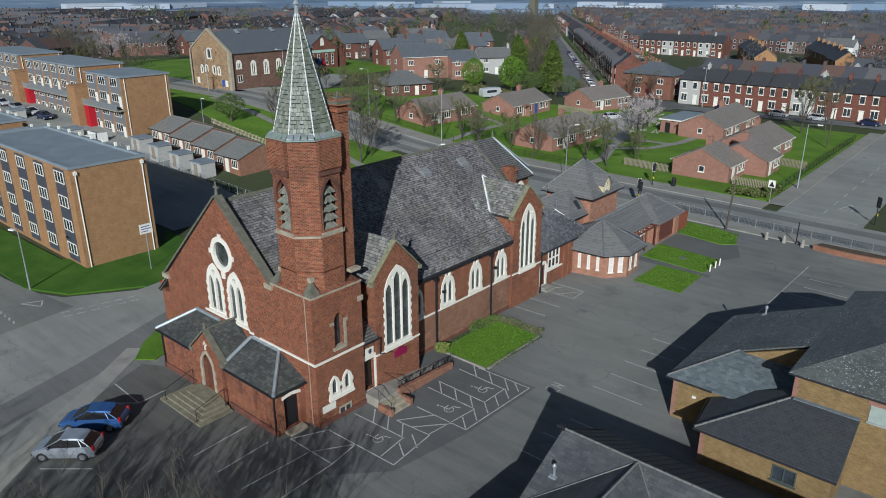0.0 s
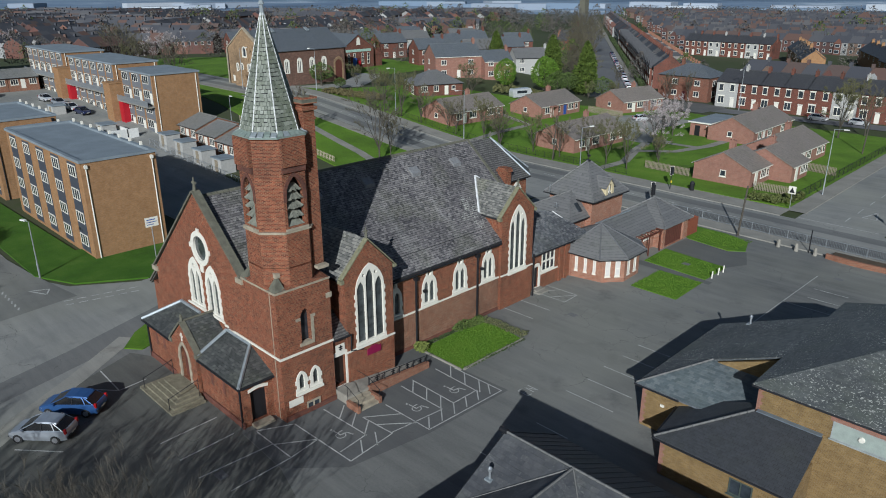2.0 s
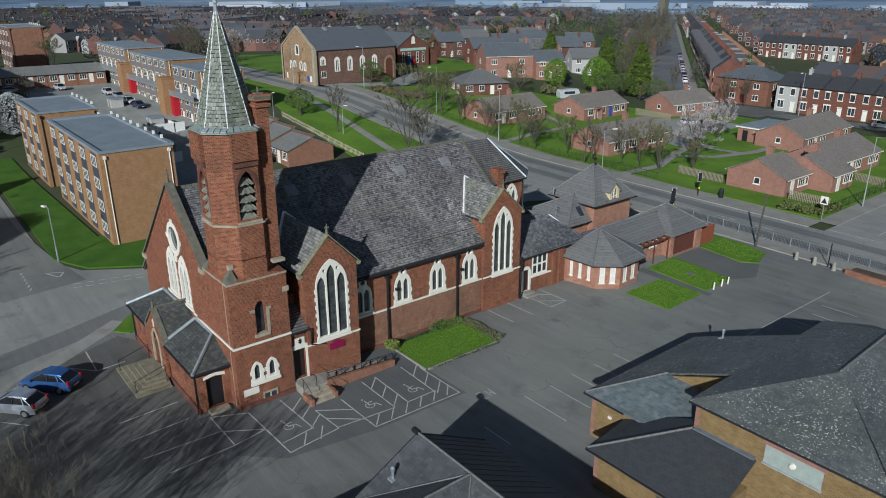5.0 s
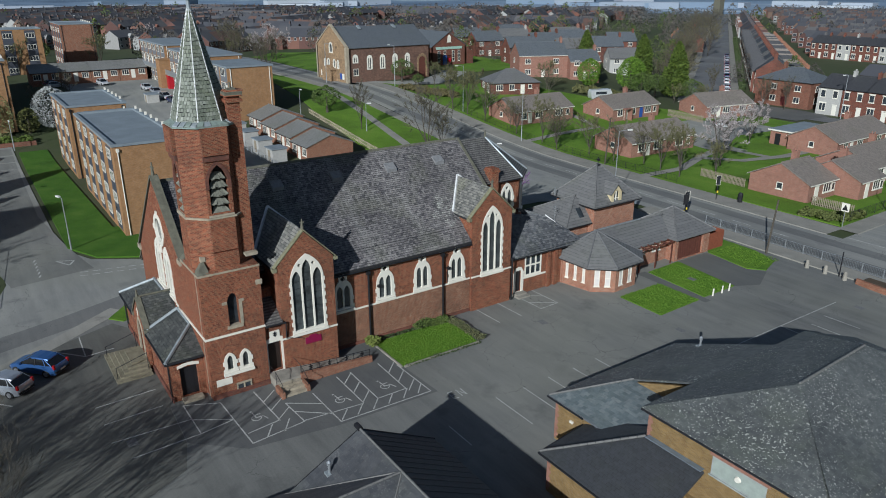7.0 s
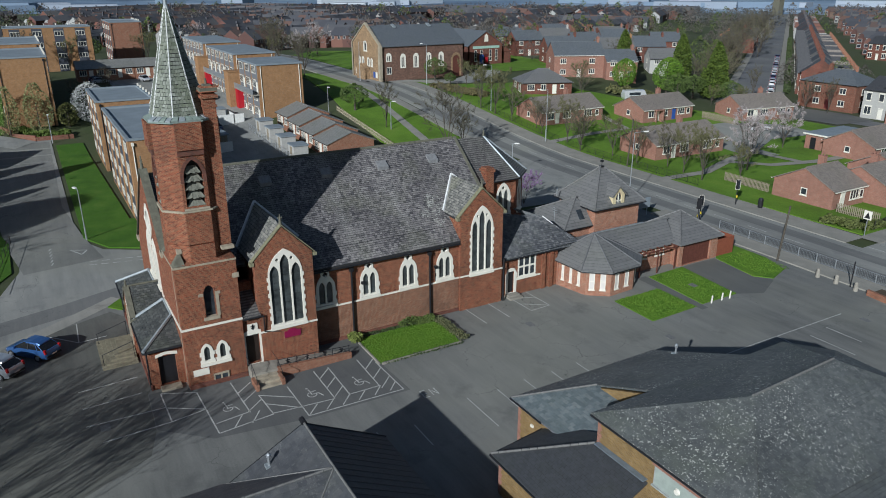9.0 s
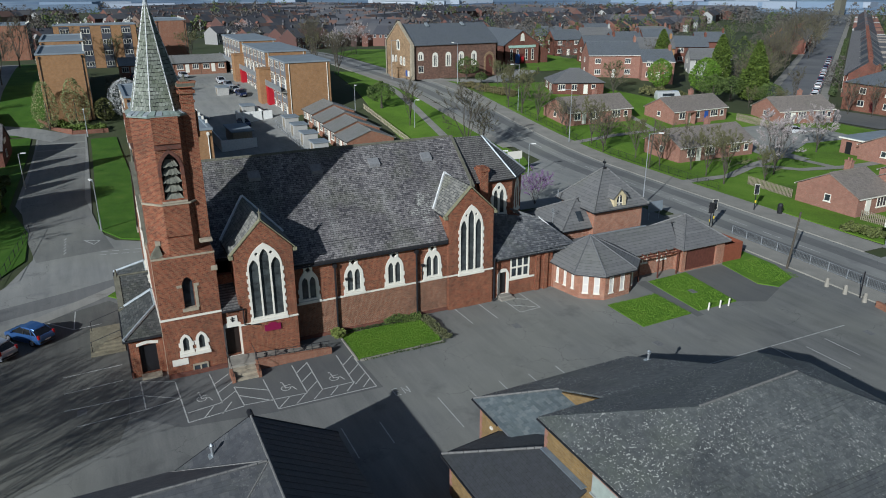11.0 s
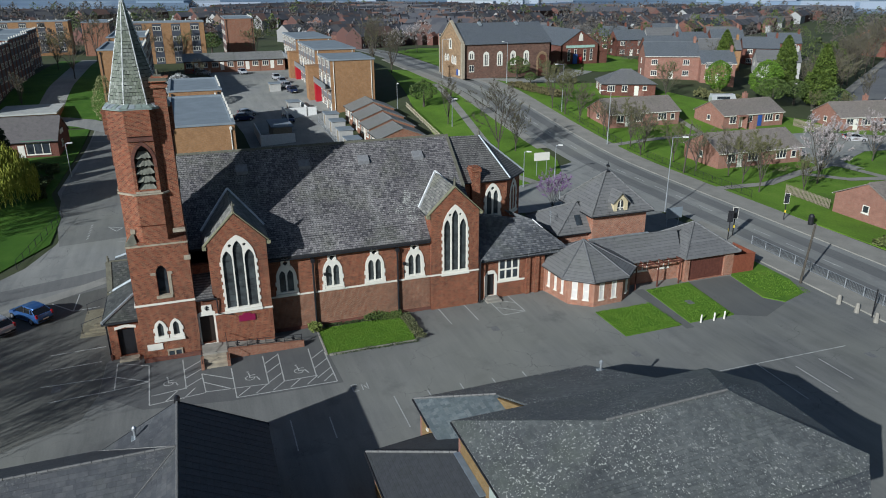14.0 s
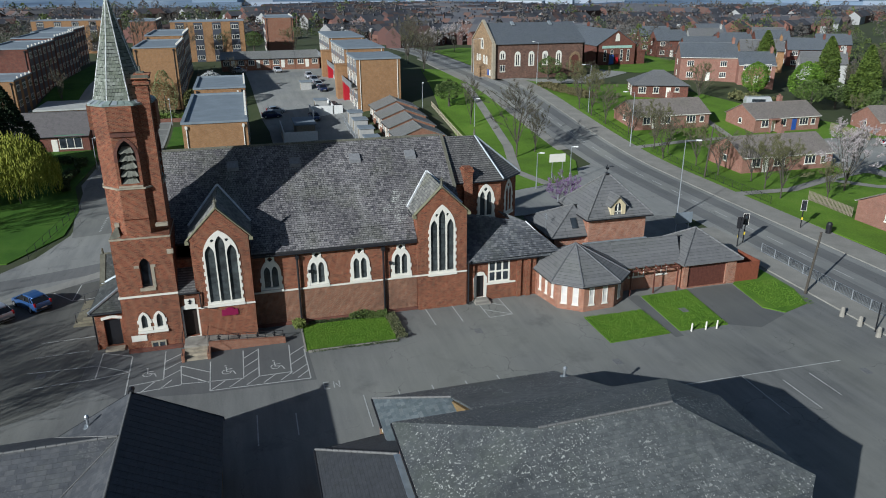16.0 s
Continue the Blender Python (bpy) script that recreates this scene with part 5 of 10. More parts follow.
split("porch_wall", B().panel((0, PY - 0.25, 0), UX, UZ, [(-42.9, 0), (-39.3, 0), (-39.3, 3.5), (-41.1, 5.15), (-42.9, 3.5)], [arch(-41.1, 1.35, 0.75, 2.4, 8, 1.15)], (0, -1, 0), 0.4)
     .box(-42.9, -42.55, PY + 0.15, YF, 0, 3.5).box(-39.65, -39.3, PY + 0.15, YF, 0, 3.5), RED, church, "red brick porch gable")
pd = part("door", B().panel((0, PY + 0.05, 0), UX, UZ, arch(-41.1, 1.33, 0.75, 2.4, 8, 1.13), [], (0, -1, 0), 0.06), WOOD, church, "arched dark timber front door")
part("door_surround", B().panel((0, PY - 0.31, 0), UX, UZ, toothed(-41.1, 1.75, 0.72, 2.4, 1.35, 0.08), [arch(-41.1, 1.3, 0.73, 2.4, 8, 1.1)], (0, -1, 0), 0.12), STONE, pd, "pale stone arched door surround")
part("gable_cross", B().box(-41.16, -41.04, PY - 0.3, PY - 0.24, 3.82, 4.45).box(-41.3, -40.9, PY - 0.3, PY - 0.24, 4.16, 4.26), WHITE, church, "white stone cross")
pr = B()
for x0, x1, hx0, hx1 in ((PX0 - 0.25, -42.9, -46.2, -42.9), (-39.3, PX1 + 0.25, -39.3, -36.1)):
    a = (hx0, YF, 4.45)
    b = (hx1, YF, 4.45)
    pr.slab([(x0, PY - 0.3, 3.2), (x1, PY - 0.3, 3.2), b, a], 0.12)
pr.slab([(PX1 + 0.25, PY - 0.3, 3.2), (PX1 + 0.25, YF, 3.2), (-36.1, YF, 4.45)], 0.12).slab([(PX0 - 0.25, PY - 0.3, 3.2), (-46.2, YF, 4.45), (PX0 - 0.25, YF, 3.2)], 0.12)
split("porch_roof", pr, GAP, church, "slate lean-to porch roofs")
laid(church, [[(PX1 + 0.25, PY - 0.3, 3.2), (PX1 + 0.25, YF, 3.2), (-36.1, YF, 4.45)], [(PX0 - 0.25, PY - 0.3, 3.2), (-42.9, PY - 0.3, 3.2), (-42.9, YF, 4.45), (-46.2, YF, 4.45)], [(-39.3, PY - 0.3, 3.2), (PX1 + 0.25, PY - 0.3, 3.2), (-36.1, YF, 4.45), (-39.3, YF, 4.45)]], PORCHLAID, 0.26, 0.2, 7, label="porch slates")
pg = B()
for s in (-1, 1):
    pg.slab([(-41.1, PY - 0.05, 5.3), (-41.1, YF, 5.3), (-41.1 + s * 2.1, YF, 3.4), (-41.1 + s * 2.1, PY - 0.05, 3.4)], 0.12)
split("porch_roof", pg, GAP, church)
laid(church, [[(-41.1 + sx * 2.1, PY - 0.05, 3.4), (-41.1 + sx * 2.1, YF, 3.4), (-41.1, YF, 5.3), (-41.1, PY - 0.05, 5.3)] for sx in (-1, 1)], PORCHLAID, 0.26, 0.2, 8, label="dark porch gable slates")
part("ridge_tile", B().tube((-41.1, PY - 0.05, 5.33), (-41.1, YF, 5.33), 0.09, n=6), DARKSTONE, church)
pc = B()
for s in (-1, 1):
    a, b = Vector((-41.1, PY - 0.33, 5.22)), Vector((-41.1 + s * 2.0, PY - 0.33, 3.4))
    n_ = Vector((s * 0.9, 0, 1)).normalized()
    pc.solid([a, b, b + n_ * 0.14, a + n_ * 0.14], (0, 0.42, 0))
    pc.box(-41.1 + s * 1.95 - 0.2, -41.1 + s * 1.95 + 0.2, PY - 0.35, PY + 0.1, 3.12, 3.42)
split("coping", pc.tube((-41.1, PY - 0.12, 5.3), (-41.1, PY - 0.12, 5.85), 0.13, 0.06, 6).box(-41.28, -40.92, PY - 0.17, PY - 0.07, 5.62, 5.72), DARKSTONE, church, "mossy stone porch coping and finial")
pl = B()
for p, q in (((-46.2, YF - 0.02, 4.5), (PX0 - 0.25, PY - 0.3, 3.25)), ((-36.1, YF - 0.02, 4.5), (PX1 + 0.25, PY - 0.3, 3.25)), ((-46.2, YF - 0.06, 4.52), (-43.1, YF - 0.06, 4.52)), ((-39.1, YF - 0.06, 4.52), (-36.1, YF - 0.06, 4.52)), ((-39.15, YF - 0.1, 4.52), (-39.15, PY - 0.28, 3.3))):
    pl.tube(p, q, 0.13, n=6)
split("flashing", pl, LEAD, church, "pale lead hips and flashings")
split("gutter", B().tube((PX0 - 0.28, PY - 0.34, 3.1), (-43.2, PY - 0.34, 3.1), 0.06, n=6).tube((-39.0, PY - 0.34, 3.1), (PX1 + 0.3, PY - 0.34, 3.1), 0.06, n=6).tube((PX1 + 0.3, PY - 0.34, 3.1), (PX1 + 0.3, YF, 3.1), 0.06, n=6)
     .tube((PX1 - 0.1, PY - 0.1, 0.05), (PX1 - 0.1, PY - 0.1, 3.1), 0.06).tube((PX0 + 0.1, PY - 0.1, 0.05), (PX0 + 0.1, PY - 0.1, 3.1), 0.06), BLACK, church)
sd = part("door", B().box(PX1 - 0.3, PX1 - 0.24, 23.0, 24.2, 0.2, 2.5), BLACK, church, "black side door in a shadowed recess")
part("lintel", B().panel((PX1 + 0.02, 0, 0), UY, UZ, [(22.85, 2.45), (23.6, 2.6), (24.35, 2.45), (24.35, 2.68), (23.6, 2.85), (22.85, 2.68)], [], UX, 0.12), WHITE, sd, "white stone segmental lintel")
part("step", B().box(PX1, PX1 + 0.65, 22.9, 24.3, 0, 0.18), STONE, church)
split("slit_window", B().panel((0, PY - 0.02, 0), UX, UZ, arch(-45.0, 0.35, 1.6, 2.5, 5, 0.3), [], (0, -1, 0), 0.05).panel((0, PY - 0.02, 0), UX, UZ, arch(-46.3, 0.35, 1.6, 2.5, 5, 0.3), [], (0, -1, 0), 0.05)
     .panel((0, PY - 0.02, 0), UX, UZ, arch(-37.6, 0.35, 1.6, 2.5, 5, 0.3), [], (0, -1, 0), 0.05).panel((0, PY - 0.02, 0), UX, UZ, arch(-36.0, 0.35, 1.6, 2.5, 5, 0.3), [], (0, -1, 0), 0.05), DARKRED, church)
split("plinth", B().box(PX0 - 0.1, -43.1, PY - 0.12, PY, 0, 0.45).box(-39.1, PX1 + 0.1, PY - 0.12, PY, 0, 0.45).box(TX1, TX1 + 0.1, TY0, 28.85, 0, 0.35), DARKRED, church)

front_steps = thing("front_steps", (-41, 21, 0), "worn stone entrance steps spreading on three sides", "steps")
for k in range(5):
    g = 0.33 * k
    part("step", B().box(-43.6 + g, -38.4 - g, 19.6 + g, 22.1, 0.15 * k, 0.15 * (k + 1) - 0.004), STEPSTONE, front_steps)
for x in (-43.0, -39.0):
    hr = thing("hand_rail", (x, 21, 0), "black iron hand rail on the front steps", "railing", "front step rails")
    part("rail", B().tube((x, 19.7, 1.0), (x, 22.0, 1.65), 0.025, n=6), BLACK, hr)
    for yy, zz in ((19.75, 1.0), (21.95, 1.64)):
        part("post", B().tube((x, yy, 0.1), (x, yy, zz), 0.025, n=6), BLACK, hr)

# ---- vestry link, octagonal room, presbytery and garage ----
vestry = thing("vestry", (-36, 57, 0), "low red brick vestry with a slate roof and white windows", "vestry")
pieces("wall", [B().panel((-34.3, 0, 0), UY, UZ, [(52.5, 0), (59.2, 0), (59.2, 3.9), (52.5, 3.9)], [rect(53.5, 54.25, 0.3, 2.45), rect(54.6, 56.65, 1.65, 3.7)], UX, 0.4), B().box(-38.6, -34.7, 59.0, 59.3, 0, 3.9)], RED, vestry)
pieces("roof", slabs([[(-33.95, 52.5, 3.9), (-33.95, 61.3, 3.9), (-36.6, 58.9, 6.3), (-38.6, 52.5, 6.9)], [(-36.6, 58.9, 6.3), (-33.95, 61.3, 3.9), (-38.6, 61.3, 3.9), (-38.6, 57.0, 6.9)]]), VESTRYSLATE, vestry, "grey slate vestry roof")
laid(vestry, [[(-33.95, 52.5, 3.9), (-33.95, 61.3, 3.9), (-36.6, 58.9, 6.3), (-38.6, 52.5, 6.9)]], slate_mat("vestry_slates", [(0.0, (0.07, 0.073, 0.078)), (0.5, (0.11, 0.113, 0.118)), (1.0, (0.19, 0.19, 0.185))], mossy=0.35, pale=0.35), 0.26, 0.23, 11, gap=0.03, label="patchy grey vestry slates")
pieces("flashing", tubes([((-33.9, 61.2, 4.0), (-36.5, 58.9, 6.35))], 0.05), FLASH, vestry)
vd = part("door", B().box(-34.6, -34.52, 53.5, 54.25, 0.3, 2.45), BLACK, vestry, "dark narrow vestry door")
part("door_surround", B().panel((-34.25, 0, 0), UY, UZ, [(53.3, 0.3), (54.45, 0.3), (54.5, 2.2), (54.2, 2.7), (53.88, 2.78), (53.55, 2.7), (53.25, 2.2)], [rect(53.52, 54.23, 0.31, 2.42)], UX, 0.12), WHITE, vd, "white stone door surround")
part("step", B().box(-34.3, -33.3, 53.2, 54.6, 0, 0.16).box(-34.3, -33.7, 53.3, 54.5, 0.16, 0.3), CONCRETE, vestry)
casement(vestry, (-34.3, 0, 0), UY, UX, 54.6, 56.65, 1.65, 3.7, 3, 2, fw=0.15, label="white stone mullioned window with six lights")
part("string_course", B().box(-34.3, -34.22, 54.5, 57.2, 1.45, 1.6), WHITE, vestry)
pieces("pilaster", [B().box(-34.3, -34.12, 57.3, 57.7, 0, 3.8), B().box(-34.3, -34.12, 58.2, 58.6, 0, 3.8)], RED, vestry)
pieces("gutter", tubes([((-33.9, 52.6, 3.78), (-33.9, 59.4, 3.78))], 0.06), BLACK, vestry)

presbytery = thing("presbytery", (-36, 68, 0), "red brick house with hipped grey roofs and an octagonal room", "house")
OCT = [(-34.4, 59.2), (-30.9, 59.9), (-29.5, 61.7), (-29.7, 64.7), (-31.0, 66.3), (-34.4, 66.3)]
ops = {0: [rect(0.7, 1.0, 0.75, 2.2), rect(1.65, 1.95, 0.75, 2.2), rect(2.6, 2.9, 0.75, 2.2)], 1: [rect(0.3, 0.8, 0.6, 2.25), rect(1.3, 1.8, 0.6, 2.25)],
       2: [rect(0.5, 1.0, 0.6, 2.25), rect(1.8, 2.3, 0.6, 2.25)], 3: [rect(0.7, 1.3, 0.6, 2.25)]}
pieces("wall", poly_walls(OCT, 0, 2.65, 0.3, ops), HOUSEBRICK, presbytery, "orange-red brick octagon walls")
for i, hs in ops.items():
    a, b = Vector((*OCT[i], 0)), Vector((*OCT[(i + 1) % 6], 0))
    u = (b - a).normalized()
    for h in hs:
        casement(presbytery, a, u, (u.y, -u.x, 0), h[0][0], h[1][0], h[0][1], h[2][1], 1, 2, fw=0.06, pane=BLIND)
OE = [(-35.2, 58.9), (-30.8, 59.15), (-28.95, 61.3), (-29.1, 64.9), (-30.8, 66.7), (-33.6, 67.4)]
otop = (-32.9, 62.3, 5.15)
pieces("roof", slabs([[(*OE[i], 2.65), (*OE[i + 1], 2.65), otop] for i in range(5)] + [[(*OE[0], 2.65), otop, (-36.4, 61.9, 3.4)], [(*OE[5], 2.65), (-36.4, 65.0, 3.4), otop], [otop, (-36.4, 65.0, 3.4), (-36.4, 61.9, 3.4)]]), GREYTILE, presbytery, "grey tiled octagonal hipped roof")
pieces("hip_tile", tubes([(otop, (*OE[i], 2.68)) for i in range(1, 5)], 0.07) + tubes([(otop, (*OE[0], 2.68))], 0.07), plain("grey_hip_tile", (0.12, 0.12, 0.12), 0.8), presbytery)
pieces("gutter", tubes([((*OE[i], 2.5), (*OE[i + 1], 2.5)) for i in range(5)], 0.05), BLACK, presbytery)


def hipped(parent, x0, x1, y0, y1, eave, top, over, material, label="", along=None):
    """Roof parts of a hipped roof over a rectangle."""
    a, b, c, d = x0 - over, x1 + over, y0 - over, y1 + over
    w, l = b - a, d - c
    if abs(w - l) < 0.3:
        r0 = r1 = ((a + b) / 2, (c + d) / 2, top)
    elif w < l:
        r0, r1 = ((a + b) / 2, c + w / 2, top), ((a + b) / 2, d - w / 2, top)
    else:
        r0, r1 = (a + l / 2, (c + d) / 2, top), (b - l / 2, (c + d) / 2, top)
    p = [(a, c, eave), (b, c, eave), (b, d, eave), (a, d, eave)]
    if w < l or r0 == r1:
        planes = [[p[0], p[1], r0], [p[1], p[2], r1, r0], [p[2], p[3], r1], [p[3], p[0], r0, r1]]
    else:
        planes = [[p[0], p[1], r1, r0], [p[1], p[2], r1], [p[2], p[3], r0, r1], [p[3], p[0], r0]]
    planes = [[q for i, q in enumerate(pl) if q not in pl[:i]] for pl in planes]
    pieces("roof", slabs(planes), material, parent, label)
    hips = [(p[0], r0), (p[1], r0 if w < l or r0 == r1 else r1), (p[2], r1), (p[3], r1 if w < l or r0 == r1 else r0)]
    if r0 != r1:
        hips.append((r0, r1))
    pieces("hip_tile", tubes([(Vector(q) + Vector((0, 0, 0.02)), Vector(r) + Vector((0, 0, 0.02))) for q, r in hips], 0.09), material, parent)
    return r0, r1


def boxwalls(parent, x0, x1, y0, y1, z0, z1, material, openings=None, label=""):
    return pieces("wall", poly_walls([(x0, y0), (x1, y0), (x1, y1), (x0, y1)], z0, z1, 0.3, openings), material, parent, label)


boxwalls(presbytery, -41.4, -35.9, 65.0, 70.9, 0, 6.35, HOUSEBRICK)
hipped(presbytery, -41.4, -35.9, 65.0, 70.9, 6.3, 9.6, 0.45, GREYTILE, "grey tiled pyramid roof")
part("weathervane", B().tube((-38.65, 67.95, 9.55), (-38.65, 67.95, 10.5), 0.03, n=5).box(-38.8, -38.5, 67.85, 68.05, 10.05, 10.25).box(-38.85, -38.45, 67.8, 68.1, 9.55, 9.7), BLACK, presbytery)
pieces("gutter", tubes([((-35.4, 64.5, 6.15), (-35.4, 71.4, 6.15)), ((-35.4, 64.5, 6.15), (-41.9, 64.5, 6.15))], 0.06), BLACK, presbytery)
boxwalls(presbytery, -42.4, -36.6, 61.9, 65.0, 0, 4.65, HOUSEBRICK)
AP = (-38.3, 64.5, 7.0)
pieces("roof", slabs([[(-43.0, 61.4, 4.55), (-36.1, 61.4, 4.55), AP], [(-36.1, 61.4, 4.55), (-36.1, 65.5, 4.55), AP], [(-43.0, 61.4, 4.55), AP, (-39.2, 66.0, 6.6), (-43.0, 66.0, 4.55)]]), GREYTILE, presbytery)
pieces("hip_tile", tubes([((-36.1, 61.4, 4.6), AP), (AP, (-43.0, 61.4, 4.6))], 0.07), GREYTILE, presbytery)
pieces("gutter", tubes([((-36.05, 61.35, 4.45), (-43.0, 61.35, 4.45)), ((-36.05, 61.35, 4.45), (-36.05, 65.0, 4.45))], 0.055), BLACK, presbytery)
part("flue", B().tube((-40.6, 63.9, 6.6), (-40.6, 63.9, 7.35), 0.06), METAL, presbytery, "thin grey flue pipe")
part("aerial", B().tube((-38.0, 61.6, 4.4), (-38.0, 61.6, 6.4), 0.02, n=4).box(-38.35, -37.65, 61.58, 61.62, 6.1, 6.13).box(-38.3, -37.7, 61.58, 61.62, 5.9, 5.93).box(-38.25, -37.75, 61.58, 61.62, 6.28, 6.31), METAL, presbytery)
part("skylight", B().solid([(-36.6, 63.7, 5.1), (-36.6, 64.3, 5.1), (-37.3, 64.3, 5.9), (-37.3, 63.7, 5.9)], (0.05, 0, 0.06)), GLASS, presbytery, "roof window")
casement(presbytery, (-36.9, 61.9, 0), UX, (0, -1, 0), -1.6, -1.0, 3.3, 4.3, 2, 1)
dm = part("dormer", B().panel((-35.6, 0, 0), UY, UZ, [(67.0, 6.0), (68.5, 6.0), (68.5, 7.35), (67.75, 8.15), (67.0, 7.35)], [arch(67.75, 0.75, 6.35, 7.1, 6, 0.5)], UX, 0.3).box(-37.5, -35.9, 67.0, 67.2, 6.0, 7.35).box(-37.5, -35.9, 68.3, 68.5, 6.0, 7.35), plain("cream_render", (0.55, 0.46, 0.28), 0.8, vary=0.2), presbytery, "cream gabled dormer")
part("pane", B().panel((-35.75, 0, 0), UY, UZ, arch(67.75, 0.73, 6.35, 7.1, 6, 0.5), [], UX, 0.02), GLASS, dm)
part("frame", B().box(-35.74, -35.66, 67.37, 68.13, 6.7, 6.78).box(-35.74, -35.66, 67.71, 67.79, 6.36, 7.5), WHITE, dm)
part("dormer_roof", B().slab([(-35.45, 67.75, 8.3), (-38.2, 67.75, 8.3), (-37.6, 66.8, 7.3), (-35.45, 66.8, 7.3)], 0.1).slab([(-35.45, 67.75, 8.3), (-38.2, 67.75, 8.3), (-37.6, 68.7, 7.3), (-35.45, 68.7, 7.3)], 0.1), GREYTILE, dm)
# corridor and garage
boxwalls(presbytery, -35.5, -32.6, 66.0, 72.7, 0, 2.5, HOUSEBRICK)
casement(presbytery, (-32.6, 0, 0), UY, UX, 67.6, 69.2, 1.3, 2.3, 3, 1)
casement(presbytery, (-32.6, 0, 0), UY, UX, 70.4, 71.6, 1.3, 2.3, 2, 1)
pieces("roof", slabs([[(-32.1, 65.8, 2.5), (-32.1, 72.6, 2.5), (-34.5, 73.6, 4.3), (-34.5, 63.6, 4.3)], [(-34.5, 63.6, 4.3), (-34.5, 74, 4.3), (-37, 74, 2.5), (-37, 63.6, 2.5)]]), GREYTILE, presbytery)
part("flashing", B().solid([(-34.62, 63.8, 4.33), (-34.38, 63.8, 4.33), (-34.38, 70.3, 4.33), (-34.62, 70.3, 4.33)], (0, 0, 0.06)), LEAD, presbytery)
boxwalls(presbytery, -37.4, -31.5, 72.7, 78.3, 0, 2.55, HOUSEBRICK, {1: [rect(0.5, 4.55, 0.05, 2.35)]})
hipped(presbytery, -37.4, -31.5, 72.7, 78.3, 2.55, 4.85, 0.4, GREYTILE, "grey tiled garage roof")
gd = part("garage_door", B().box(-31.78, -31.72, 73.2, 77.25, 0.05, 2.35), WOOD, presbytery, "brown timber garage door")
pieces("board", [B().box(-31.72, -31.7, 73.22 + i * 0.405, 73.58 + i * 0.405, 0.07, 2.33) for i in range(10)], WOOD, gd)
pergola = thing("pergola", (-32, 70, 0), "brown timber pergola against the brick corridor", "pergola")
pieces("post", [B().box(-31.5, -31.4, y, y + 0.1, 0, 2.3) for y in (67.2, 69.6, 72.0)], WOOD, pergola)
pieces("beam", [B().box(-31.52, -31.4, 66.9, 72.4, 2.3, 2.42)] + [B().box(-32.6, -31.2, y, y + 0.06, 2.42, 2.52) for y in (67.0, 68.0, 69.0, 70.0, 71.0, 72.0)], WOOD, pergola)
gate_fence = thing("garage_fence", (-31.5, 79.6, 0), "stained red-brown close-boarded timber fence", "fence")
REDWOOD = plain("red_brown_stain", (0.2, 0.06, 0.03), 0.75, vary=0.25, scale=5)
pieces("board", [B().box(-31.55 - 0.02 * (i % 2), -31.5, 78.3 + i * 0.16, 78.44 + i * 0.16, 0.05, 1.95) for i in range(16)] + [B().box(-31.5 - (i + 1) * 0.16, -31.36 - (i + 1) * 0.16, 80.85, 80.9, 0.05, 1.95) for i in range(20)], REDWOOD, gate_fence)

# ---- brick halls ----
hall = thing("parish_hall", (-6, 48, 0), "buff brick hall with hipped slate roofs spotted with lichen", "hall")
HX0, HX1, HY0, HY1, HE, HR = -8.45, 1.2, 41.1, 57.6, 6.3, 8.15
win_y0 = [rect(4.0, 6.9, 4.55, 5.6)]
pieces("wall", poly_walls([(HX0, HY0), (HX1, HY0), (HX1, 56.8), (0.4, HY1), (-6.4, HY1), (HX0, 56.4)], 0, HE - 0.32, 0.35, {0: win_y0}), BUFF, hall, "buff brick hall walls")
pieces("wall", poly_walls([(-15.65, 41.3), (-8.5, 41.3), (-8.5, 52.7), (-15.65, 52.7)], 0, 3.05, 0.3), BUFF, hall)
ov = 0.3
RA, RB = (-3.65, 46.5, HR), (-3.9, 53.4, HR)
k = (HR - 3.1) / 12.35
zs_ = lambda x: HR - k * (-3.7 - x)
pieces("roof", slabs([[RA, (HX0 - ov, HY0 - ov, 6.2), (HX1 + ov, HY0 - ov, 6.2)], [RA, (HX1 + ov, HY0 - ov, 6.2), (HX1 + ov, 57.0, 6.2), (0.55, HY1 + ov, 6.25), RB],
                      [(HX1 + ov, HY0 - ov, 6.2), (3.2, HY0 - ov, 5.55), (3.2, 55.4, 5.55), (HX1 + ov, 57.0, 6.2)],
                      [RB, (0.55, HY1 + ov, 6.25), (-6.3, HY1 + ov, 6.3)], [RB, (-6.3, HY1 + ov, 6.3), (HX0 - ov, 56.3, 6.2)],
                      [RA, RB, (HX0 - ov, 56.3, 6.2), (HX0 - ov, HY0 - ov, 6.2)],
                      [(HX0 - ov + 0.02, 45.1, 6.19), (HX0 - ov + 0.02, 53.0, 6.19), (-16.05, 53.0, 3.1), (-16.05, 41.0, 3.1), (-12.9, 45.1, zs_(-12.9))]]), HALLSLATE, hall, "dark slate hall roof dotted with pale lichen")
laid(hall, [[RA, (HX0 - ov, HY0 - ov, 6.2), (HX1 + ov, HY0 - ov, 6.2)], [RA, (HX1 + ov, HY0 - ov, 6.2), (HX1 + ov, 57.0, 6.2), (0.55, HY1 + ov, 6.25), RB], [RB, (0.55, HY1 + ov, 6.25), (-6.3, HY1 + ov, 6.3)], [RB, (-6.3, HY1 + ov, 6.3), (HX0 - ov, 56.3, 6.2)],
             [RA, RB, (HX0 - ov, 56.3, 6.2), (HX0 - ov, HY0 - ov, 6.2)], [(HX0 - ov + 0.02, 45.1, 6.19), (HX0 - ov + 0.02, 53.0, 6.19), (-16.05, 53.0, 3.1), (-16.05, 45.1, 3.1)]], HALLLAID, 0.3, 0.21, 13, thick=0.007, gap=0.012, ragged=0.006, label="dark hall slates dotted with pale lichen")
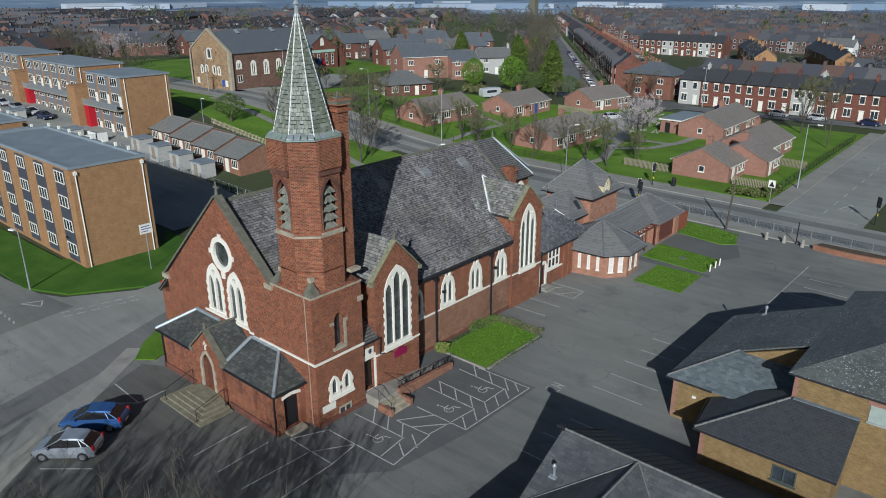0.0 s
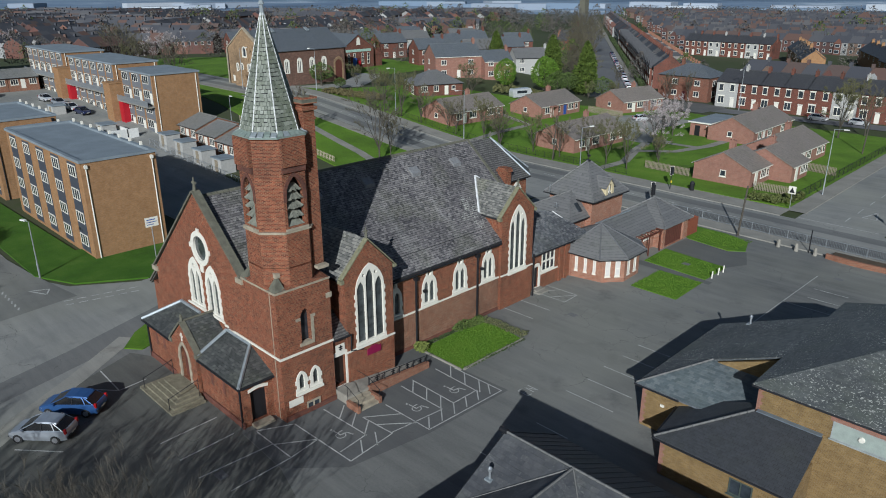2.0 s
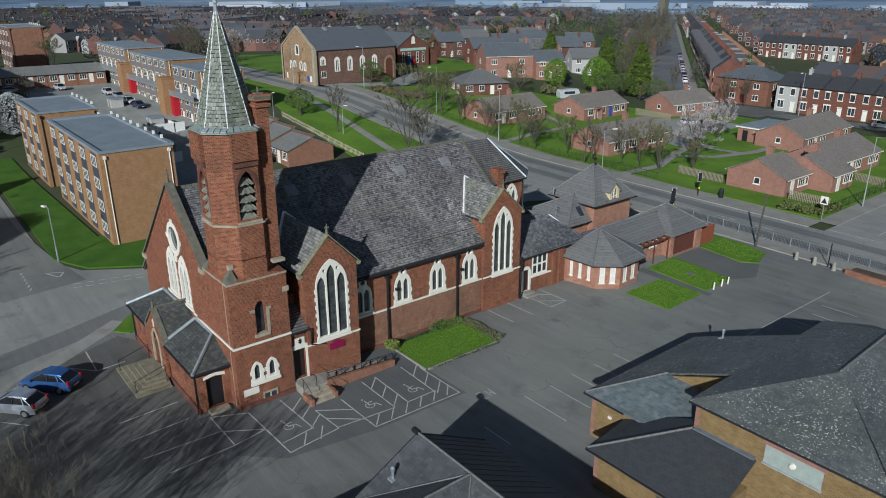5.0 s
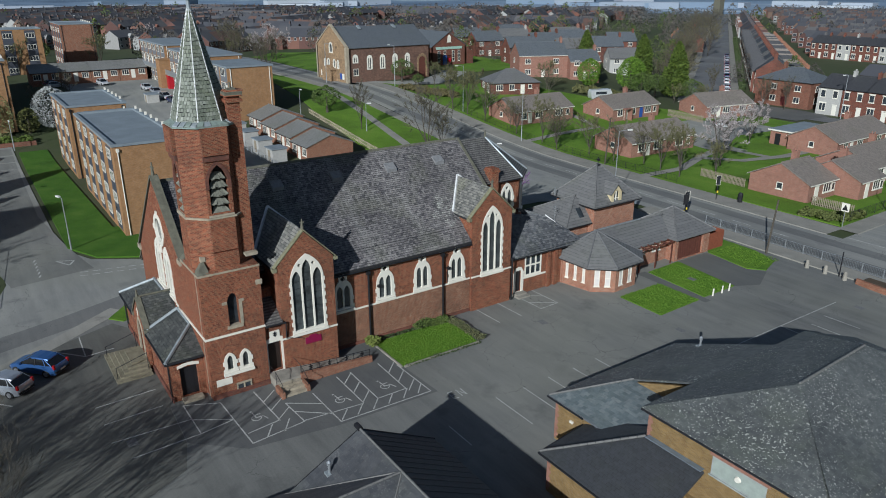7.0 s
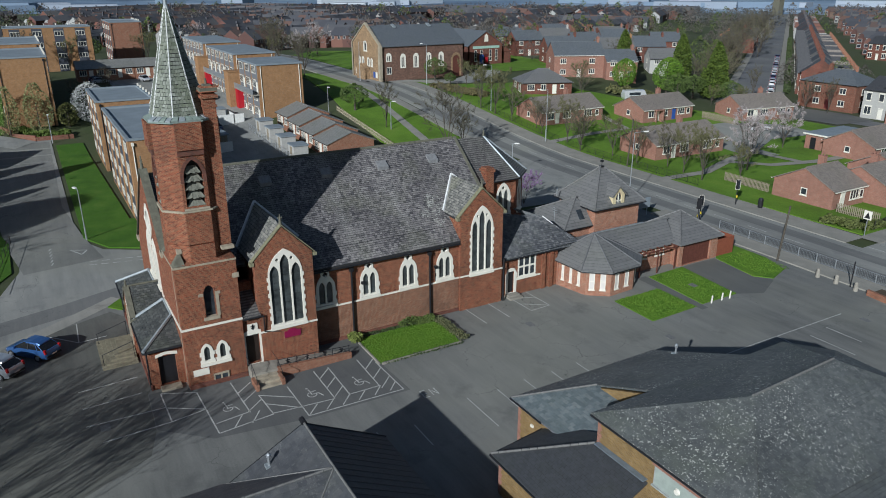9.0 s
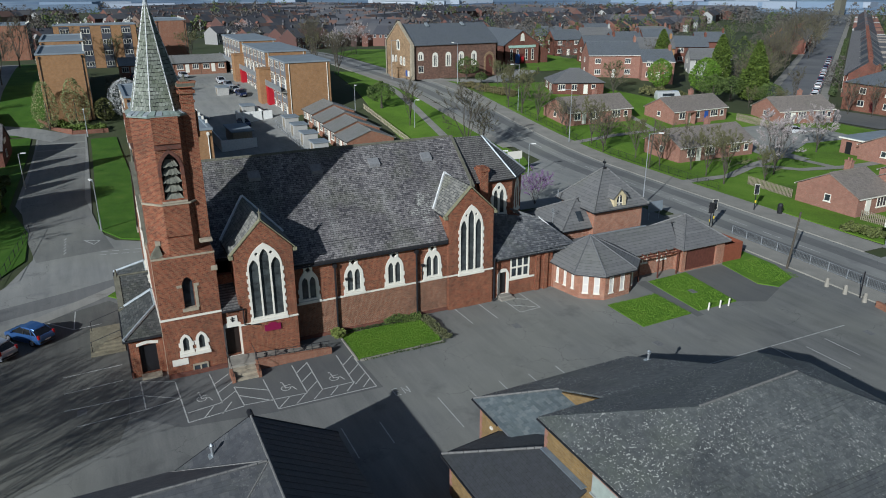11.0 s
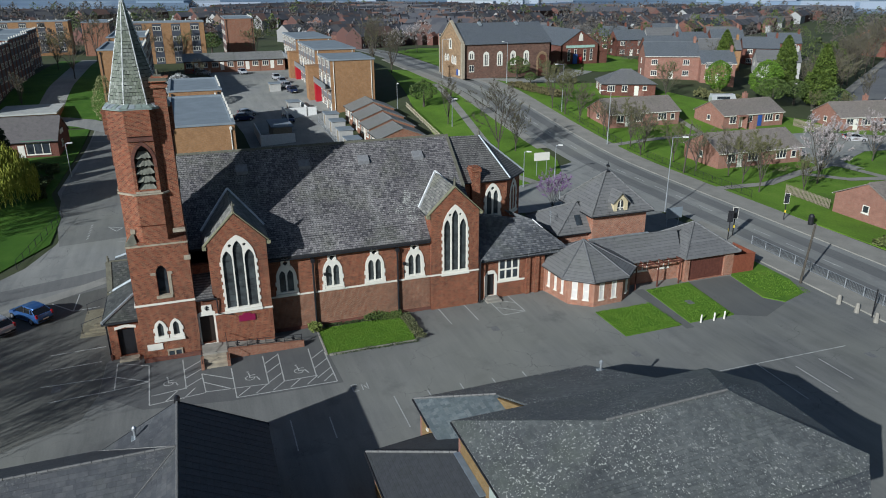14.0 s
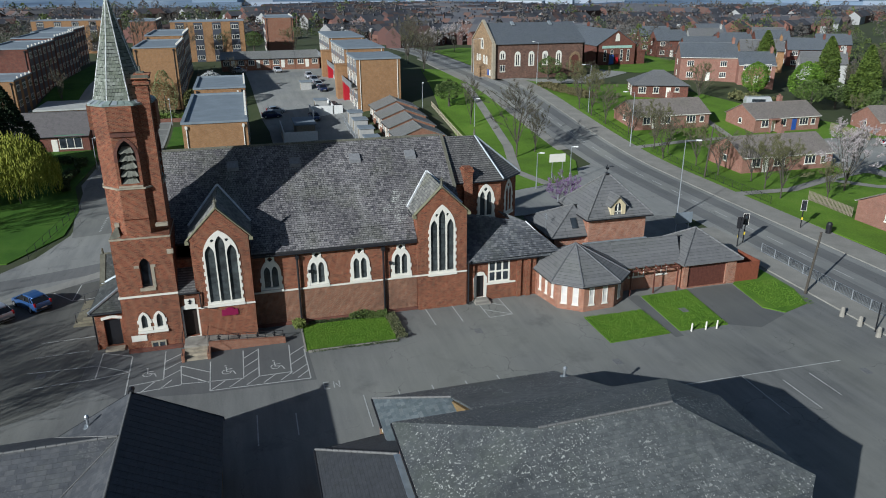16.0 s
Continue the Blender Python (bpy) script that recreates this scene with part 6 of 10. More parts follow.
pieces("roof", slabs([[(-16.05, 41.0, 3.1), (-12.9, 45.1, 4.36), (-8.5, 45.1, 4.36), (-8.5, 41.0, 3.1)]]), WINGSLATE, hall, "blue-grey slate wing roof")
laid(hall, [[(-16.05, 41.0, 3.1), (-12.9, 45.1, 4.36), (-8.5, 45.1, 4.36), (-8.5, 41.0, 3.1)]], WINGLAID, 0.34, 0.24, 15, thick=0.016, gap=0.016, label="blue-grey wing slates")
part("wall", B().panel((0, 45.0, 0), UX, UZ, [(-12.9, 4.2), (-8.5, 4.2), (-8.5, 6.05)], [], (0, -1, 0), 0.2), BUFF, hall)
pieces("wall", poly_walls([(-12.2, 37.5), (-5.0, 37.5), (-5.0, 41.1), (-12.2, 41.1)], 0, 2.6, 0.3, {0: [rect(4.2, 5.5, 1.0, 2.0)]}), BUFF, hall)
pieces("roof", slabs([[(-12.5, 37.15, 2.6), (-4.7, 37.15, 2.6), (-4.8, 41.1, 4.4), (-8.4, 41.1, 4.4)], [(-12.5, 37.15, 2.6), (-8.4, 41.1, 4.4), (-8.5, 42.2, 4.4), (-13.2, 42.2, 2.5)]]), ENTRYTILE, hall, "dark tiled lean-to entrance roof")
RT = plain("pale_ridge_tile", (0.15, 0.147, 0.138), 0.85, vary=0.3, scale=5)
hb = []
for a, b, n in (((-16.0, 41.0, 3.15), (-12.9, 45.1, 4.42), 14), ((-12.5, 37.15, 2.66), (-8.45, 41.05, 4.46), 13), ((-3.65, 46.5, HR + 0.05), (-3.9, 53.4, HR + 0.05), 16)):
    a, b = Vector(a), Vector(b)
    for i in range(n):
        hb.append(B().tube(a.lerp(b, i / n), a.lerp(b, (i + 0.94) / n), 0.075, 0.065, 6))
pieces("ridge_tile", hb, RT, hall, "pale weathered ridge tile")
part("flashing", B().solid([(-8.3, 40.75, 4.55), (-4.8, 40.75, 4.55), (-4.8, 41.08, 4.55), (-8.3, 41.08, 4.55)], (0, 0, 0.04)), plain("blue_grey_flashing", (0.22, 0.27, 0.32), 0.4, metal=0.4), hall)
casement(hall, (HX0, HY0, 0), UX, (0, -1, 0), 4.0, 6.9, 4.55, 5.6, 1, 1, frame_mat=plain("aged_frame", (0.3, 0.32, 0.3), 0.7), label="boarded hall window behind a pale grille")
part("window_board", B().box(-4.4, -1.6, HY0 - 0.015, HY0 + 0.005, 4.62, 5.54), plain("pale_green_board", (0.3, 0.34, 0.3), 0.7, vary=0.15), hall)
part("window_lintel", B().box(-4.6, -1.4, HY0 - 0.04, HY0, 5.6, 5.85), PINK, hall)
part("bulkhead_lamp", B().tube((-3.0, HY0 - 0.02, 5.1), (-3.0, HY0 - 0.12, 5.1), 0.17, 0.13, 12), WHITE, hall, "round white bulkhead lamp")
casement(hall, (-12.2, 37.5, 0), UX, (0, -1, 0), 4.2, 5.5, 1.0, 2.0, 2, 1, frame_mat=plain("dark_green_frame", (0.06, 0.075, 0.065), 0.6), label="barred window with a dark green frame")
part("wall_lamp", B().box(-14.3, -14.05, 41.2, 41.31, 1.95, 2.1), WHITE, hall, "small white wall lamp")
qn = []
for (x, y) in ((HX0, HY0), (-15.65, 41.3), (-12.2, 37.5)):
    z = 0.15
    top = 6.1 if x == HX0 else (2.9 if x < -15 else 2.5)
    i = 0
    while z < top:
        s = 0.3 if i % 2 else 0.2
        qn.append(B().box(x - 0.015, x + s, y - 0.015, y + 0.02, z, z + 0.21))
        qn.append(B().box(x - 0.015, x + 0.02, y - 0.01, y + (0.5 - s), z, z + 0.21))
        z += 0.225
        i += 1
pieces("quoin", qn, PINK, hall, "red brick quoin")
pieces("gutter", tubes([((-16.1, 41.0, 3.0), (-16.1, 53.0, 3.0)), ((-16.1, 40.95, 3.0), (-13.0, 40.95, 3.0)), ((HX0 - ov, HY0 - ov - 0.03, 6.08), (HX1 + ov, HY0 - ov - 0.03, 6.08)), ((-12.55, 37.1, 2.5), (-4.7, 37.1, 2.5)), ((-12.55, 37.1, 2.5), (-13.2, 41.2, 2.4))], 0.06), BLACK, hall)
def cowl(x, y, z, name="roof_vent"):
    v = thing(name, (x, y, z), "grey metal roof vent with a small cowl", "vent", "roof vents")
    part("pipe", B().tube((x, y, z - 0.3), (x, y, z + 0.55), 0.075, 0.07), METAL, v)
    part("cowl", B().tube((x, y, z + 0.5), (x, y, z + 0.6), 0.12, 0.12).tube((x, y, z + 0.64), (x, y, z + 0.74), 0.13, 0.04), METAL, v)
    part("flange", B().box(x - 0.2, x + 0.2, y - 0.2, y + 0.2, z - 0.1, z + 0.05), LEAD, v)


cowl(-13.6, 53.4 - 0.9, zs_(-13.6) + 0.02)

lodge = thing("church_lodge", (-10, 24, 0), "buff brick hall annexe with crossing slate gables", "hall")
LZ = 5.85
pieces("wall", poly_walls([(-15.3, 23.2), (6, 23.2), (6, 31.9), (-15.3, 31.9)], 0, 3.4, 0.3), BUFF, lodge)
part("wall", B().panel((-15.3, 0, 0), UY, UZ, [(23.4, 3.35), (31.9, 3.35), (27.7, LZ - 0.2)], [], (-1, 0, 0), 0.3), BUFF, lodge)
pieces("wall", poly_walls([(-15.8, 0), (-7.6, 0), (-7.6, 23.2), (-15.8, 23.2)], 0, 3.5, 0.3), BUFF, lodge)
# The slope turned from the sun has a darker tile, shade included in colour.
pieces("roof", slabs([[(-15.9, 27.7, LZ), (8, 27.7, LZ), (8, 32.3, 3.4), (-15.9, 32.3, 3.4)]]), DARKTILE, lodge, "interlocking tiled roof slope, darker tile for its shaded side")
pieces("roof", slabs([[(-15.9, 27.7, LZ), (-11.7, 27.7, LZ), (-15.9, 23.6, 3.66), (-15.9, 23.4, 3.55)],
                      [(-11.7, 27.7, LZ), (8, 27.7, LZ), (8, 23.4, 3.55), (-7.4, 23.4, 3.55)]]), LODGESLATE, lodge, "grey slate roof slope")
pieces("roof", slabs([[(-11.7, 27.7, LZ), (-11.7, 0, LZ), (-16.2, 0, 3.55), (-16.2, 23.3, 3.55)], [(-11.7, 27.7, LZ), (-7.3, 23.3, 3.55), (-7.3, 0, 3.55), (-11.7, 0, LZ)]]), LODGESLATE, lodge, "grey slate roof slope")
laid(lodge, [[(-15.9, 27.7, LZ), (-11.7, 27.7, LZ), (-15.9, 23.6, 3.66)], [(-11.7, 27.7, LZ), (8, 27.7, LZ), (8, 23.4, 3.55), (-7.4, 23.4, 3.55)], [(-11.7, 27.7, LZ), (-11.7, 0, LZ), (-16.2, 0, 3.55), (-16.2, 23.3, 3.55)], [(-11.7, 27.7, LZ), (-7.3, 23.3, 3.55), (-7.3, 0, 3.55), (-11.7, 0, LZ)]], LODGELAID, 0.42, 0.27, 17, thick=0.014, gap=0.013, ragged=0.006, label="grey lodge slates")
rt = []
for a, b, n in (((-15.9, 27.7, LZ + 0.05), (8, 27.7, LZ + 0.05), 52), ((-11.7, 27.6, LZ + 0.05), (-11.7, 0, LZ + 0.05), 60)):
    a, b = Vector(a), Vector(b)
    for i in range(n):
        rt.append(B().tube(a.lerp(b, i / n), a.lerp(b, (i + 0.95) / n), 0.065, 0.055, 6))
pieces("ridge_tile", rt, RT, lodge, "pale weathered ridge tile")
rr = B()
m = 46
for i in range(m):
    x = -15.85 + i * 0.52
    rr.tube((x, 27.85, LZ - 0.06), (x, 32.25, 3.47), 0.014, n=4)
tagged(part("tile_rib", rr, DARKTILE, lodge, "tile ribs down the slope, in its darkened tile"), kind="stuff")
part("bargeboard", B().solid([(-15.95, 27.7, LZ + 0.03), (-15.95, 32.35, 3.43), (-15.95, 32.35, 3.2), (-15.95, 27.7, LZ - 0.2)], (0.05, 0, 0)).solid([(-15.95, 27.7, LZ + 0.03), (-15.95, 23.4, 3.58), (-15.95, 23.4, 3.35), (-15.95, 27.7, LZ - 0.2)], (0.05, 0, 0)), BLACK, lodge)
part("ridge_end", B().tube((-16.25, 27.7, LZ + 0.06), (-15.8, 27.7, LZ + 0.06), 0.16, 0.16, 8), BLACK, lodge)
part("valley", B().tube((-11.7, 27.7, LZ + 0.03), (-15.95, 23.5, 3.66), 0.06, n=5).tube((-11.7, 27.7, LZ + 0.03), (-7.4, 23.4, 3.6), 0.045, n=5), RT, lodge, "pale lead valley")
cowl(-15.0, 25.5, 4.65)

# ---- kit for the houses round about ----
SHARED = {}


def shared(key, make):
    if key not in SHARED:
        SHARED[key] = make()
    return SHARED[key]


def link_mesh(name, me, parent, m, label=""):
    ob = new(name, me)
    ob.parent = parent
    ob.matrix_basis = m
    PLACE[ob.name] = PLACE[parent.name] @ m
    return tagged(ob, label)


def facing(o, u):
    """A pose at o whose x runs along u and whose -y points out of the wall."""
    u = Vector(u).normalized()
    n = Vector((u.y, -u.x, 0))
    m = Matrix((u, -n, Vector((0, 0, 1)))).transposed().to_4x4()
    m.translation = o
    return m


def mesh_of(b, name, material):
    me = b.mesh(name)
    me.materials.append(material)
    return me


def pane_window(parent, o, u, w, h, cols=2, rows=1, mat=None, name="window", sill=True):
    """A framed window on a wall, from its lower left corner o (in the parent's own space)."""
    mat = mat or WHITE
    key = (round(w, 2), round(h, 2), cols, rows, mat.name)

    def make():
        f = 0.09
        holes = []
        cw, ch = (w - f) / cols, (h - f) / rows
        for i in range(cols):
            for j in range(rows):
                holes.append(rect(f + i * cw, (i + 1) * cw, f + j * ch, (j + 1) * ch))
        b = B().panel((0, -0.06, 0), (1, 0, 0), (0, 0, 1), rect(0, w, 0, h), holes, (0, -1, 0), 0.06)
        if sill:
            b.box(-0.08, w + 0.08, -0.12, -0.001, -0.1, -0.001)
        p = B().box(0.03, w - 0.03, -0.035, -0.004, 0.03, h - 0.03)
        return mesh_of(b, "window", mat), mesh_of(p, "pane", GLASS)
    fm, pm = shared(key, make)
    win = link_mesh(name, fm, parent, facing(o, u))
    link_mesh("pane", pm, win, Matrix())
    return win


def door(parent, o, u, mat, w=0.95, h=2.05, label=""):
    me = shared(("door", mat.name, w, h), lambda: mesh_of(B().box(0, w, -0.06, -0.003, 0, h).box(0.12, w - 0.12, -0.08, -0.06, 1.2, h - 0.2), "door", mat))
    return link_mesh("door", me, parent, facing(o, u), label)


def house(name, at, turn, L, W, eave, ridge, wall, roofmat, label, category="house", group="", windows=(), doors=(), chimneys=(), over=0.3, hip=False):
    """A gabled house: long side along its own x, front towards -y; windows: (side, along, z, w, h, cols), sides f b l r."""
    ob = thing(name, at, label, category, group, turn=turn)
    l, w = L / 2, W / 2
    pl = dict(local=True)
    base = -1.2
    part("wall", B().box(-l, l, -w, -w + 0.25, base, eave), wall, ob, **pl)
    part("wall", B().box(-l, l, w - 0.25, w, base, eave), wall, ob, **pl)
    for s in (-1, 1):
        x = s * l
        if hip:
            part("wall", B().box(min(x, x - s * 0.25), max(x, x - s * 0.25), -w + 0.25, w - 0.25, base, eave), wall, ob, **pl)
        else:
            part("wall", B().solid([(x, -w + 0.25, base), (x, w - 0.25, base), (x, w - 0.25, eave), (x, 0, ridge - 0.15), (x, -w + 0.25, eave)], (-s * 0.25, 0, 0)), wall, ob, **pl)
    k = (ridge - eave) / w
    ze, we = eave - k * over + 0.1, w + over
    if hip:
        r = max(0.05, l - w)
        pln = [[(-l - over, -we, ze), (l + over, -we, ze), (r, 0, ridge), (-r, 0, ridge)], [(l + over, -we, ze), (l + over, we, ze), (r, 0, ridge)],
               [(l + over, we, ze), (-l - over, we, ze), (-r, 0, ridge), (r, 0, ridge)], [(-l - over, we, ze), (-l - over, -we, ze), (-r, 0, ridge)]]
    else:
        pln = [[(-l - over * 0.5, s * we, ze), (l + over * 0.5, s * we, ze), (l + over * 0.5, 0, ridge), (-l - over * 0.5, 0, ridge)] for s in (-1, 1)]
    for p in pln:
        part("roof", B().slab(p, 0.12), roofmat, ob, **pl)
    part("ridge_tile", B().tube((-(r if hip else l), 0, ridge + 0.02), ((r if hip else l), 0, ridge + 0.02), 0.1, n=5), roofmat, ob, **pl)
    for s in (-1, 1):
        part("gutter", B().box(-l - over * 0.5, l + over * 0.5, s * we - 0.06, s * we + 0.06, ze - 0.14, ze - 0.02), BLACK if wall is not PINK else WHITE, ob, **pl)
    for side, a, z, ww, hh, cols in windows:
        o, u = {"f": ((a, -w, z), (1, 0, 0)), "b": ((-a, w, z), (-1, 0, 0)), "r": ((l, a, z), (0, 1, 0)), "l": ((-l, -a, z), (0, -1, 0))}[side]
        pane_window(ob, o, u, ww, hh, cols)
    for side, a, mat in doors:
        o, u = {"f": ((a, -w, 0.05), (1, 0, 0)), "b": ((-a, w, 0.05), (-1, 0, 0)), "r": ((l, a, 0.05), (0, 1, 0)), "l": ((-l, -a, 0.05), (0, -1, 0))}[side]
        door(ob, o, u, mat)
    for cx, cy in chimneys:
        zt = ridge + 0.9
        part("chimney", B().box(cx - 0.3, cx + 0.3, cy - 0.45, cy + 0.45, eave, zt).box(cx - 0.36, cx + 0.36, cy - 0.51, cy + 0.51, zt, zt + 0.12).tube((cx, cy - 0.2, zt + 0.1), (cx, cy - 0.2, zt + 0.45), 0.1, n=6).tube((cx, cy + 0.2, zt + 0.1), (cx, cy + 0.2, zt + 0.45), 0.1, n=6), wall, ob, **pl)
    return ob


REDPAINT = plain("red_paint", (0.38, 0.01, 0.02), 0.5, vary=0.12)
BLUEPAINT = plain("blue_paint", (0.03, 0.08, 0.3), 0.5, vary=0.15)
MPANEL = plain("mid_grey_panel", (0.15, 0.155, 0.165), 0.6, vary=0.2)
PANEL = plain("dark_grey_panel", (0.055, 0.06, 0.075), 0.6, vary=0.15)
RENDER = plain("white_render", (0.68, 0.67, 0.62), 0.85, vary=0.12)
PEBBLE = plain("pale_pebbledash", (0.38, 0.37, 0.34), 0.9, vary=0.15)
MAROON = plain("dark_door_paint", (0.1, 0.02, 0.02), 0.5)


# ---- brick flats ----
def flats(at, turn, L, W, H, label, bays, group="brick flats", base=-2.0, storeys=4, wall=TAN, ends=True, front_panels=True):
    ob = thing("apartment_block", at, label, "flats", group, turn=turn)
    l, w = L / 2, W / 2
    pl = dict(local=True)
    for q in (B().box(-l, l, -w, -w + 0.3, base, H), B().box(-l, l, w - 0.3, w, base, H), B().box(-l, -l + 0.3, -w + 0.3, w - 0.3, base, H), B().box(l - 0.3, l, -w + 0.3, w - 0.3, base, H)):
        part("wall", q, wall, ob, **pl)
    part("roof", B().box(-l + 0.3, l - 0.3, -w + 0.3, w - 0.3, H - 0.15, H + 0.02), FELT, ob, "flat grey felt roof", **pl)
    for q in (B().box(-l - 0.12, l + 0.12, -w - 0.12, -w + 0.32, H, H + 0.28), B().box(-l - 0.12, l + 0.12, w - 0.32, w + 0.12, H, H + 0.28),
              B().box(-l - 0.12, -l + 0.32, -w + 0.32, w - 0.32, H, H + 0.28), B().box(l - 0.32, l + 0.12, -w + 0.32, w - 0.32, H, H + 0.28)):
        part("fascia", q, FELT, ob, **pl)
    for i in range(int(L / 3)):
        part("roof_upstand", B().box(-l + 1 + i * 3, -l + 1.25 + i * 3, w - 0.2, w + 0.05, H + 0.28, H + 0.7), WHITE, ob, **pl)
    step = L / bays
    st = (H - 0.2) / storeys
    for side in (-1, 1):
        if side == 1 and not front_panels:
            continue
        for i in range(bays):
            x = -l + step * (i + 0.5)
            u = (1, 0, 0) if side < 0 else (-1, 0, 0)
            y = side * w
            yy = (y - 0.035, y + 0.005) if side < 0 else (y - 0.005, y + 0.035)
            part("infill_panel", B().box(x - 1.25, x + 1.25, yy[0], yy[1], 0.3, H - 0.25), PANEL, ob, "dark grey infill panel", **pl)
            for s in range(storeys):
                pane_window(ob, (x - 1.05 * (1 if side < 0 else -1), y + side * 0.035, 1.0 + s * st), u, 2.1, 1.25, 3, sill=False)
    for s in (-1, 1):
        for yy in (-w + 0.5, w - 0.5):
            part("downpipe", B().tube((s * (l + 0.08), yy, base), (s * (l + 0.08), yy, H - 0.2), 0.07, n=6).box(s * (l + 0.02) - 0.12, s * (l + 0.02) + 0.2, yy - 0.16, yy + 0.16, H - 0.6, H - 0.25), WHITE if at[0] > -100 else BLACK, ob, **pl)
    return ob


flats((-85.3, 31.2, 0.05), 0, 25.5, 7.9, 10.4, "four-storey tan brick flats with dark panels and a flat roof", 5)
flats((-113.0, 31.2, 0.1), 0, 16.5, 8.2, 10.4, "four-storey tan brick flats with dark panels and a flat roof", 3)
flats((-99.6, 31.2, 0.05), 0, 3.2, 6.0, 10.0, "narrow brick stair block between two flats", 1)


def maisonettes(x1, x0, y0, z, H, n, tower):
    ob = thing("maisonette_block", ((x0 + x1) / 2, y0 + 4.4, z), "brick maisonettes with white windows, a long balcony and flat roof", "flats", "maisonettes")
    W = 8.8
    for q in (B().box(x1, x0, y0 + W - 0.3, y0 + W, z - 2, z + H), B().box(x1, x1 + 0.3, y0, y0 + W - 0.3, z - 2, z + H), B().box(x0 - 0.3, x0, y0, y0 + W - 0.3, z - 2, z + H), B().box(x1 + 0.3, x0 - 0.3, y0, y0 + 0.3, z - 2, z + H)):
        part("wall", q, TAN, ob)
    part("roof", B().box(x1 - 0.2, x0 + 0.2, y0 - 0.2, y0 + W + 0.2, z + H, z + H + 0.3), FELT, ob, "flat felt roof with a dark edge")
    part("balcony", B().box(x1, x0, y0 - 1.3, y0, z + 4.9, z + 5.1), CONCRETE, ob, "long concrete balcony")
    part("balcony_front", B().box(x1, x0, y0 - 1.3, y0 - 1.22, z + 5.1, z + 6.1), METAL, ob, "grey panelled balcony front")
    step = (x0 - x1) / n
    o = ob.matrix_basis.translation
    for i in range(n):
        xa = x1 + step * i
        for k in range(4):
            zz = z + 0.1 + k * 2.6
            part("infill_panel", B().box(xa + 0.35, xa + step - 0.35, y0 - 0.04, y0 + 0.005, zz, zz + 2.5), MPANEL, ob)
            pane_window(ob, Vector((xa + 0.6, y0 - 0.04, zz + 1.0)) - o, (1, 0, 0), step * 0.56, 1.45, 3, sill=False)
            if k in (0, 2):
                door(ob, Vector((xa + step - 1.35, y0 - 0.04, zz)) - o, (1, 0, 0), WHITE)
    part("stair_screen", B().box(x1 + 0.3, x1 + 2.0, y0 - 1.25, y0 - 0.05, z, z + 4.9), REDPAINT, ob, "bright red stairwell screen")
    if tower:
        part("stair_tower", B().box(x1 - 3.2, x1, y0 - 2.4, y0 + 4, z - 2, z + H - 2.4).box(x1 - 3.3, x1 + 0.1, y0 - 2.5, y0 + 4.1, z + H - 2.4, z + H - 2.2), TAN, ob, "brick stair tower")
    for yy in (y0 + 0.6, y0 + W - 0.6):
        part("downpipe", B().tube((x0 + 0.08, yy, z - 1), (x0 + 0.08, yy, z + H - 0.1), 0.08, n=6), WHITE, ob, "pale downpipe")


maisonettes(-136.0, -122.6, 57.0, 2.2, 10.5, 3, True)
maisonettes(-163.5, -139.5, 57.0, 2.9, 10.5, 6, True)
maisonettes(-191.0, -167.0, 57.0, 3.4, 10.5, 6, False)
# blocks behind
flats((-148.6, 18.4, 4.3), 0, 22, 8.2, 10.5, "tan brick flats with a stepped flat roof", 5)
flats((-171.6, 18.4, 5.2), 0, 22, 8.2, 10.5, "tan brick flats with a stepped flat roof", 5)
flats((-216.5, 26.2, 4.4), 90, 21, 9.0, 12.0, "tall brick flats with rows of white windows", 4)
flats((-241.0, 48.2, 4.2), 0, 20, 9.0, 12.2, "red brick flats with a plain end wall", 4, wall=ORANGE)
flats((-283, 1.4, 3.4), 0, 22, 9.0, 10.8, "red brick flats with a plain end wall", 4, wall=ORANGE)
flats((-141.6, -12.0, 0.6), 0, 13.4, 9.0, 8.9, "low near block of the shaded brick flats", 3, wall=TAN, storeys=3)
# Dark red brick in place of tan on these three puts shade into the walls.
flats((-160.5, -12.0, 3.1), 0, 24, 9.0, 11.3, "long brick flats with many windows, darker brick for shade", 6, wall=DARKRED)
flats((-185, -12.0, 3.7), 0, 24, 9.0, 11.3, "long brick flats with many windows, darker brick for shade", 6, wall=DARKRED)
flats((-211, -14.0, 3.6), 0, 24, 9.0, 11.3, "long brick flats with many windows, darker brick for shade", 6, wall=DARKRED)
flats((-290, -24.0, 3.0), 90, 30, 9.0, 11.3, "brick flats closing the view between the blocks", 5, wall=TAN)

# bungalow row by the flats, stepping down the slope
pos = [(-94.4, 0.75), (-100.9, 1.25), (-107.4, 1.75), (-113.9, 2.25)]
first = house("terraced_bungalow", (-94.4, 62.4, 0.75), 0, 6.4, 8.0, 2.5, 4.1, ORANGE, slates("pale_grey_tile", (0.21, 0.205, 0.185), (0.15, 0.147, 0.135), (0.07, 0.07, 0.07), w=0.33, h=0.3), "small terraced bungalow with a grey tiled roof", "bungalow", "bungalows by the flats",
              windows=[("f", -2.7, 0.9, 1.6, 1.25, 3), ("f", 1.2, 0.9, 1.5, 1.25, 3), ("b", -1.5, 0.9, 1.5, 1.2, 2)], doors=[("f", -0.6, WHITE)])
for x, z in pos[1:]:
    copy_thing(first, pose(x, 62.4, z))
shed = thing("garden_store", (-95.5, 54.9, 0.75), "cream rendered garden store with a flat roof", "shed", "garden stores")
part("wall", B().box(-1.4, 1.4, -1.2, 1.2, -1, 2.1), PEBBLE, shed, local=True)
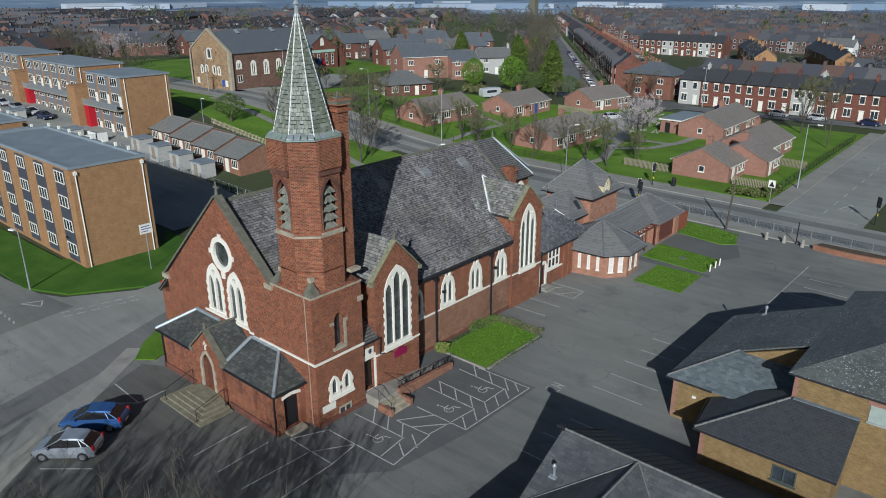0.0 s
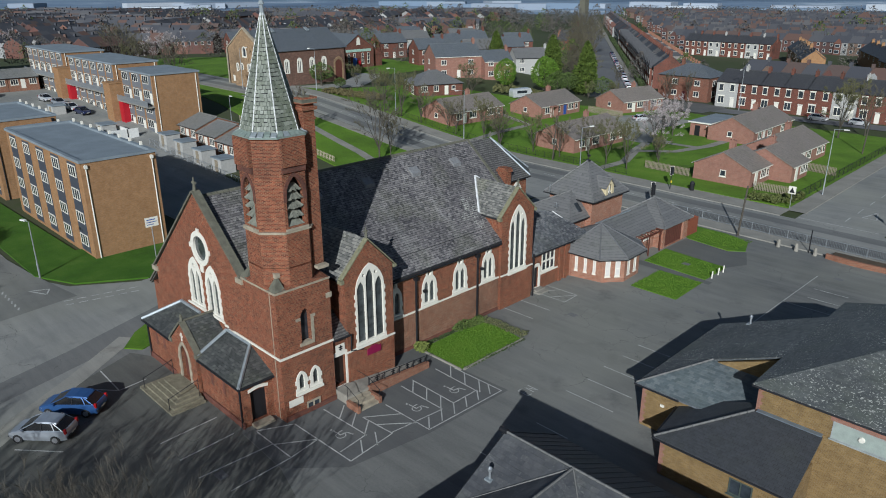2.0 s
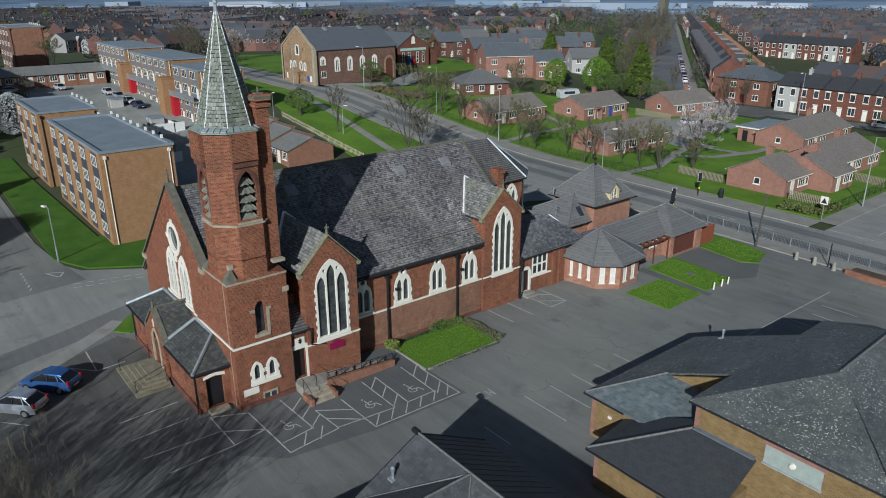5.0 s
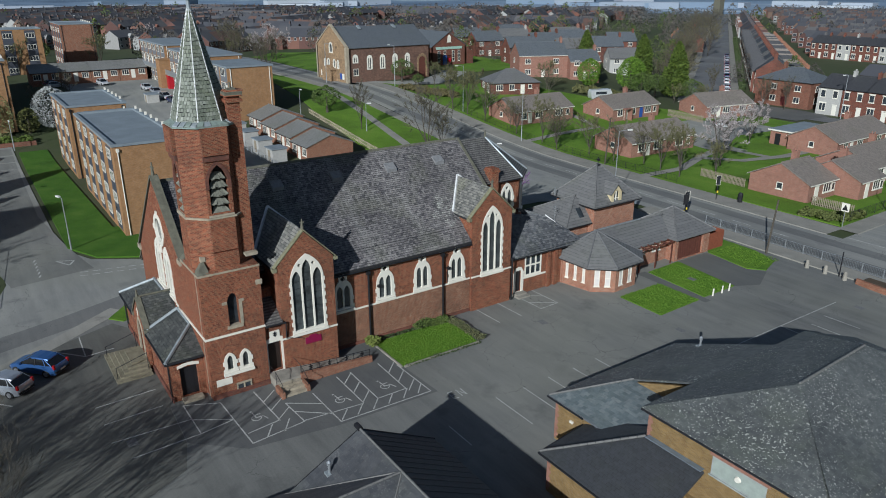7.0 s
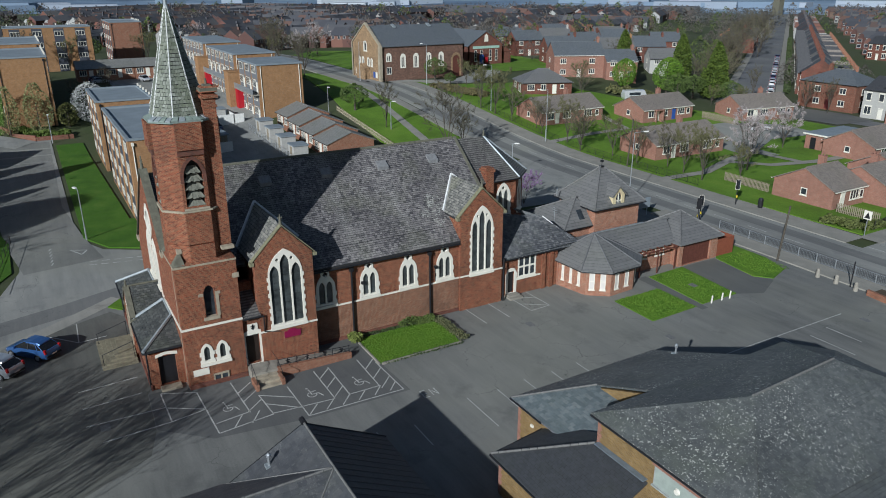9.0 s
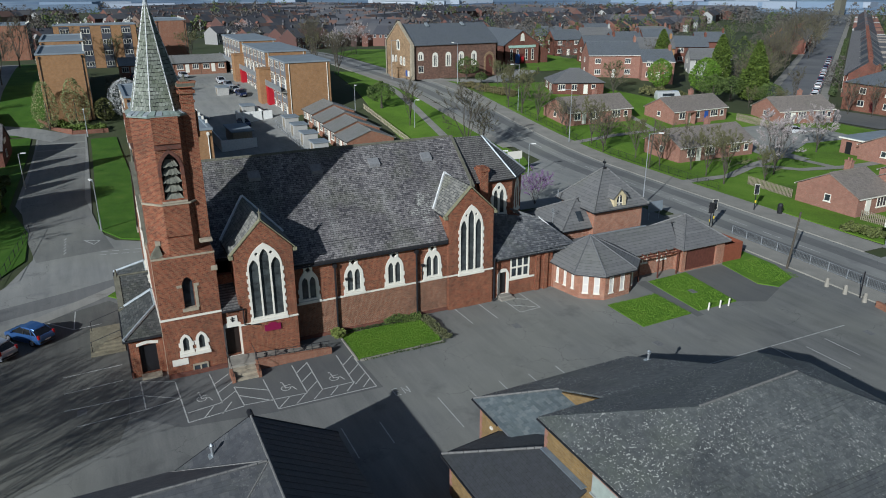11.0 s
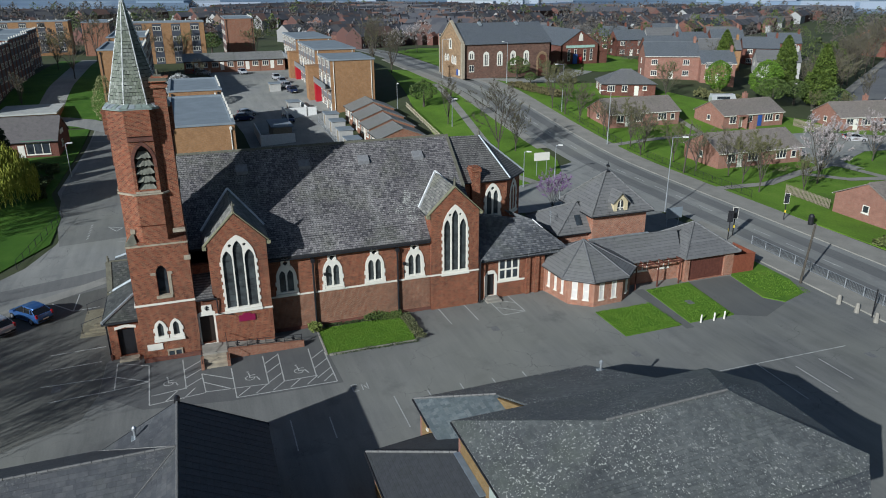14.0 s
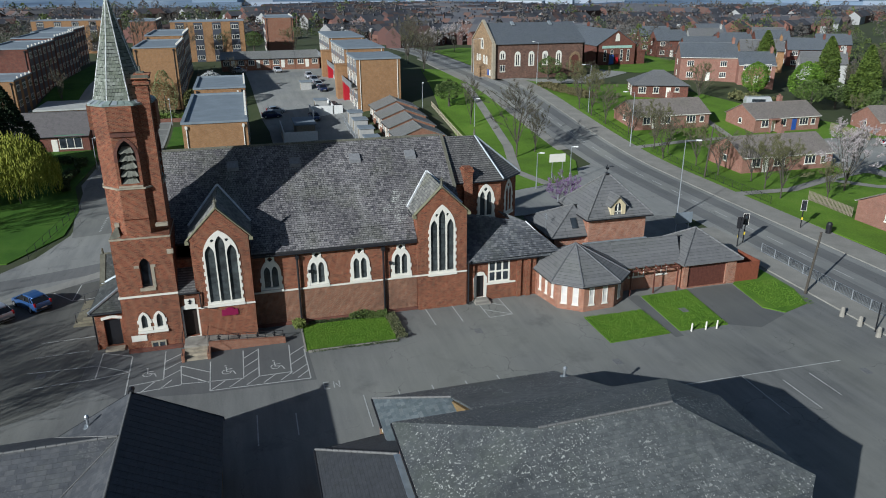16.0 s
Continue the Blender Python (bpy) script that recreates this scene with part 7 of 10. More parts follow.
part("roof", B().box(-1.55, 1.55, -1.35, 1.35, 2.1, 2.28), FELT, shed, local=True)
part("door", B().box(-0.5, 0.4, -1.24, -1.2, 0, 1.9), PALEWOOD, shed, local=True)
for x, z in ((-101.5, 1.2), (-107.8, 1.6), (-113.6, 2.0)):
    copy_thing(shed, pose(x, 54.9, z))
for i in range(4):
    copy_thing(first, pose(-186.0, 33 + i * 6.5, 5.5, 0, 0, 90))

# ---- chapel and hall on the rise ----
def local_panel(parent, name, b, mat, label=""):
    return part(name, b, mat, parent, label, local=True)


CHAPELBRICK = brick("brown_chapel_stone", (0.2, 0.115, 0.08), (0.12, 0.065, 0.05), (0.16, 0.12, 0.09), w=0.4, h=0.2, gap=0.02, dirt=0.4)
chapel = thing("chapel", (-154, 105.5, 4.7), "brown stone-fronted chapel with white arched windows and slate roof", "chapel")
CL, CW, CE, CR = 12.0, 8.0, 8.4, 12.8
sidewin = [(-9.5, 0.9), (-5.6, 0.9), (-2.0, 0.9), (1.6, 0.9), (5.2, 0.9)]
local_panel(chapel, "wall", B().panel((CW, 0, 0), UY, UZ, [(-CL, -1), (CL, -1), (CL, CE), (-CL, CE)], [arch(y, w, 3.2 if i else 4.9, 5.6 if i else 5.9, 6, 0.5) for i, (y, w) in enumerate(sidewin)], UX, 0.4), CHAPELBRICK, "brown-red brick side wall")
local_panel(chapel, "wall", B().box(-CW, -CW + 0.4, -CL, CL, -1, CE), CHAPELBRICK)
fw_ = [arch(0, 1.6, 6.9, 8.2, 6, 0.9), arch(-3.6, 0.8, 3.4, 4.6, 6, 0.5), arch(3.6, 0.8, 3.4, 4.6, 6, 0.5), arch(-1.6, 1.0, 3.4, 4.7, 6, 0.5), arch(1.6, 1.0, 3.4, 4.7, 6, 0.5)]
local_panel(chapel, "wall", B().panel((0, -CL, 0), UX, UZ, [(-CW, -1), (CW, -1), (CW, CE), (0, CR + 0.5), (-CW, CE)], fw_, (0, -1, 0), 0.5), SANDSTONE, "brown sandstone gable front")
local_panel(chapel, "wall", B().panel((0, CL, 0), UX, UZ, [(-CW, -1), (CW, -1), (CW, CE), (0, CR), (-CW, CE)], [], (0, 1, 0), 0.4), CHAPELBRICK)
for i, (y, w) in enumerate(sidewin):
    lo = 3.2 if i else 4.9
    win = local_panel(chapel, "window", B().panel((CW + 0.08, 0, 0), UY, UZ, arch(y, w + 0.6, lo - 0.2, 5.6 if i else 5.9, 6, 0.9), [arch(y - 0.23, 0.36, lo, 5.5 if i else 5.8, 5, 0.3), arch(y + 0.23, 0.36, lo, 5.5 if i else 5.8, 5, 0.3)], UX, 0.2), WHITE, "white arched window")
    part("pane", B().panel((CW - 0.1, 0, 0), UY, UZ, arch(y, w, lo, 5.6 if i else 5.9, 6, 0.5), [], UX, 0.03), GLASS, win, local=True)
pane_window(chapel, (CW, -10.1, 0.9 + 0.9), UY, 1.3, 1.6, 2)
for h in fw_:
    xs, zs2 = [p[0] for p in h], [p[1] for p in h]
    win = local_panel(chapel, "window", B().panel((0, -CL - 0.08, 0), UX, UZ, grown(h, 0.2), [grown(h, -0.08)], (0, -1, 0), 0.2), WHITE, "white arched window")
    part("pane", B().panel((0, -CL + 0.15, 0), UX, UZ, h, [], (0, -1, 0), 0.03), GLASS, win, local=True)
for s in (-1, 1):
    local_panel(chapel, "roof", B().slab([(0, -CL + 0.3, CR), (0, CL + 0.2, CR), (s * (CW + 0.4), CL + 0.2, CE - 0.1), (s * (CW + 0.4), -CL + 0.3, CE - 0.1)]), BLUESLATE, "blue-grey slate roof")
    local_panel(chapel, "coping", B().solid([(0, -CL - 0.15, CR + 0.45), (s * (CW + 0.3), -CL - 0.15, CE - 0.05), (s * (CW + 0.3), -CL - 0.15, CE + 0.25), (0, -CL - 0.15, CR + 0.8)], (0, 0.7, 0)), STONE, "pale stone coping")
    local_panel(chapel, "quoin", B().box(s * CW - 0.5, s * CW + 0.5 * (s > 0) + 0.0, -CL - 0.12, -CL + 0.6, -1, CE), STONE, "pale stone corner")
for y in (-5, 5):
    local_panel(chapel, "roof_vent", B().solid([(0.3, y, CR + 0.05), (1.6, y, CR - 0.6), (1.6, y, CR - 0.35), (0.3, y, CR + 0.3)], (0, 0.8, 0)), LEAD)
local_panel(chapel, "door", B().panel((CW + 0.02, 0, 0), UY, UZ, arch(9.6, 2.2, -0.2, 4.3, 8, 1.2), [], UX, 0.1), WOOD, "tall brown arched doors")
local_panel(chapel, "door_surround", B().panel((CW + 0.1, 0, 0), UY, UZ, arch(9.6, 3.0, -0.5, 4.4, 8, 1.7), [arch(9.6, 2.1, -0.4, 4.3, 8, 1.1)], UX, 0.15), SANDSTONE)
local_panel(chapel, "front_porch", B().box(-2.4, 2.4, -CL - 1.6, -CL, -1, 2.8).solid([(-2.6, -CL - 1.7, 2.8), (2.6, -CL - 1.7, 2.8), (0, -CL - 1.7, 3.9)], (0, 1.7, 0)), SANDSTONE)
for x, m in ((-5.6, WHITE), (5.0, BLUEPAINT), (6.3, WHITE)):
    local_panel(chapel, "poster_board", B().box(x - 0.5, x + 0.5, -CL - 0.1, -CL - 0.02, 0.8, 2.2), m, "poster board")

mission = thing("mission_hall", (-177, 137.4, 4.7), "red brick mission hall with a gabled front and green sign", "hall")
local_panel(mission, "wall", B().panel((11, 0, 0), UY, UZ, [(-6, -1), (6, -1), (6, 5.6), (0, 9.4), (-6, 5.6)], [rect(y - 0.35, y + 0.35, 1.2, 4.3) for y in (-3.6, -1.5, 1.5, 3.6)] + [rect(-0.8, 0.8, 0.1, 3.0)], UX, 0.4), DARKRED, "dark red brick gable front")
for y in (-3.6, -1.5, 1.5, 3.6):
    pane_window(mission, (11.0, y - 0.4, 1.2), UY, 0.8, 3.1, 1, 3)
local_panel(mission, "door", B().box(10.7, 10.78, -0.8, 0.8, 0.1, 3.0), MAROON, "dark double doors")
local_panel(mission, "sign", B().box(11.0, 11.12, -4.6, 4.6, 4.7, 5.4), plain("pale_green_board_sign", (0.35, 0.5, 0.42), 0.6), "long pale green fascia sign")
local_panel(mission, "crest", B().solid([(11.02, -0.7, 6.6), (11.02, 0.7, 6.6), (11.02, 0.5, 8.3), (11.02, 0, 8.8), (11.02, -0.5, 8.3)], (0.12, 0, 0)), WHITE, "white stone crest")
local_panel(mission, "noticeboard", B().box(11.6, 11.7, -2.6, -1.2, 0.4, 3.0), BLUEPAINT, "blue notice board")
local_panel(mission, "noticeboard", B().box(11.6, 11.7, -0.6, 0.2, 0.6, 2.2), REDPAINT, "red notice board")
for q in (B().box(-12, 11, -6, -5.7, -1, 5.6), B().box(-12, 11, 5.7, 6, -1, 5.6), B().box(-12, -11.7, -5.7, 5.7, -1, 5.6)):
    local_panel(mission, "wall", q, DARKRED)
for s in (-1, 1):
    local_panel(mission, "roof", B().slab([(11.2, 0, 9.6), (-12.2, 0, 9.6), (-12.2, s * 6.4, 5.5), (11.2, s * 6.4, 5.5)]), BLUESLATE)
    local_panel(mission, "side_wing", B().box(6, 10.5, s * 6 if s > 0 else -9.2, 9.2 if s > 0 else -6, -1, 3.6).solid([(10.7, s * 6, 5.2), (10.7, s * 9.5, 3.5), (10.7, s * 6, 3.5)], (-5, 0, 0)), DARKRED)

# ---- bungalows north of the main road ----
bw = [("f", -5.6, 0.9, 1.5, 1.3, 2), ("f", -2.2, 0.9, 1.9, 1.3, 3), ("f", 2.6, 0.9, 1.9, 1.3, 3), ("f", 5.2, 0.9, 0.9, 1.1, 1), ("l", -0.4, 1.1, 0.9, 0.95, 1), ("r", -0.4, 1.1, 0.9, 0.95, 1), ("b", -3, 0.9, 1.5, 1.2, 2), ("b", 2, 0.9, 1.5, 1.2, 2)]
short = [("f", 0.4, 0.9, 1.8, 1.3, 3), ("f", 4.6, 0.9, 0.8, 1.1, 1), ("l", -0.4, 1.1, 0.9, 0.95, 1), ("r", -0.4, 1.1, 0.9, 0.95, 1), ("b", -3, 0.9, 1.5, 1.2, 2)]
BUNG = "pink brick bungalow with a shallow brown tiled roof"
bung = house("bungalow", (-92.5, 131.0, 0.95), 90, 14.0, 8.4, 2.5, 4.6, PINK, BROWNTILE, BUNG, "bungalow", "bungalows on the green", windows=bw, doors=[("f", -3.6, WHITE), ("f", 1.0, BLUEPAINT)], chimneys=[(1.5, 0.6)])
part("porch", B().box(-4.4, -2.2, -5.3, -4.2, 2.25, 2.45).box(-4.4, -4.2, -5.2, -5.0, 0, 2.25).box(-2.4, -2.2, -5.2, -4.2, -0.5, 2.25), PINK, bung, local=True)
BUNGS = [(-98.3, 110.8, 1.5, 88, 15.0), (-70.4, 113.0, 0.0, 88, 15.5), (-84.5, 152.5, 0.4, 78, 13), (-51.6, 142.6, 0.0, 91, 19), (-39.6, 107.5, 0.0, 90, 6.8), (-36.5, 114.3, 0.0, 90, 6.4), (-39.4, 127.2, 0.0, 90, 13.6)]
for x, y, z, a, L in BUNGS:
    c = house("bungalow", (x, y, z), a, L, 8.6, 2.5, 4.7, PINK, BROWNTILE, BUNG, "bungalow", "bungalows on the green", windows=[(s, q * L / 14, zz, w, h, n) for s, q, zz, w, h, n in (bw if L > 9 else short)], doors=[("f", -0.28 * L, WHITE)], chimneys=[(L * 0.12, 0.6)])
flatroof = thing("flat_roof_annexe", (-58.0, 140.0, 0), "flat-roofed brick annexe with a white fascia", "annexe")
part("wall", B().box(-60.2, -56.0, 134.8, 145.6, -0.5, 2.5), PINK, flatroof)
part("roof", B().box(-60.5, -55.95, 134.5, 145.9, 2.72, 2.8), FELT, flatroof)
part("fascia", B().box(-60.55, -55.95, 134.45, 145.95, 2.5, 2.72), WHITE, flatroof)
part("door", B().box(-59.2, -58.2, 134.74, 134.8, 0, 2.05), BLACK, flatroof)

house("hipped_bungalow", (-119.5, 122.5, 3.6), 68, 11.5, 9.0, 2.6, 5.2, DARKRED, GREYTILE, "brick bungalow with a hipped slate roof", "bungalow", windows=[("f", -4.6, 0.9, 1.6, 1.3, 3), ("f", -1.5, 0.9, 1.2, 1.3, 2), ("l", -3, 0.9, 2.0, 1.3, 3), ("l", 1.0, 0.3, 1.8, 1.9, 3), ("f", 3, 1.2, 0.9, 0.9, 1)], doors=[("f", 1.2, WHITE)], hip=True)

# ---- two-storey houses ----
def semi(at, turn, L=10, W=8, eave=5.2, ridge=8.0, wall=DARKRED, roofmat=BLUESLATE, label="two-storey red brick house with white windows", group="two-storey houses"):
    return house("house", at, turn, L, W, eave, ridge, wall, roofmat, label, "house", group,
                 windows=[(s, q, z, 1.5, 1.25, 3) for s in "fb" for q in (-L * 0.38, L * 0.2) for z in (0.9, 3.5)] + [(s, -1.0, z, 1.1, 1.2, 2) for s in "lr" for z in (0.9, 3.5)],
                 doors=[("f", -0.5, WHITE), ("b", -0.5, WHITE)], chimneys=[(L * 0.45, 0.0)])


semi((-134.5, 144.5, 4.4), 65, 13, 9.5, 5.6, 8.6, PINK)
semi((-127.0, 152.5, 4.0), 65, 8, 8, 4.6, 7.2, PINK)
base_house = semi((-160, 160, 4.4), 70)
SEMIS = [(-150, 172, 60), (-168, 176, 70), (-186, 166, 75), (-139, 183, 60), (-156, 192, 62), (-176, 196, 65), (-196, 186, 70), (-205, 172, 75), (-170, 214, 62), (-192, 208, 66),
         (-220, 150, 80), (-236, 158, 80), (-228, 176, 75), (-252, 148, 85), (-214, 200, 70)]
random.seed(5)
for i, (x, y, a) in enumerate(SEMIS):
    if i % 3 == 0:
        semi((x, y, land(x, y) - 0.2), a + random.uniform(-6, 6), 11, 8, 5.0, 7.6, random.choice((PEBBLE, DARKRED, TAN, PINK)), random.choice((GREYTILE, BROWNTILE)), "two-storey house with a tiled roof and white windows")
    else:
        copy_thing(base_house, pose(x, y, land(x, y) - 0.2, 0, 0, a + random.uniform(-6, 6)))

# ---- brick terrace facing the green ----
def terrace_house(at, turn, wall, label, roofmat=DARKTILE):
    ob = house("terraced_house", at, turn, 5.2, 8.5, 5.9, 8.4, wall, roofmat, label, "house", "brick terrace",
               windows=[("f", -2.0, 3.7, 1.1, 1.6, 1), ("f", 0.7, 3.7, 1.1, 1.6, 1), ("f", -2.0, 0.8, 1.5, 1.7, 2), ("b", -1.8, 3.5, 1.2, 1.4, 2), ("b", 0.6, 3.5, 1.2, 1.4, 2), ("b", -1, 0.8, 1.2, 1.4, 2)], doors=[("f", 1.0, WHITE)], chimneys=[(2.6, 0.0)], over=0.25)
    for x0, x1, z0 in ((-2.1, -0.4, 2.5), (0.9, 2.0, 2.15), (-2.1, -0.8, 5.3), (0.6, 1.9, 5.3)):
        part("lintel", B().box(x0, x1, -4.32, -4.25, z0, z0 + 0.2), WHITE, ob, local=True)
    return ob


th = terrace_house((-65.5, 177.2, 0), 0, DARKRED, "dark red brick terraced house with white windows")
terrace_house((-70.7, 177.2, 0), 0, PEBBLE, "white rendered end-terrace house with a slate roof")
tp = terrace_house((-44.7, 177.4, 0), 0, PEBBLE, "pale pebbledashed terraced house")
for i in range(2, 19):
    x = -70.7 + i * 5.2
    if i == 5:
        continue
    copy_thing(tp if i in (9, 12) else th, pose(x, 177.2, 0))
corner_house = house("corner_house", (-83.5, 180.8, 0.2), 0, 13.5, 10, 5.8, 8.4, DARKORANGE, BLUESLATE, "two-storey red brick corner house with bay windows", "house", windows=[("r", -2.8, 3.6, 1.7, 1.3, 2), ("r", -2.8, 0.9, 1.7, 1.4, 2), ("f", 3.0, 3.6, 1.5, 1.3, 2), ("f", 3.0, 0.9, 1.5, 1.3, 2), ("f", -3, 3.6, 1.5, 1.3, 2), ("f", -3, 0.9, 1.5, 1.3, 2)], doors=[("f", 0, MAROON)], chimneys=[(-3, 0)], hip=True)

# long street, both sides
d, s = SD, SN
ang = math.degrees(math.atan2(d.y, d.x))
st = house("street_house", (-90, 190, 0), 0, 5.0, 8.5, 6.0, 9.2, DARKRED, DARKTILE, "narrow brick street house with a white bay and gable", "house", "long street terraces",
           windows=[("f", -1.9, 3.6, 1.2, 1.5, 2), ("f", -1.9, 0.8, 1.4, 1.6, 2), ("f", 0.6, 3.6, 1.1, 1.5, 1), ("b", -1.5, 3.6, 1.2, 1.3, 2)], doors=[("f", 0.8, WHITE)], chimneys=[(2.5, 0)], over=0.25)
part("bay_gable", B().solid([(-2.3, -5.05, 5.6), (0.1, -5.05, 5.6), (-1.1, -5.05, 7.8)], (0, 4.0, 0)).box(-2.0, -0.2, -5.0, -4.26, 0, 5.6), DARKRED, st, local=True)
for sx in (-1, 1):
    part("gable_roof", B().slab([(-1.1, -5.25, 7.95), (-1.1, -0.9, 7.95), (-1.1 + sx * 1.4, -0.9, 5.45), (-1.1 + sx * 1.4, -5.25, 5.45)], 0.1), DARKTILE, st, local=True)
part("rear_wing", B().box(-2.3, 0.3, 4.25, 8.6, -1, 4.6).solid([(-2.3, 4.25, 4.6), (0.3, 4.25, 4.6), (-1.0, 4.25, 6.3)], (0, 4.35, 0)), DARKORANGE, st, "brick rear wing", local=True)
for sx in (-1, 1):
    part("rear_roof", B().slab([(-1.0, 3.2, 6.45), (-1.0, 8.8, 6.45), (-1.0 + sx * 1.5, 8.8, 4.5), (-1.0 + sx * 1.5, 3.2, 4.5)], 0.1), DARKTILE, st, local=True)
part("bay_front", B().box(-1.95, -0.25, -5.06, -5.0, 0.8, 2.4).box(-1.95, -0.25, -5.06, -5.0, 3.5, 5.1).solid([(-2.3, -5.1, 5.55), (0.1, -5.1, 5.55), (-1.1, -5.1, 7.5), (-1.1, -5.1, 7.2)], (0, 0.12, 0)), WHITE, st, "white painted bay front", local=True)
part("rear_chimney", B().box(-1.3, -0.7, 8.0, 8.6, 5.5, 7.4), ORANGE, st, local=True)
c0 = d * 215.3 + s * 24.0
st.matrix_basis = pose(*(c0 + s * 8.3), 0, 0, ang + 180)
PLACE[st.name] = st.matrix_basis.copy()
st2 = copy_thing(st, pose(0, 0, 0))
for ob in st2.children_recursive:
    if ob.name.startswith(("roof", "rear_roof", "ridge_tile")):
        ob.data = ob.data.copy()
        ob.data.materials[0] = BROWNTILE
    elif ob.name.startswith(("wall", "bay_gable")):
        ob.data = ob.data.copy()
        ob.data.materials[0] = ORANGE
p = c0 + d * 5.02 + s * 8.3
st2.matrix_basis = pose(p.x, p.y, land(p.x, p.y) - 0.1, 0, 0, ang + 180)
for i in range(2, 30):
    p = c0 + d * (5.02 * i + (4 if i > 18 else 0)) + s * 8.3
    copy_thing(st2 if i in (4, 5, 9, 12, 13, 17, 21, 22, 24, 27, 28, 31, 33, 34, 37, 39, 40, 42) else st, pose(p.x, p.y, land(p.x, p.y) - 0.1, 0, 0, ang + 180))
for i in (24, 25, 27, 28, 29, 32, 33):
    p = c0 + d * (5.02 * i) - s * 17
    copy_thing(st, pose(p.x, p.y, land(p.x, p.y) - 0.1, 0, 0, ang))

# terraces behind, gable ends towards the green, and a row facing it
gt = house("gabled_terrace", (-81, 256, 0), -62, 11, 7.0, 5.2, 7.9, TAN, DARKTILE, "terraced house with a tan brick gable end and dark roof", "house", "gabled terraces", windows=[("f", -4, 3.4, 1.2, 1.3, 2), ("f", 2, 3.4, 1.2, 1.3, 2)], chimneys=[(-3, 0)])
for x0, y0, n in ((-83.6, 264, 5), (-58, 262, 1), (-60.6, 270.5, 5)):
    for i in range(n):
        copy_thing(gt, pose(x0 - 3.6 * i, y0 + 7.4 * i, -0.1, 0, 0, -62))
for i in range(7):
    copy_thing(tp if i in (2, 5) else th, pose(-143 + 5.2 * i, 300, -0.1))
house("house", (-72, 318, 0), 0, 11, 8, 5.4, 8.0, RENDER, GREYTILE, "white rendered two-storey house", "house", "two-storey houses", windows=[("f", -4, 3.5, 1.5, 1.3, 3), ("f", 2.4, 3.5, 1.5, 1.3, 3), ("f", -4, 0.9, 1.8, 1.4, 3), ("f", 2.4, 0.9, 1.8, 1.4, 3)], doors=[("f", -0.5, WHITE)], chimneys=[(4, 0)])

# house by the willow
SHOPTILE = slates("shop_roof_tile", (0.15, 0.135, 0.125), (0.105, 0.095, 0.09), (0.04, 0.037, 0.035), w=0.33, h=0.33, mossy=0.1)
shop = house("corner_shop", (-117.4, 1.0, 0.05), 88, 15.6, 10.6, 2.7, 5.9, DARKRED, SHOPTILE, "low brick corner shop with a dark tiled roof beside the willow", "shop", windows=[("f", 3.0, 0.5, 3.6, 1.9, 3), ("f", -3.5, 0.9, 1.6, 1.2, 2), ("r", -2, 1.0, 1.4, 1.1, 2)], doors=[("f", 1.8, WHITE)])
part("sign", B().box(7.82, 7.9, -2.2, 0.4, 3.1, 3.8), WHITE, shop, "white sign board", local=True)
part("fascia", B().box(2.4, 7.2, -5.42, -5.32, 2.45, 2.85), plain("green_fascia", (0.1, 0.2, 0.13), 0.6), shop, "green shop fascia", local=True)
ob_ = thing("flat_roofed_store", (-140.0, 0.5, 0), "low flat-roofed store with a pale roof", "store")
part("wall", B().box(-145.6, -134.4, -4.6, 5.4, -0.5, 3.7), TAN, ob_)
part("roof", B().box(-146, -134, -5, 5.8, 3.7, 4.0), plain("pale_store_roof", (0.42, 0.42, 0.38), 0.8, vary=0.2, scale=0.8), ob_, "pale flat roof")

# ---- the town beyond: rows of roofs ----
def island_mat(name, colours, rough=0.9, fade=0.0):
    m = Mat(name, rough, 0, 0.3)
    g = m.t.nodes.new("ShaderNodeNewGeometry")
    r = m.t.nodes.new("ShaderNodeValToRGB")
    r.color_ramp.interpolation = "CONSTANT"
    e = r.color_ramp.elements
    while len(e) < len(colours):
        e.new(0.5)
    for i, (q, c) in enumerate(zip(e, colours)):
        q.position, q.color = i / len(colours), rgb(c)
    m.link(g.outputs["Random Per Island"], r.inputs[0])
    n = m.noise(2.0, 4)
    m.colour(m.mix(m.math("MULTIPLY", n, 0.5), r.outputs[0], (0.06, 0.055, 0.05)))
    return m.m


TOWNWALL = island_mat("town_walls", [(0.19, 0.078, 0.052), (0.15, 0.065, 0.05), (0.21, 0.1, 0.07), (0.34, 0.33, 0.31), (0.115, 0.055, 0.045), (0.19, 0.125, 0.09), (0.09, 0.046, 0.04), (0.13, 0.06, 0.048), (0.4, 0.4, 0.38), (0.16, 0.07, 0.05)])
TOWNROOF = island_mat("town_roofs", [(0.07, 0.074, 0.088), (0.088, 0.09, 0.1), (0.06, 0.063, 0.076), (0.125, 0.085, 0.072), (0.078, 0.082, 0.096), (0.1, 0.1, 0.108), (0.066, 0.069, 0.082), (0.135, 0.13, 0.13), (0.15, 0.085, 0.065)])
town_w, town_r, town_g, town_f = B(), B(), B(), B()


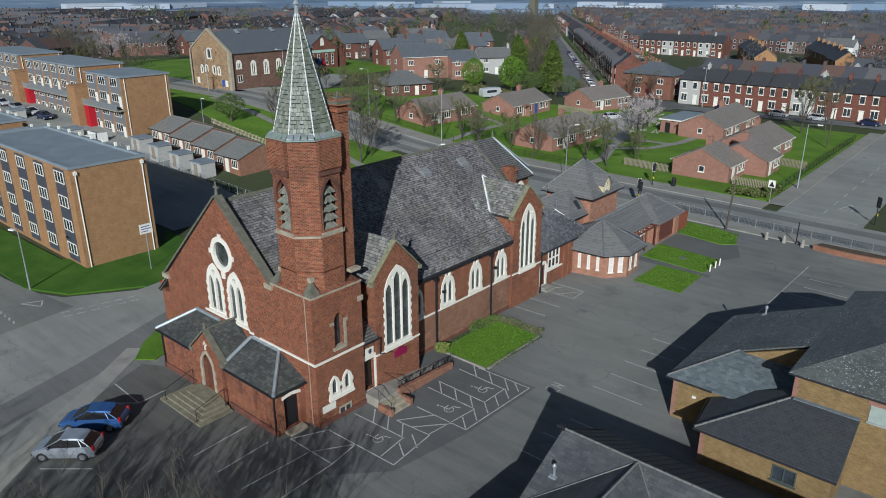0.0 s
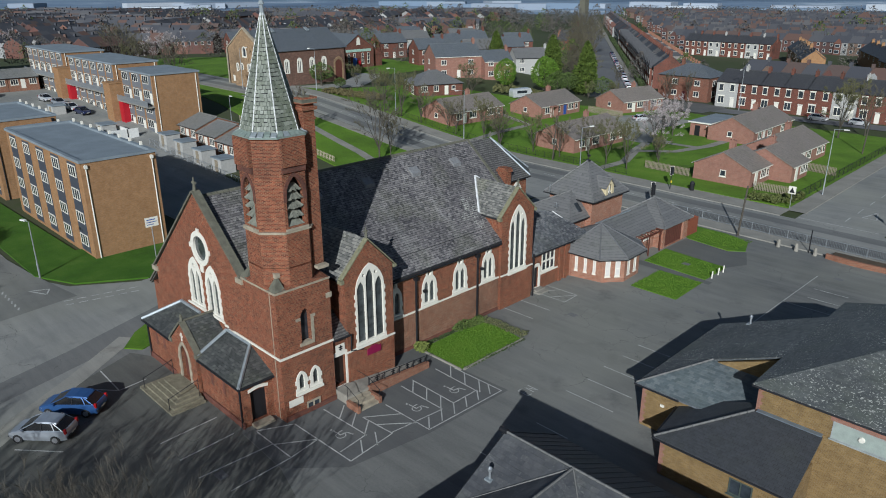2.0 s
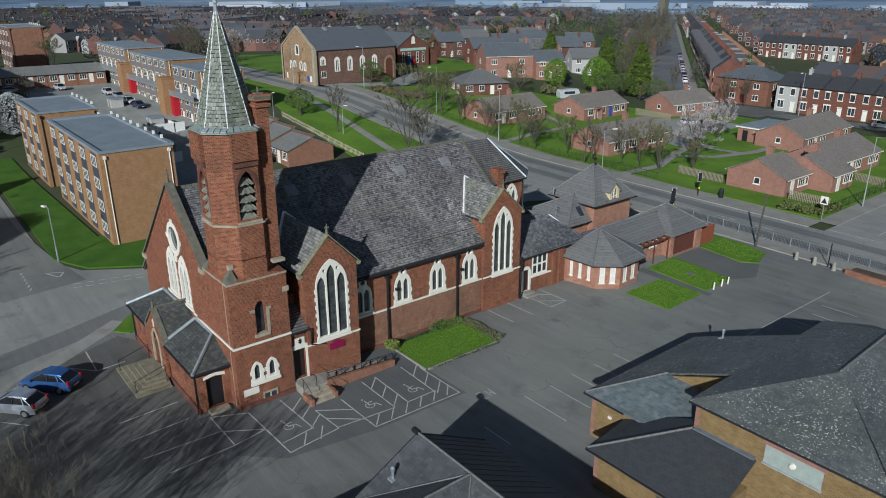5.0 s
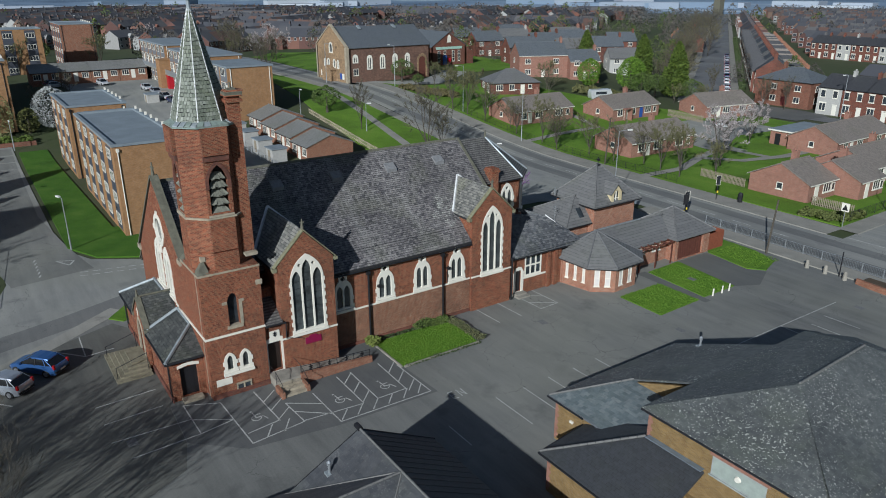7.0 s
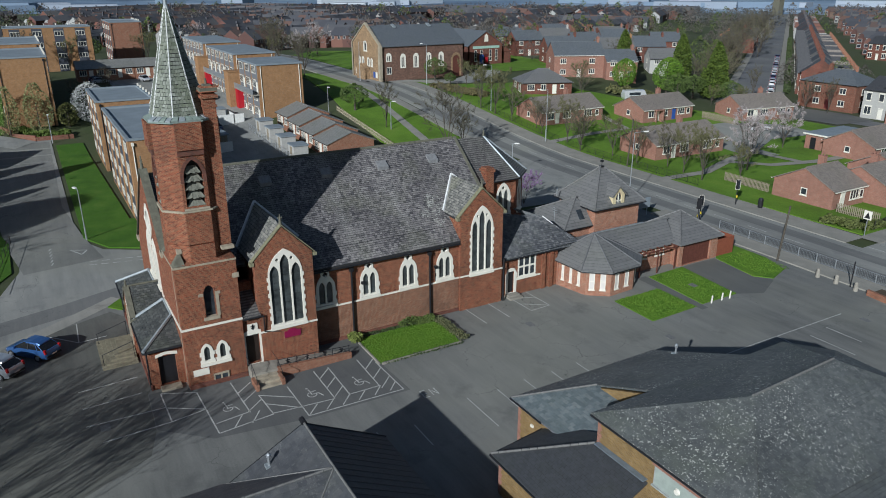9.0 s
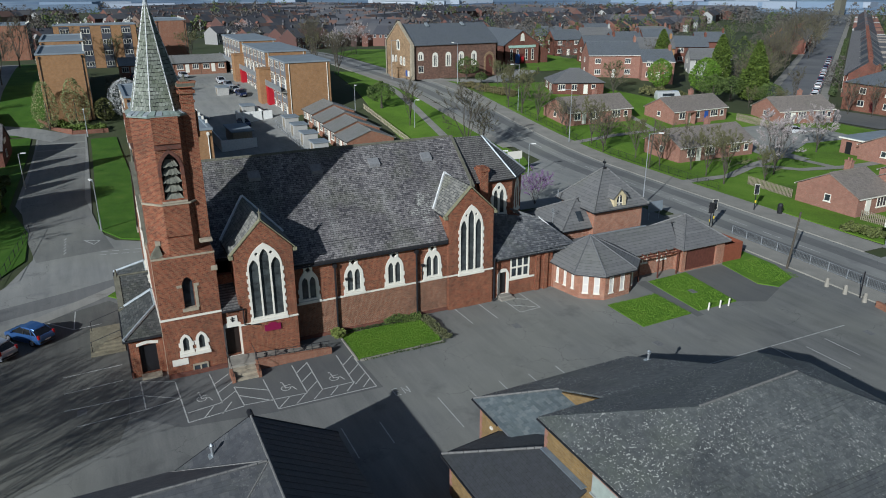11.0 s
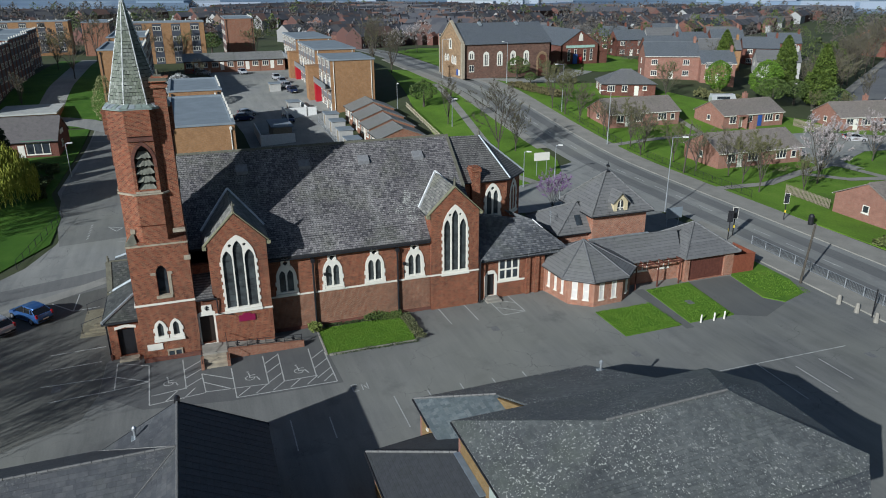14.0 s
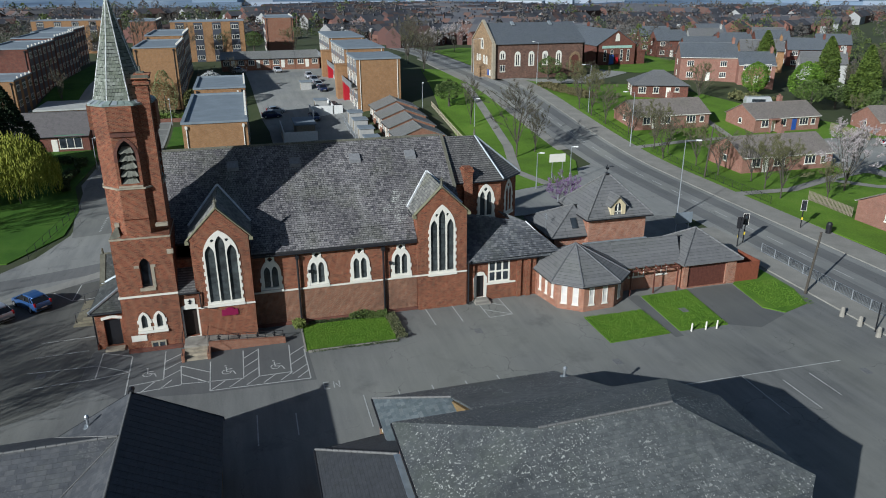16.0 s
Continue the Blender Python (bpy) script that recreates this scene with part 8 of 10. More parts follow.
def far_house(x, y, a, L=5.2, W=8.2, eave=5.4, ridge=7.8, chim=True, plain_sides=False):
    z = land(x, y) - 0.3
    m = pose(x, y, z, 0, 0, a)
    l, w = L / 2, W / 2
    b = B().add([(-l, -w, -1), (l, -w, -1), (l, w, -1), (-l, w, -1), (-l, -w, eave), (l, -w, eave), (l, w, eave), (-l, w, eave), (-l, 0, ridge - 0.1), (l, 0, ridge - 0.1)],
                [(0, 1, 5, 4), (2, 3, 7, 6), (1, 2, 6, 9, 5), (3, 0, 4, 8, 7)])
    if chim:
        town_r.turned(m, B().box(l - 0.35, l + 0.35, -0.45, 0.45, ridge - 1.2, ridge + 0.9))
    town_w.turned(m, b)
    for s in (-1, 1):
        town_r.turned(m, B().slab([(-l - 0.05, s * (w + 0.3), eave - 0.1), (l + 0.05, s * (w + 0.3), eave - 0.1), (l + 0.05, 0, ridge), (-l - 0.05, 0, ridge)], 0.12))
    if chim and L < 6 and (int(x * 7) + int(y)) % 3 == 0:
        town_w.turned(m, B().box(-l + 0.3, 0.2, -w - 0.9, -w, -1, eave - 0.4).solid([(-l + 0.2, -w - 0.95, eave - 0.4), (0.3, -w - 0.95, eave - 0.4), (-l / 2 + 0.25, -w - 0.95, eave + 1.3)], (0, 1.6, 0)))
        town_f.turned(m, B().box(-l + 0.6, -0.1, -w - 0.98, -w - 0.9, 0.9, 2.3).box(-l + 0.6, -0.1, -w - 0.98, -w - 0.9, 3.3, 4.6))
        town_g.turned(m, B().box(-l + 0.75, -0.25, -w - 1.0, -w - 0.98, 1.05, 2.15).box(-l + 0.75, -0.25, -w - 1.0, -w - 0.98, 3.45, 4.45))
    if L < 6 and (int(x * 3) + int(y)) % 2:
        town_w.turned(m, B().box(-l + 0.2, 0.4, w, w + 3.6, -1, 4.2).solid([(-l + 0.2, w, 4.2), (0.4, w, 4.2), (-l / 2 + 0.3, w, 5.7)], (0, 3.6, 0)))
    for s in () if plain_sides else (-1, 1):
        for q in (-0.32, 0.2):
            for zz in (1.0, 3.6):
                if zz < 3 and s > 0:
                    continue
                town_f.turned(m, B().box(q * L, q * L + 1.15, s * w - 0.06, s * w + 0.06, zz, zz + 1.35))
                town_g.turned(m, B().box(q * L + 0.14, q * L + 1.01, s * w - 0.075, s * w + 0.075, zz + 0.14, zz + 1.21))


random.seed(11)
# rows to the right of the long street
yy = 214.0
while yy < 660:
    xmin = street((yy - 22) / 0.8166, 40)[0] + 20
    x = xmin + random.uniform(0, 6)
    lean = random.choice((0, 0, 2, -3))
    n = 0
    while x < 18 - 0.12 * yy:
        if n and n % random.choice((9, 12, 15)) == 0:
            x += random.uniform(4, 9)
        if not (-152 < x < -48 and 236 < yy < 330):
            far_house(x, yy + (x - xmin) * math.tan(radians(lean)) * 0.2 + random.uniform(-0.15, 0.15), lean, 5.3, plain_sides=yy > 470)
        x += 5.3
        n += 1
    yy += random.choice((24, 27, 31)) if yy < 420 else random.choice((26, 32))
# more of the long street, farther off
for i in range(30, 74):
    p = c0 + d * (5.05 * i + (5 if i > 44 else 0)) + s * 8.3
    far_house(p.x, p.y, ang + 180, 5.05, 8.5, 6.0, 9.0, plain_sides=i > 45)
# streets of terraces beyond the chapel, laid out in blocks
for bi in range(-5, 17):
    for bj in range(1, 17):
        o = street(-90 + bi * 62 + random.uniform(-6, 6), -22 - bj * 60 + random.uniform(-6, 6))
        r = math.hypot(o[0], o[1] - 20)
        if r < 200 or r > 745 or random.random() < (0.75 if o[0] < -280 and o[1] < 60 else 0.13):
            continue
        along = (bi * 3 + bj * 5) % 4 != 0
        a = ang + random.uniform(-3, 3) if along else ang + 90 + random.uniform(-3, 3)
        ca, sa = math.cos(radians(a)), math.sin(radians(a))
        far = r > 540
        L_ = 10.6 if far else 5.3
        tone = random.choice((7.6, 7.9, 8.3))
        for row_ in (-19, 0, 19) if r > 330 else (-15, 13):
            for k in range(-26, 27, 5):
                if far and k % 2:
                    continue
                x, y = o[0] + ca * k * 1.06 - sa * row_, o[1] + sa * k * 1.06 + ca * row_
                q = Vector((x, y, 0)) - c0
                if q.dot(s) > -24 and q.dot(d) > -30 or (x > -262 and y < 135) or y < -330 or (x > -262 and y < 226 and x < -100) or (x > -330 and y < 75) or random.random() < 0.05:
                    continue
                far_house(x, y, a, L_, 8, 5.2, tone, chim=random.random() < 0.45, plain_sides=r > 420)
for nm, b, mt, lb in (("distant_houses", town_w, TOWNWALL, "brick and rendered walls of the town houses"), ("distant_roofs", town_r, TOWNROOF, "slate and tile roofs of the town houses"),
                      ("distant_window_frames", town_f, plain("far_window_paint", (0.42, 0.42, 0.4), 0.7), "white window frames of the town houses"), ("distant_window_panes", town_g, GLASS, "dark window panes of the town houses")):
    whole(nm, b, mt, lb, "houses", kind="stuff")

# ---- trees and shrubs ----
BARK = plain("tree_bark", (0.07, 0.06, 0.046), 0.95, vary=0.4, scale=6)
TWIG = plain("bare_twigs", (0.13, 0.115, 0.08), 0.95, vary=0.3, scale=6)


def leaf_mat(name, lo, hi):
    m = Mat(name, 0.75, 0, 0.25)
    g = m.t.nodes.new("ShaderNodeNewGeometry")
    f = m.math("ADD", m.math("MULTIPLY", g.outputs["Random Per Island"], 0.6), m.math("MULTIPLY", m.noise(0.8, 3), 0.4))
    m.colour(m.ramp(f, [(0.15, lo), (0.85, hi)]))
    return m.m


BUDS = leaf_mat("opening_buds", (0.09, 0.085, 0.035), (0.16, 0.15, 0.06))
FIR = leaf_mat("conifer_green", (0.03, 0.055, 0.008), (0.13, 0.175, 0.03))
BRIGHT = leaf_mat("bright_leaves", (0.07, 0.14, 0.015), (0.16, 0.26, 0.03))
DULL = leaf_mat("dull_evergreen", (0.03, 0.05, 0.018), (0.075, 0.095, 0.035))
BLOSSOM = leaf_mat("pale_blossom", (0.25, 0.21, 0.2), (0.5, 0.45, 0.44))
PURPLE = leaf_mat("purple_blossom", (0.16, 0.09, 0.2), (0.34, 0.22, 0.4))
WILLOW = leaf_mat("yellow_willow", (0.16, 0.19, 0.02), (0.34, 0.34, 0.05))


def bare_tree(seed, h, spread, limbs, twig_n, buds=0, bud_mat=None, bud=0.07, low=0.28, thick=0.017, twig=0.013):
    """Three bags: trunk with limbs, fine twigs, buds or blossom."""
    rnd = random.Random(seed)
    wood, twigs, leaf = B(), B(), B()
    u = lambda k: rnd.uniform(-k, k)

    def sprays(p, dr, ln):
        for k in range(twig_n):
            v = (dr * 0.9 + Vector((u(1), u(1), rnd.uniform(-0.2, 1.0))) * 0.75).normalized()
            o = p - dr * ln * rnd.uniform(0, 0.25)
            e = o + v * rnd.uniform(0.05, 0.11) * h
            twigs.spike(o, e, twig)
            for j in range(buds):
                c = o.lerp(e, rnd.uniform(0.2, 1)) + Vector((u(0.1), u(0.1), u(0.1)))
                a, b = Vector((u(1), u(1), u(1))).normalized() * bud, Vector((u(1), u(1), u(1))).normalized() * bud
                leaf.add([c - a, c + b, c + a, c - b], [(0, 1, 2, 3)])

    def grow(p, dr, length, r, depth):
        n = 4 if depth < 3 else 3
        for i in range(n):
            q = p + dr * (length / n)
            wood.tube(p, q, r * (1 - 0.6 * i / n), r * (1 - 0.6 * (i + 1) / n), 6 if depth < 2 else 3, caps=False)
            p = q
            dr = (dr + Vector((u(0.17), u(0.17), rnd.uniform(-0.04, 0.1)))).normalized()
            if depth == 3:
                if i:
                    sprays(p, dr, length)
            elif depth and (i or rnd.random() < 0.4):
                side = dr.orthogonal().normalized()
                side.rotate(Matrix.Rotation(rnd.uniform(0, 6.28), 3, dr))
                tl = rnd.uniform(0.4, 0.85) * (0.7 + 0.3 * spread)
                grow(p, (dr * math.cos(tl) + side * math.sin(tl) + Vector((0, 0, 0.1))).normalized(), length * rnd.uniform(0.42, 0.68) * (1.1 - 0.12 * i), r * 0.42, depth + 1)

    dr = Vector((u(0.06), u(0.06), 1)).normalized()
    base, top = Vector((0, 0, -0.3)), Vector((0, 0, -0.3)) + dr * h * low
    wood.tube(base, top, thick * h, thick * h * 0.75, 8, caps=False)
    for k in range(limbs):
        a = 6.28 * k / limbs + u(0.5)
        tl = (0.12 if k == 0 else rnd.uniform(0.22, 0.55)) * spread
        grow(top - dr * rnd.uniform(0, 0.3) * h * low, Vector((math.sin(tl) * math.cos(a), math.sin(tl) * math.sin(a), math.cos(tl))), h * rnd.uniform(0.6, 0.78), thick * h * 0.55, 1)
    k = h / max(p[2] for p in twigs.v)
    for b in (wood, twigs, leaf):
        b.v = [(x * k, y * k, z * k) for x, y, z in b.v]
    return wood, twigs, leaf


def tree(name, at, bags, leafmat, label, group, twigmat=None):
    ob = thing(name, at, label, "tree", group)
    part("trunk", bags[0], BARK, ob, local=True)
    part("crown", bags[1], twigmat or TWIG, ob, local=True)
    if bags[2].v:
        part("foliage", bags[2], leafmat, ob, local=True)
    return ob


GREYTWIG = plain("grey_brown_twigs", (0.095, 0.083, 0.063), 0.95, vary=0.3, scale=6)
OLIVE = plain("olive_twigs", (0.135, 0.132, 0.07), 0.95, vary=0.3, scale=6)
kinds = [tree("bare_tree", (-84.1, 76.3, 0.45), bare_tree(1, 12.4, 1.05, 7, 18, 1, BUDS, 0.05, twig=0.017), BUDS, "spreading bare tree with fine brown twigs on the verge", "bare trees", GREYTWIG),
         tree("bare_tree", (-104.3, 74.9, 2.1), bare_tree(2, 9.6, 0.7, 6, 13, 1, BUDS, 0.05, twig=0.016), BUDS, "slender bare tree with upright branches on grass", "bare trees", GREYTWIG),
         tree("bare_tree", (-53.9, 101.8, 0), bare_tree(3, 8.4, 1.15, 7, 13, 2, BUDS, 0.065, twig=0.015), BUDS, "rounded tree with swelling green-brown buds", "bare trees", OLIVE),
         tree("bare_tree", (-77.6, 98.9, 0.1), bare_tree(4, 8.0, 0.9, 7, 14, 1, BUDS, 0.055, twig=0.015), BUDS, "small bare roadside tree with thin limbs", "bare trees"),
         tree("bare_tree", (-85.9, 80.2, 0.6), bare_tree(6, 8.2, 0.95, 7, 15, 1, BUDS, 0.05, twig=0.015), BUDS, "young leafless tree with a forked trunk", "bare trees", GREYTWIG)]
random.seed(21)
for x, y, k, sc in ((-110.1, 99.6, 2, 1.1), (-105.2, 99.8, 2, 1.15), (-99.4, 99.9, 3, 1.0), (-93.5, 101.5, 3, 0.8), (-89.7, 99.8, 3, 0.95), (-83.2, 100.6, 2, 1.0), (-80.5, 101.6, 4, 1.0), (-66.6, 101.3, 3, 1.0), (-72.4, 101.5, 2, 0.95), (-62.5, 103.9, 3, 0.95), (-58.4, 102.9, 2, 0.85),
                    (-51, 106.5, 2, 0.7), (-38.6, 151.5, 2, 1.5), (-35.5, 157, 3, 1.4), (-84, 169.5, 4, 1.0), (-79.5, 171, 1, 0.8), (-116, 131, 2, 0.9), (-112, 128, 3, 0.8), (-131, 109, 2, 0.8), (-127, 110.5, 1, 0.7), (-97, 154, 2, 0.6), (-92.5, 158.5, 2, 0.6),
                    (-165, 81, 0, 0.9), (-176, 84, 1, 1.0), (-188, 82, 0, 1.0), (-200, 84, 2, 1.1), (-214, 88, 0, 1.0), (-226, 100, 2, 1.0), (-240, 96, 0, 1.1), (-150, 33.0, 1, 0.9), (-205, 20, 0, 1.0), (-212, 30, 2, 1.1), (-222, 52, 2, 1.2), (-146.0, 27.5, 3, 0.9), (-133, 160, 0, 0.8),
                    (-113, 170, 0, 0.9), (-100, 172, 1, 1.0), (-112, 174, 3, 1.3), (-117, 181, 4, 1.3), (-124, 191, 3, 1.4), (-131, 201, 0, 1.1), (-140, 214, 4, 1.5), (-150, 229, 3, 1.5), (-163, 247, 0, 1.2), (-172, 268, 3, 1.6), (-186, 288, 0, 1.2), (-201, 309, 3, 1.7), (-218, 333, 0, 1.4), (-205, -3, 2, 1.3), (-180, 4, 0, 1.0), (-226, 5, 0, 1.2), (-146, -2, 1, 0.9), *((*street(a_, c_), k_, f_) for a_, c_, k_, f_ in ((196, 7.5, 1, 1.1), (207, 5.0, 3, 1.3), (216, 8.2, 1, 1.2), (228, 5.6, 4, 1.5), (240, 8.0, 1, 1.3), (254, 5.0, 4, 1.6), (268, 7.6, 1, 1.5), (286, 6.0, 4, 1.7), (304, 7.8, 3, 1.7), (330, 6.5, 4, 1.8), (365, 7, 1, 1.7), (410, 7, 4, 1.9)))):
    copy_thing(kinds[k], pose(x, y, land(x, y), 0, 0, random.uniform(0, 360)) @ Matrix.Scale(sc * random.uniform(0.93, 1.07), 4))

bl = tree("blossom_tree", (-54.6, 112.6, 0), bare_tree(8, 10.2, 1.2, 8, 7, 6, BLOSSOM, 0.095, low=0.24), BLOSSOM, "large spreading tree covered in pale pink-white blossom", "blossom trees")
for x, y, sc in ((-62.0, 131.4, 0.8), (-222, 106, 1.0), (-213, 96, 0.9), (-290, 130, 1.0), (-330, 90, 1.0)):
    copy_thing(bl, pose(x, y, land(x, y), 0, 0, random.uniform(0, 360)) @ Matrix.Scale(sc, 4))
tree("purple_shrub", (-57.6, 72.4, 0), bare_tree(9, 5.0, 0.9, 9, 10, 2, PURPLE, 0.045, low=0.06, thick=0.01, twig=0.012), PURPLE, "leafless shrub dusted with purple blossom", "shrubs", leaf_mat("purple_twigs", (0.12, 0.07, 0.12), (0.22, 0.13, 0.22)))


def leafy(seed, h, rad, n, size, shape, droop=0.0):
    """A crown of many small leaf clusters; shape gives the radius from 0 (low) to 1 (top)."""
    rnd = random.Random(seed)
    b = B()
    lumps = [(rnd.uniform(0, 6.28), rnd.uniform(0.1, 0.9), rnd.uniform(0.75, 1.15)) for k in range(9)]
    while len(b.f) < n:
        t = rnd.random()
        a = rnd.uniform(0, 2 * math.pi)
        k = max((w for la, lt, w in lumps if abs((a - la + 3.14) % 6.28 - 3.14) < 0.7 and abs(t - lt) < 0.25), default=0.86)
        r = rad * shape(t) * k * (rnd.uniform(0.55, 1.0) ** 0.4)
        c = Vector((r * math.cos(a), r * math.sin(a), h * (0.06 + 0.94 * t)))
        s = size * rnd.uniform(0.6, 1.3)
        u = Vector((rnd.uniform(-1, 1), rnd.uniform(-1, 1), rnd.uniform(-0.6, 0.6) - droop)).normalized() * s
        v = Vector((rnd.uniform(-1, 1), rnd.uniform(-1, 1), rnd.uniform(-0.6, 0.6))).normalized() * s * 0.6
        b.add([c - u * 0.6, c + v, c + u, c - v], [(0, 1, 2, 3)])
    return b


def leaf_tree(name, at, h, rad, n, size, shape, mat, label, group, seed, trunk=0.3, droop=0.0, cat="tree"):
    ob = thing(name, at, label, cat, group)
    part("trunk", B().tube((0, 0, -0.3), (0, 0, h * 0.6), trunk, trunk * 0.35, 7), BARK, ob, local=True)
    part("crown", leafy(seed, h, rad, n, size, shape, droop), mat, ob, local=True)
    return ob


cone = lambda t: (1 - t ** 1.7) ** 0.8 * min(1, 0.7 + t * 2) + 0.03
ball = lambda t: math.sqrt(max(0.02, 1 - (2 * t - 0.95) ** 2))
cf = leaf_tree("conifer", (-115.1, 162.8, 2.7), 12.4, 3.2, 9500, 0.36, cone, FIR, "tall broad green conifer with dense foliage", "conifers", 1)
for x, y, sc in ((-104.6, 163.6, 1.1), (-132.1, 159.4, 0.95)):
    copy_thing(cf, pose(x, y, land(x, y), 0, 0, random.uniform(0, 360)) @ Matrix.Scale(sc, 4))
bb = leaf_tree("leafy_tree", (-109.5, 152.5, 2.6), 8.0, 3.6, 4200, 0.27, ball, BRIGHT, "bright green leafy tree", "leafy trees", 2)
copy_thing(bb, pose(-116.0, 145.0, land(-116, 145), 0, 0, 90) @ Matrix.Scale(0.85, 4))
high = lambda t: 0.0 if t < 0.25 else math.sqrt(max(0.02, 1 - (2 * (t - 0.25) / 0.75 - 0.85) ** 2))
rb = leaf_tree("round_tree", (-141.0, 106.0, 4.7), 5.6, 2.9, 3200, 0.2, high, leaf_mat("spring_leaves", (0.05, 0.08, 0.02), (0.12, 0.16, 0.045)), "small round-headed tree in fresh green leaf", "leafy trees", 3)
for x, y, sc in ((-117.7, 74.6, 0.95), (-106.5, 158.5, 1.0), (-97.0, 160, 1.0), (-102.0, 148.0, 1.1), (-262, 40, 1.3), (-133.5, 106, 0.5)):
    copy_thing(rb, pose(x, y, land(x, y), 0, 0, random.uniform(0, 360)) @ Matrix.Scale(sc, 4))
def fronds(seed, h, rad, n):
    rnd = random.Random(seed)
    b = B()
    for k in range(n):
        a, q = rnd.uniform(0, 6.28), rnd.random() ** 0.5
        r = rad * q
        top = h * (1 - 0.45 * q * q) * rnd.uniform(0.75, 1.0)
        p = Vector((r * math.cos(a), r * math.sin(a), top))
        ln = rnd.uniform(0.25, 0.75) * top
        for i in range(int(ln / 0.28)):
            c = p + Vector((rnd.uniform(-0.12, 0.12), rnd.uniform(-0.12, 0.12), -0.28 * i))
            u = Vector((rnd.uniform(-0.06, 0.06), rnd.uniform(-0.06, 0.06), -0.26))
            v = Vector((rnd.uniform(-1, 1), rnd.uniform(-1, 1), 0)).normalized() * 0.05
            b.add([c - u, c + v, c + u, c - v], [(0, 1, 2, 3)])
    return b


willow = thing("willow", (-79.5, 5.6, 0), "weeping willow with hanging yellow-green fronds", "tree")
wt = bare_tree(12, 8.5, 1.2, 6, 3)
part("trunk", wt[0], BARK, willow, local=True)
part("crown", fronds(4, 9.6, 5.4, 1700), WILLOW, willow, local=True)
dc = leaf_tree("dark_conifer", (-95.0, 1.2, 0), 13.6, 4.3, 9000, 0.34, cone, leaf_mat("dark_conifer_green", (0.012, 0.022, 0.01), (0.04, 0.06, 0.022)), "tall dark green conifer behind the willow", "conifers", 14)
# further conifers added as shadow casters for the lawn and side road
for x, y, sc in ((-89.5, -3.5, 0.95), (-83.5, -4.5, 0.9), (-100.5, -3.0, 0.85), (-77.0, -6.0, 0.85)):
    copy_thing(dc, pose(x, y, 0, 0, 0, x * 23) @ Matrix.Scale(sc, 4))
OLIVELEAF = leaf_mat("pale_olive_leaves", (0.13, 0.145, 0.05), (0.32, 0.33, 0.15))
slim = lambda t: 0.25 + 0.75 * math.sin(math.pi * min(1.0, 0.12 + t * 0.86))
olive_tree = leaf_tree("budding_tree", (-134.5, 14.6, land(-134.5, 14.6)), 8.8, 2.5, 3000, 0.16, slim, OLIVELEAF, "slim tree with pale olive spring leaves by the flats", "budding trees", 41, trunk=0.14)
copy_thing(olive_tree, pose(-134.5, 19.4, land(-134.5, 19.4), 0, 0, 130) @ Matrix.Scale(1.04, 4))
leaf_tree("blossom_bush", (-138.5, 28.6, land(-138.5, 28.6)), 7.8, 4.0, 5200, 0.17, ball, leaf_mat("white_blossom", (0.3, 0.31, 0.28), (0.62, 0.62, 0.6)), "rounded bush covered in white blossom beside the flats", "bushes", 44, cat="bush")
leaf_tree("yellow_shrub", (-137.5, 24.4, land(-137.5, 24.4)), 4.5, 1.9, 1200, 0.22, ball, leaf_mat("olive_leaves", (0.1, 0.11, 0.03), (0.2, 0.2, 0.07)), "tall olive-green shrub by the flats", "bushes", 6, cat="bush")

# hedges and borders
def hedge(name, line, w, h, mat, label, n, size=0.16):
    rnd = random.Random(len(label))
    b = B()
    segs = [(Vector(a), Vector(c)) for a, c in zip(line, line[1:])]
    tot = sum((c - a).length for a, c in segs)
    for a, c in segs:
        dr = (c - a).normalized()
        sd = Vector((dr.y, -dr.x))
        for i in range(int(n * (c - a).length / tot)):
            p = a + dr * rnd.uniform(0, (c - a).length) + sd * rnd.uniform(-w / 2, w / 2)
            hh = h * (0.75 + 0.5 * noise.noise((p.x * 0.6, p.y * 0.6, 3)))
            q = Vector((p.x, p.y, land(p.x, p.y) + hh * rnd.uniform(0.1, 1) ** 0.5))
            u = Vector((rnd.uniform(-1, 1), rnd.uniform(-1, 1), rnd.uniform(-1, 1))).normalized() * size
            v = Vector((rnd.uniform(-1, 1), rnd.uniform(-1, 1), rnd.uniform(-1, 1))).normalized() * size
            b.add([q - u, q + v, q + u, q - v], [(0, 1, 2, 3)])
    return whole(name, b, mat, label, "hedge", kind="stuff")


hedge("hedge", [(-33.2, 99.2), (-29.2, 99.6), (-28.4, 104.0)], 2.0, 1.1, leaf_mat("hedge_leaves", (0.05, 0.06, 0.02), (0.13, 0.15, 0.04)), "low straggling dark green hedge at the corner", 2600, 0.17)
hedge("border_shrubs", [(-33.5, 42.0), (-33.3, 45.2)], 0.8, 0.75, leaf_mat("border_leaves", (0.035, 0.06, 0.015), (0.13, 0.17, 0.04)), "straggling green border plants against the church wall", 1500, 0.075)
hedge("border_shrubs_low", [(-33.6, 38.6), (-33.6, 42.0)], 0.4, 0.3, DULL, "low weeds at the foot of the church wall", 500, 0.07)
hedge("border_shrubs_side", [(-33.4, 45.4), (-28.8, 45.6)], 0.9, 0.55, leaf_mat("scrub_leaves", (0.05, 0.06, 0.025), (0.17, 0.17, 0.08)), "scrubby border plants at the lawn edge", 1500, 0.07)
hedge("border_shrubs_bush", [(-33.5, 37.6), (-32.6, 37.9)], 0.9, 0.9, leaf_mat("yellow_green_leaves", (0.1, 0.13, 0.03), (0.22, 0.25, 0.06)), "yellow-green bush at the lawn corner", 900, 0.085)
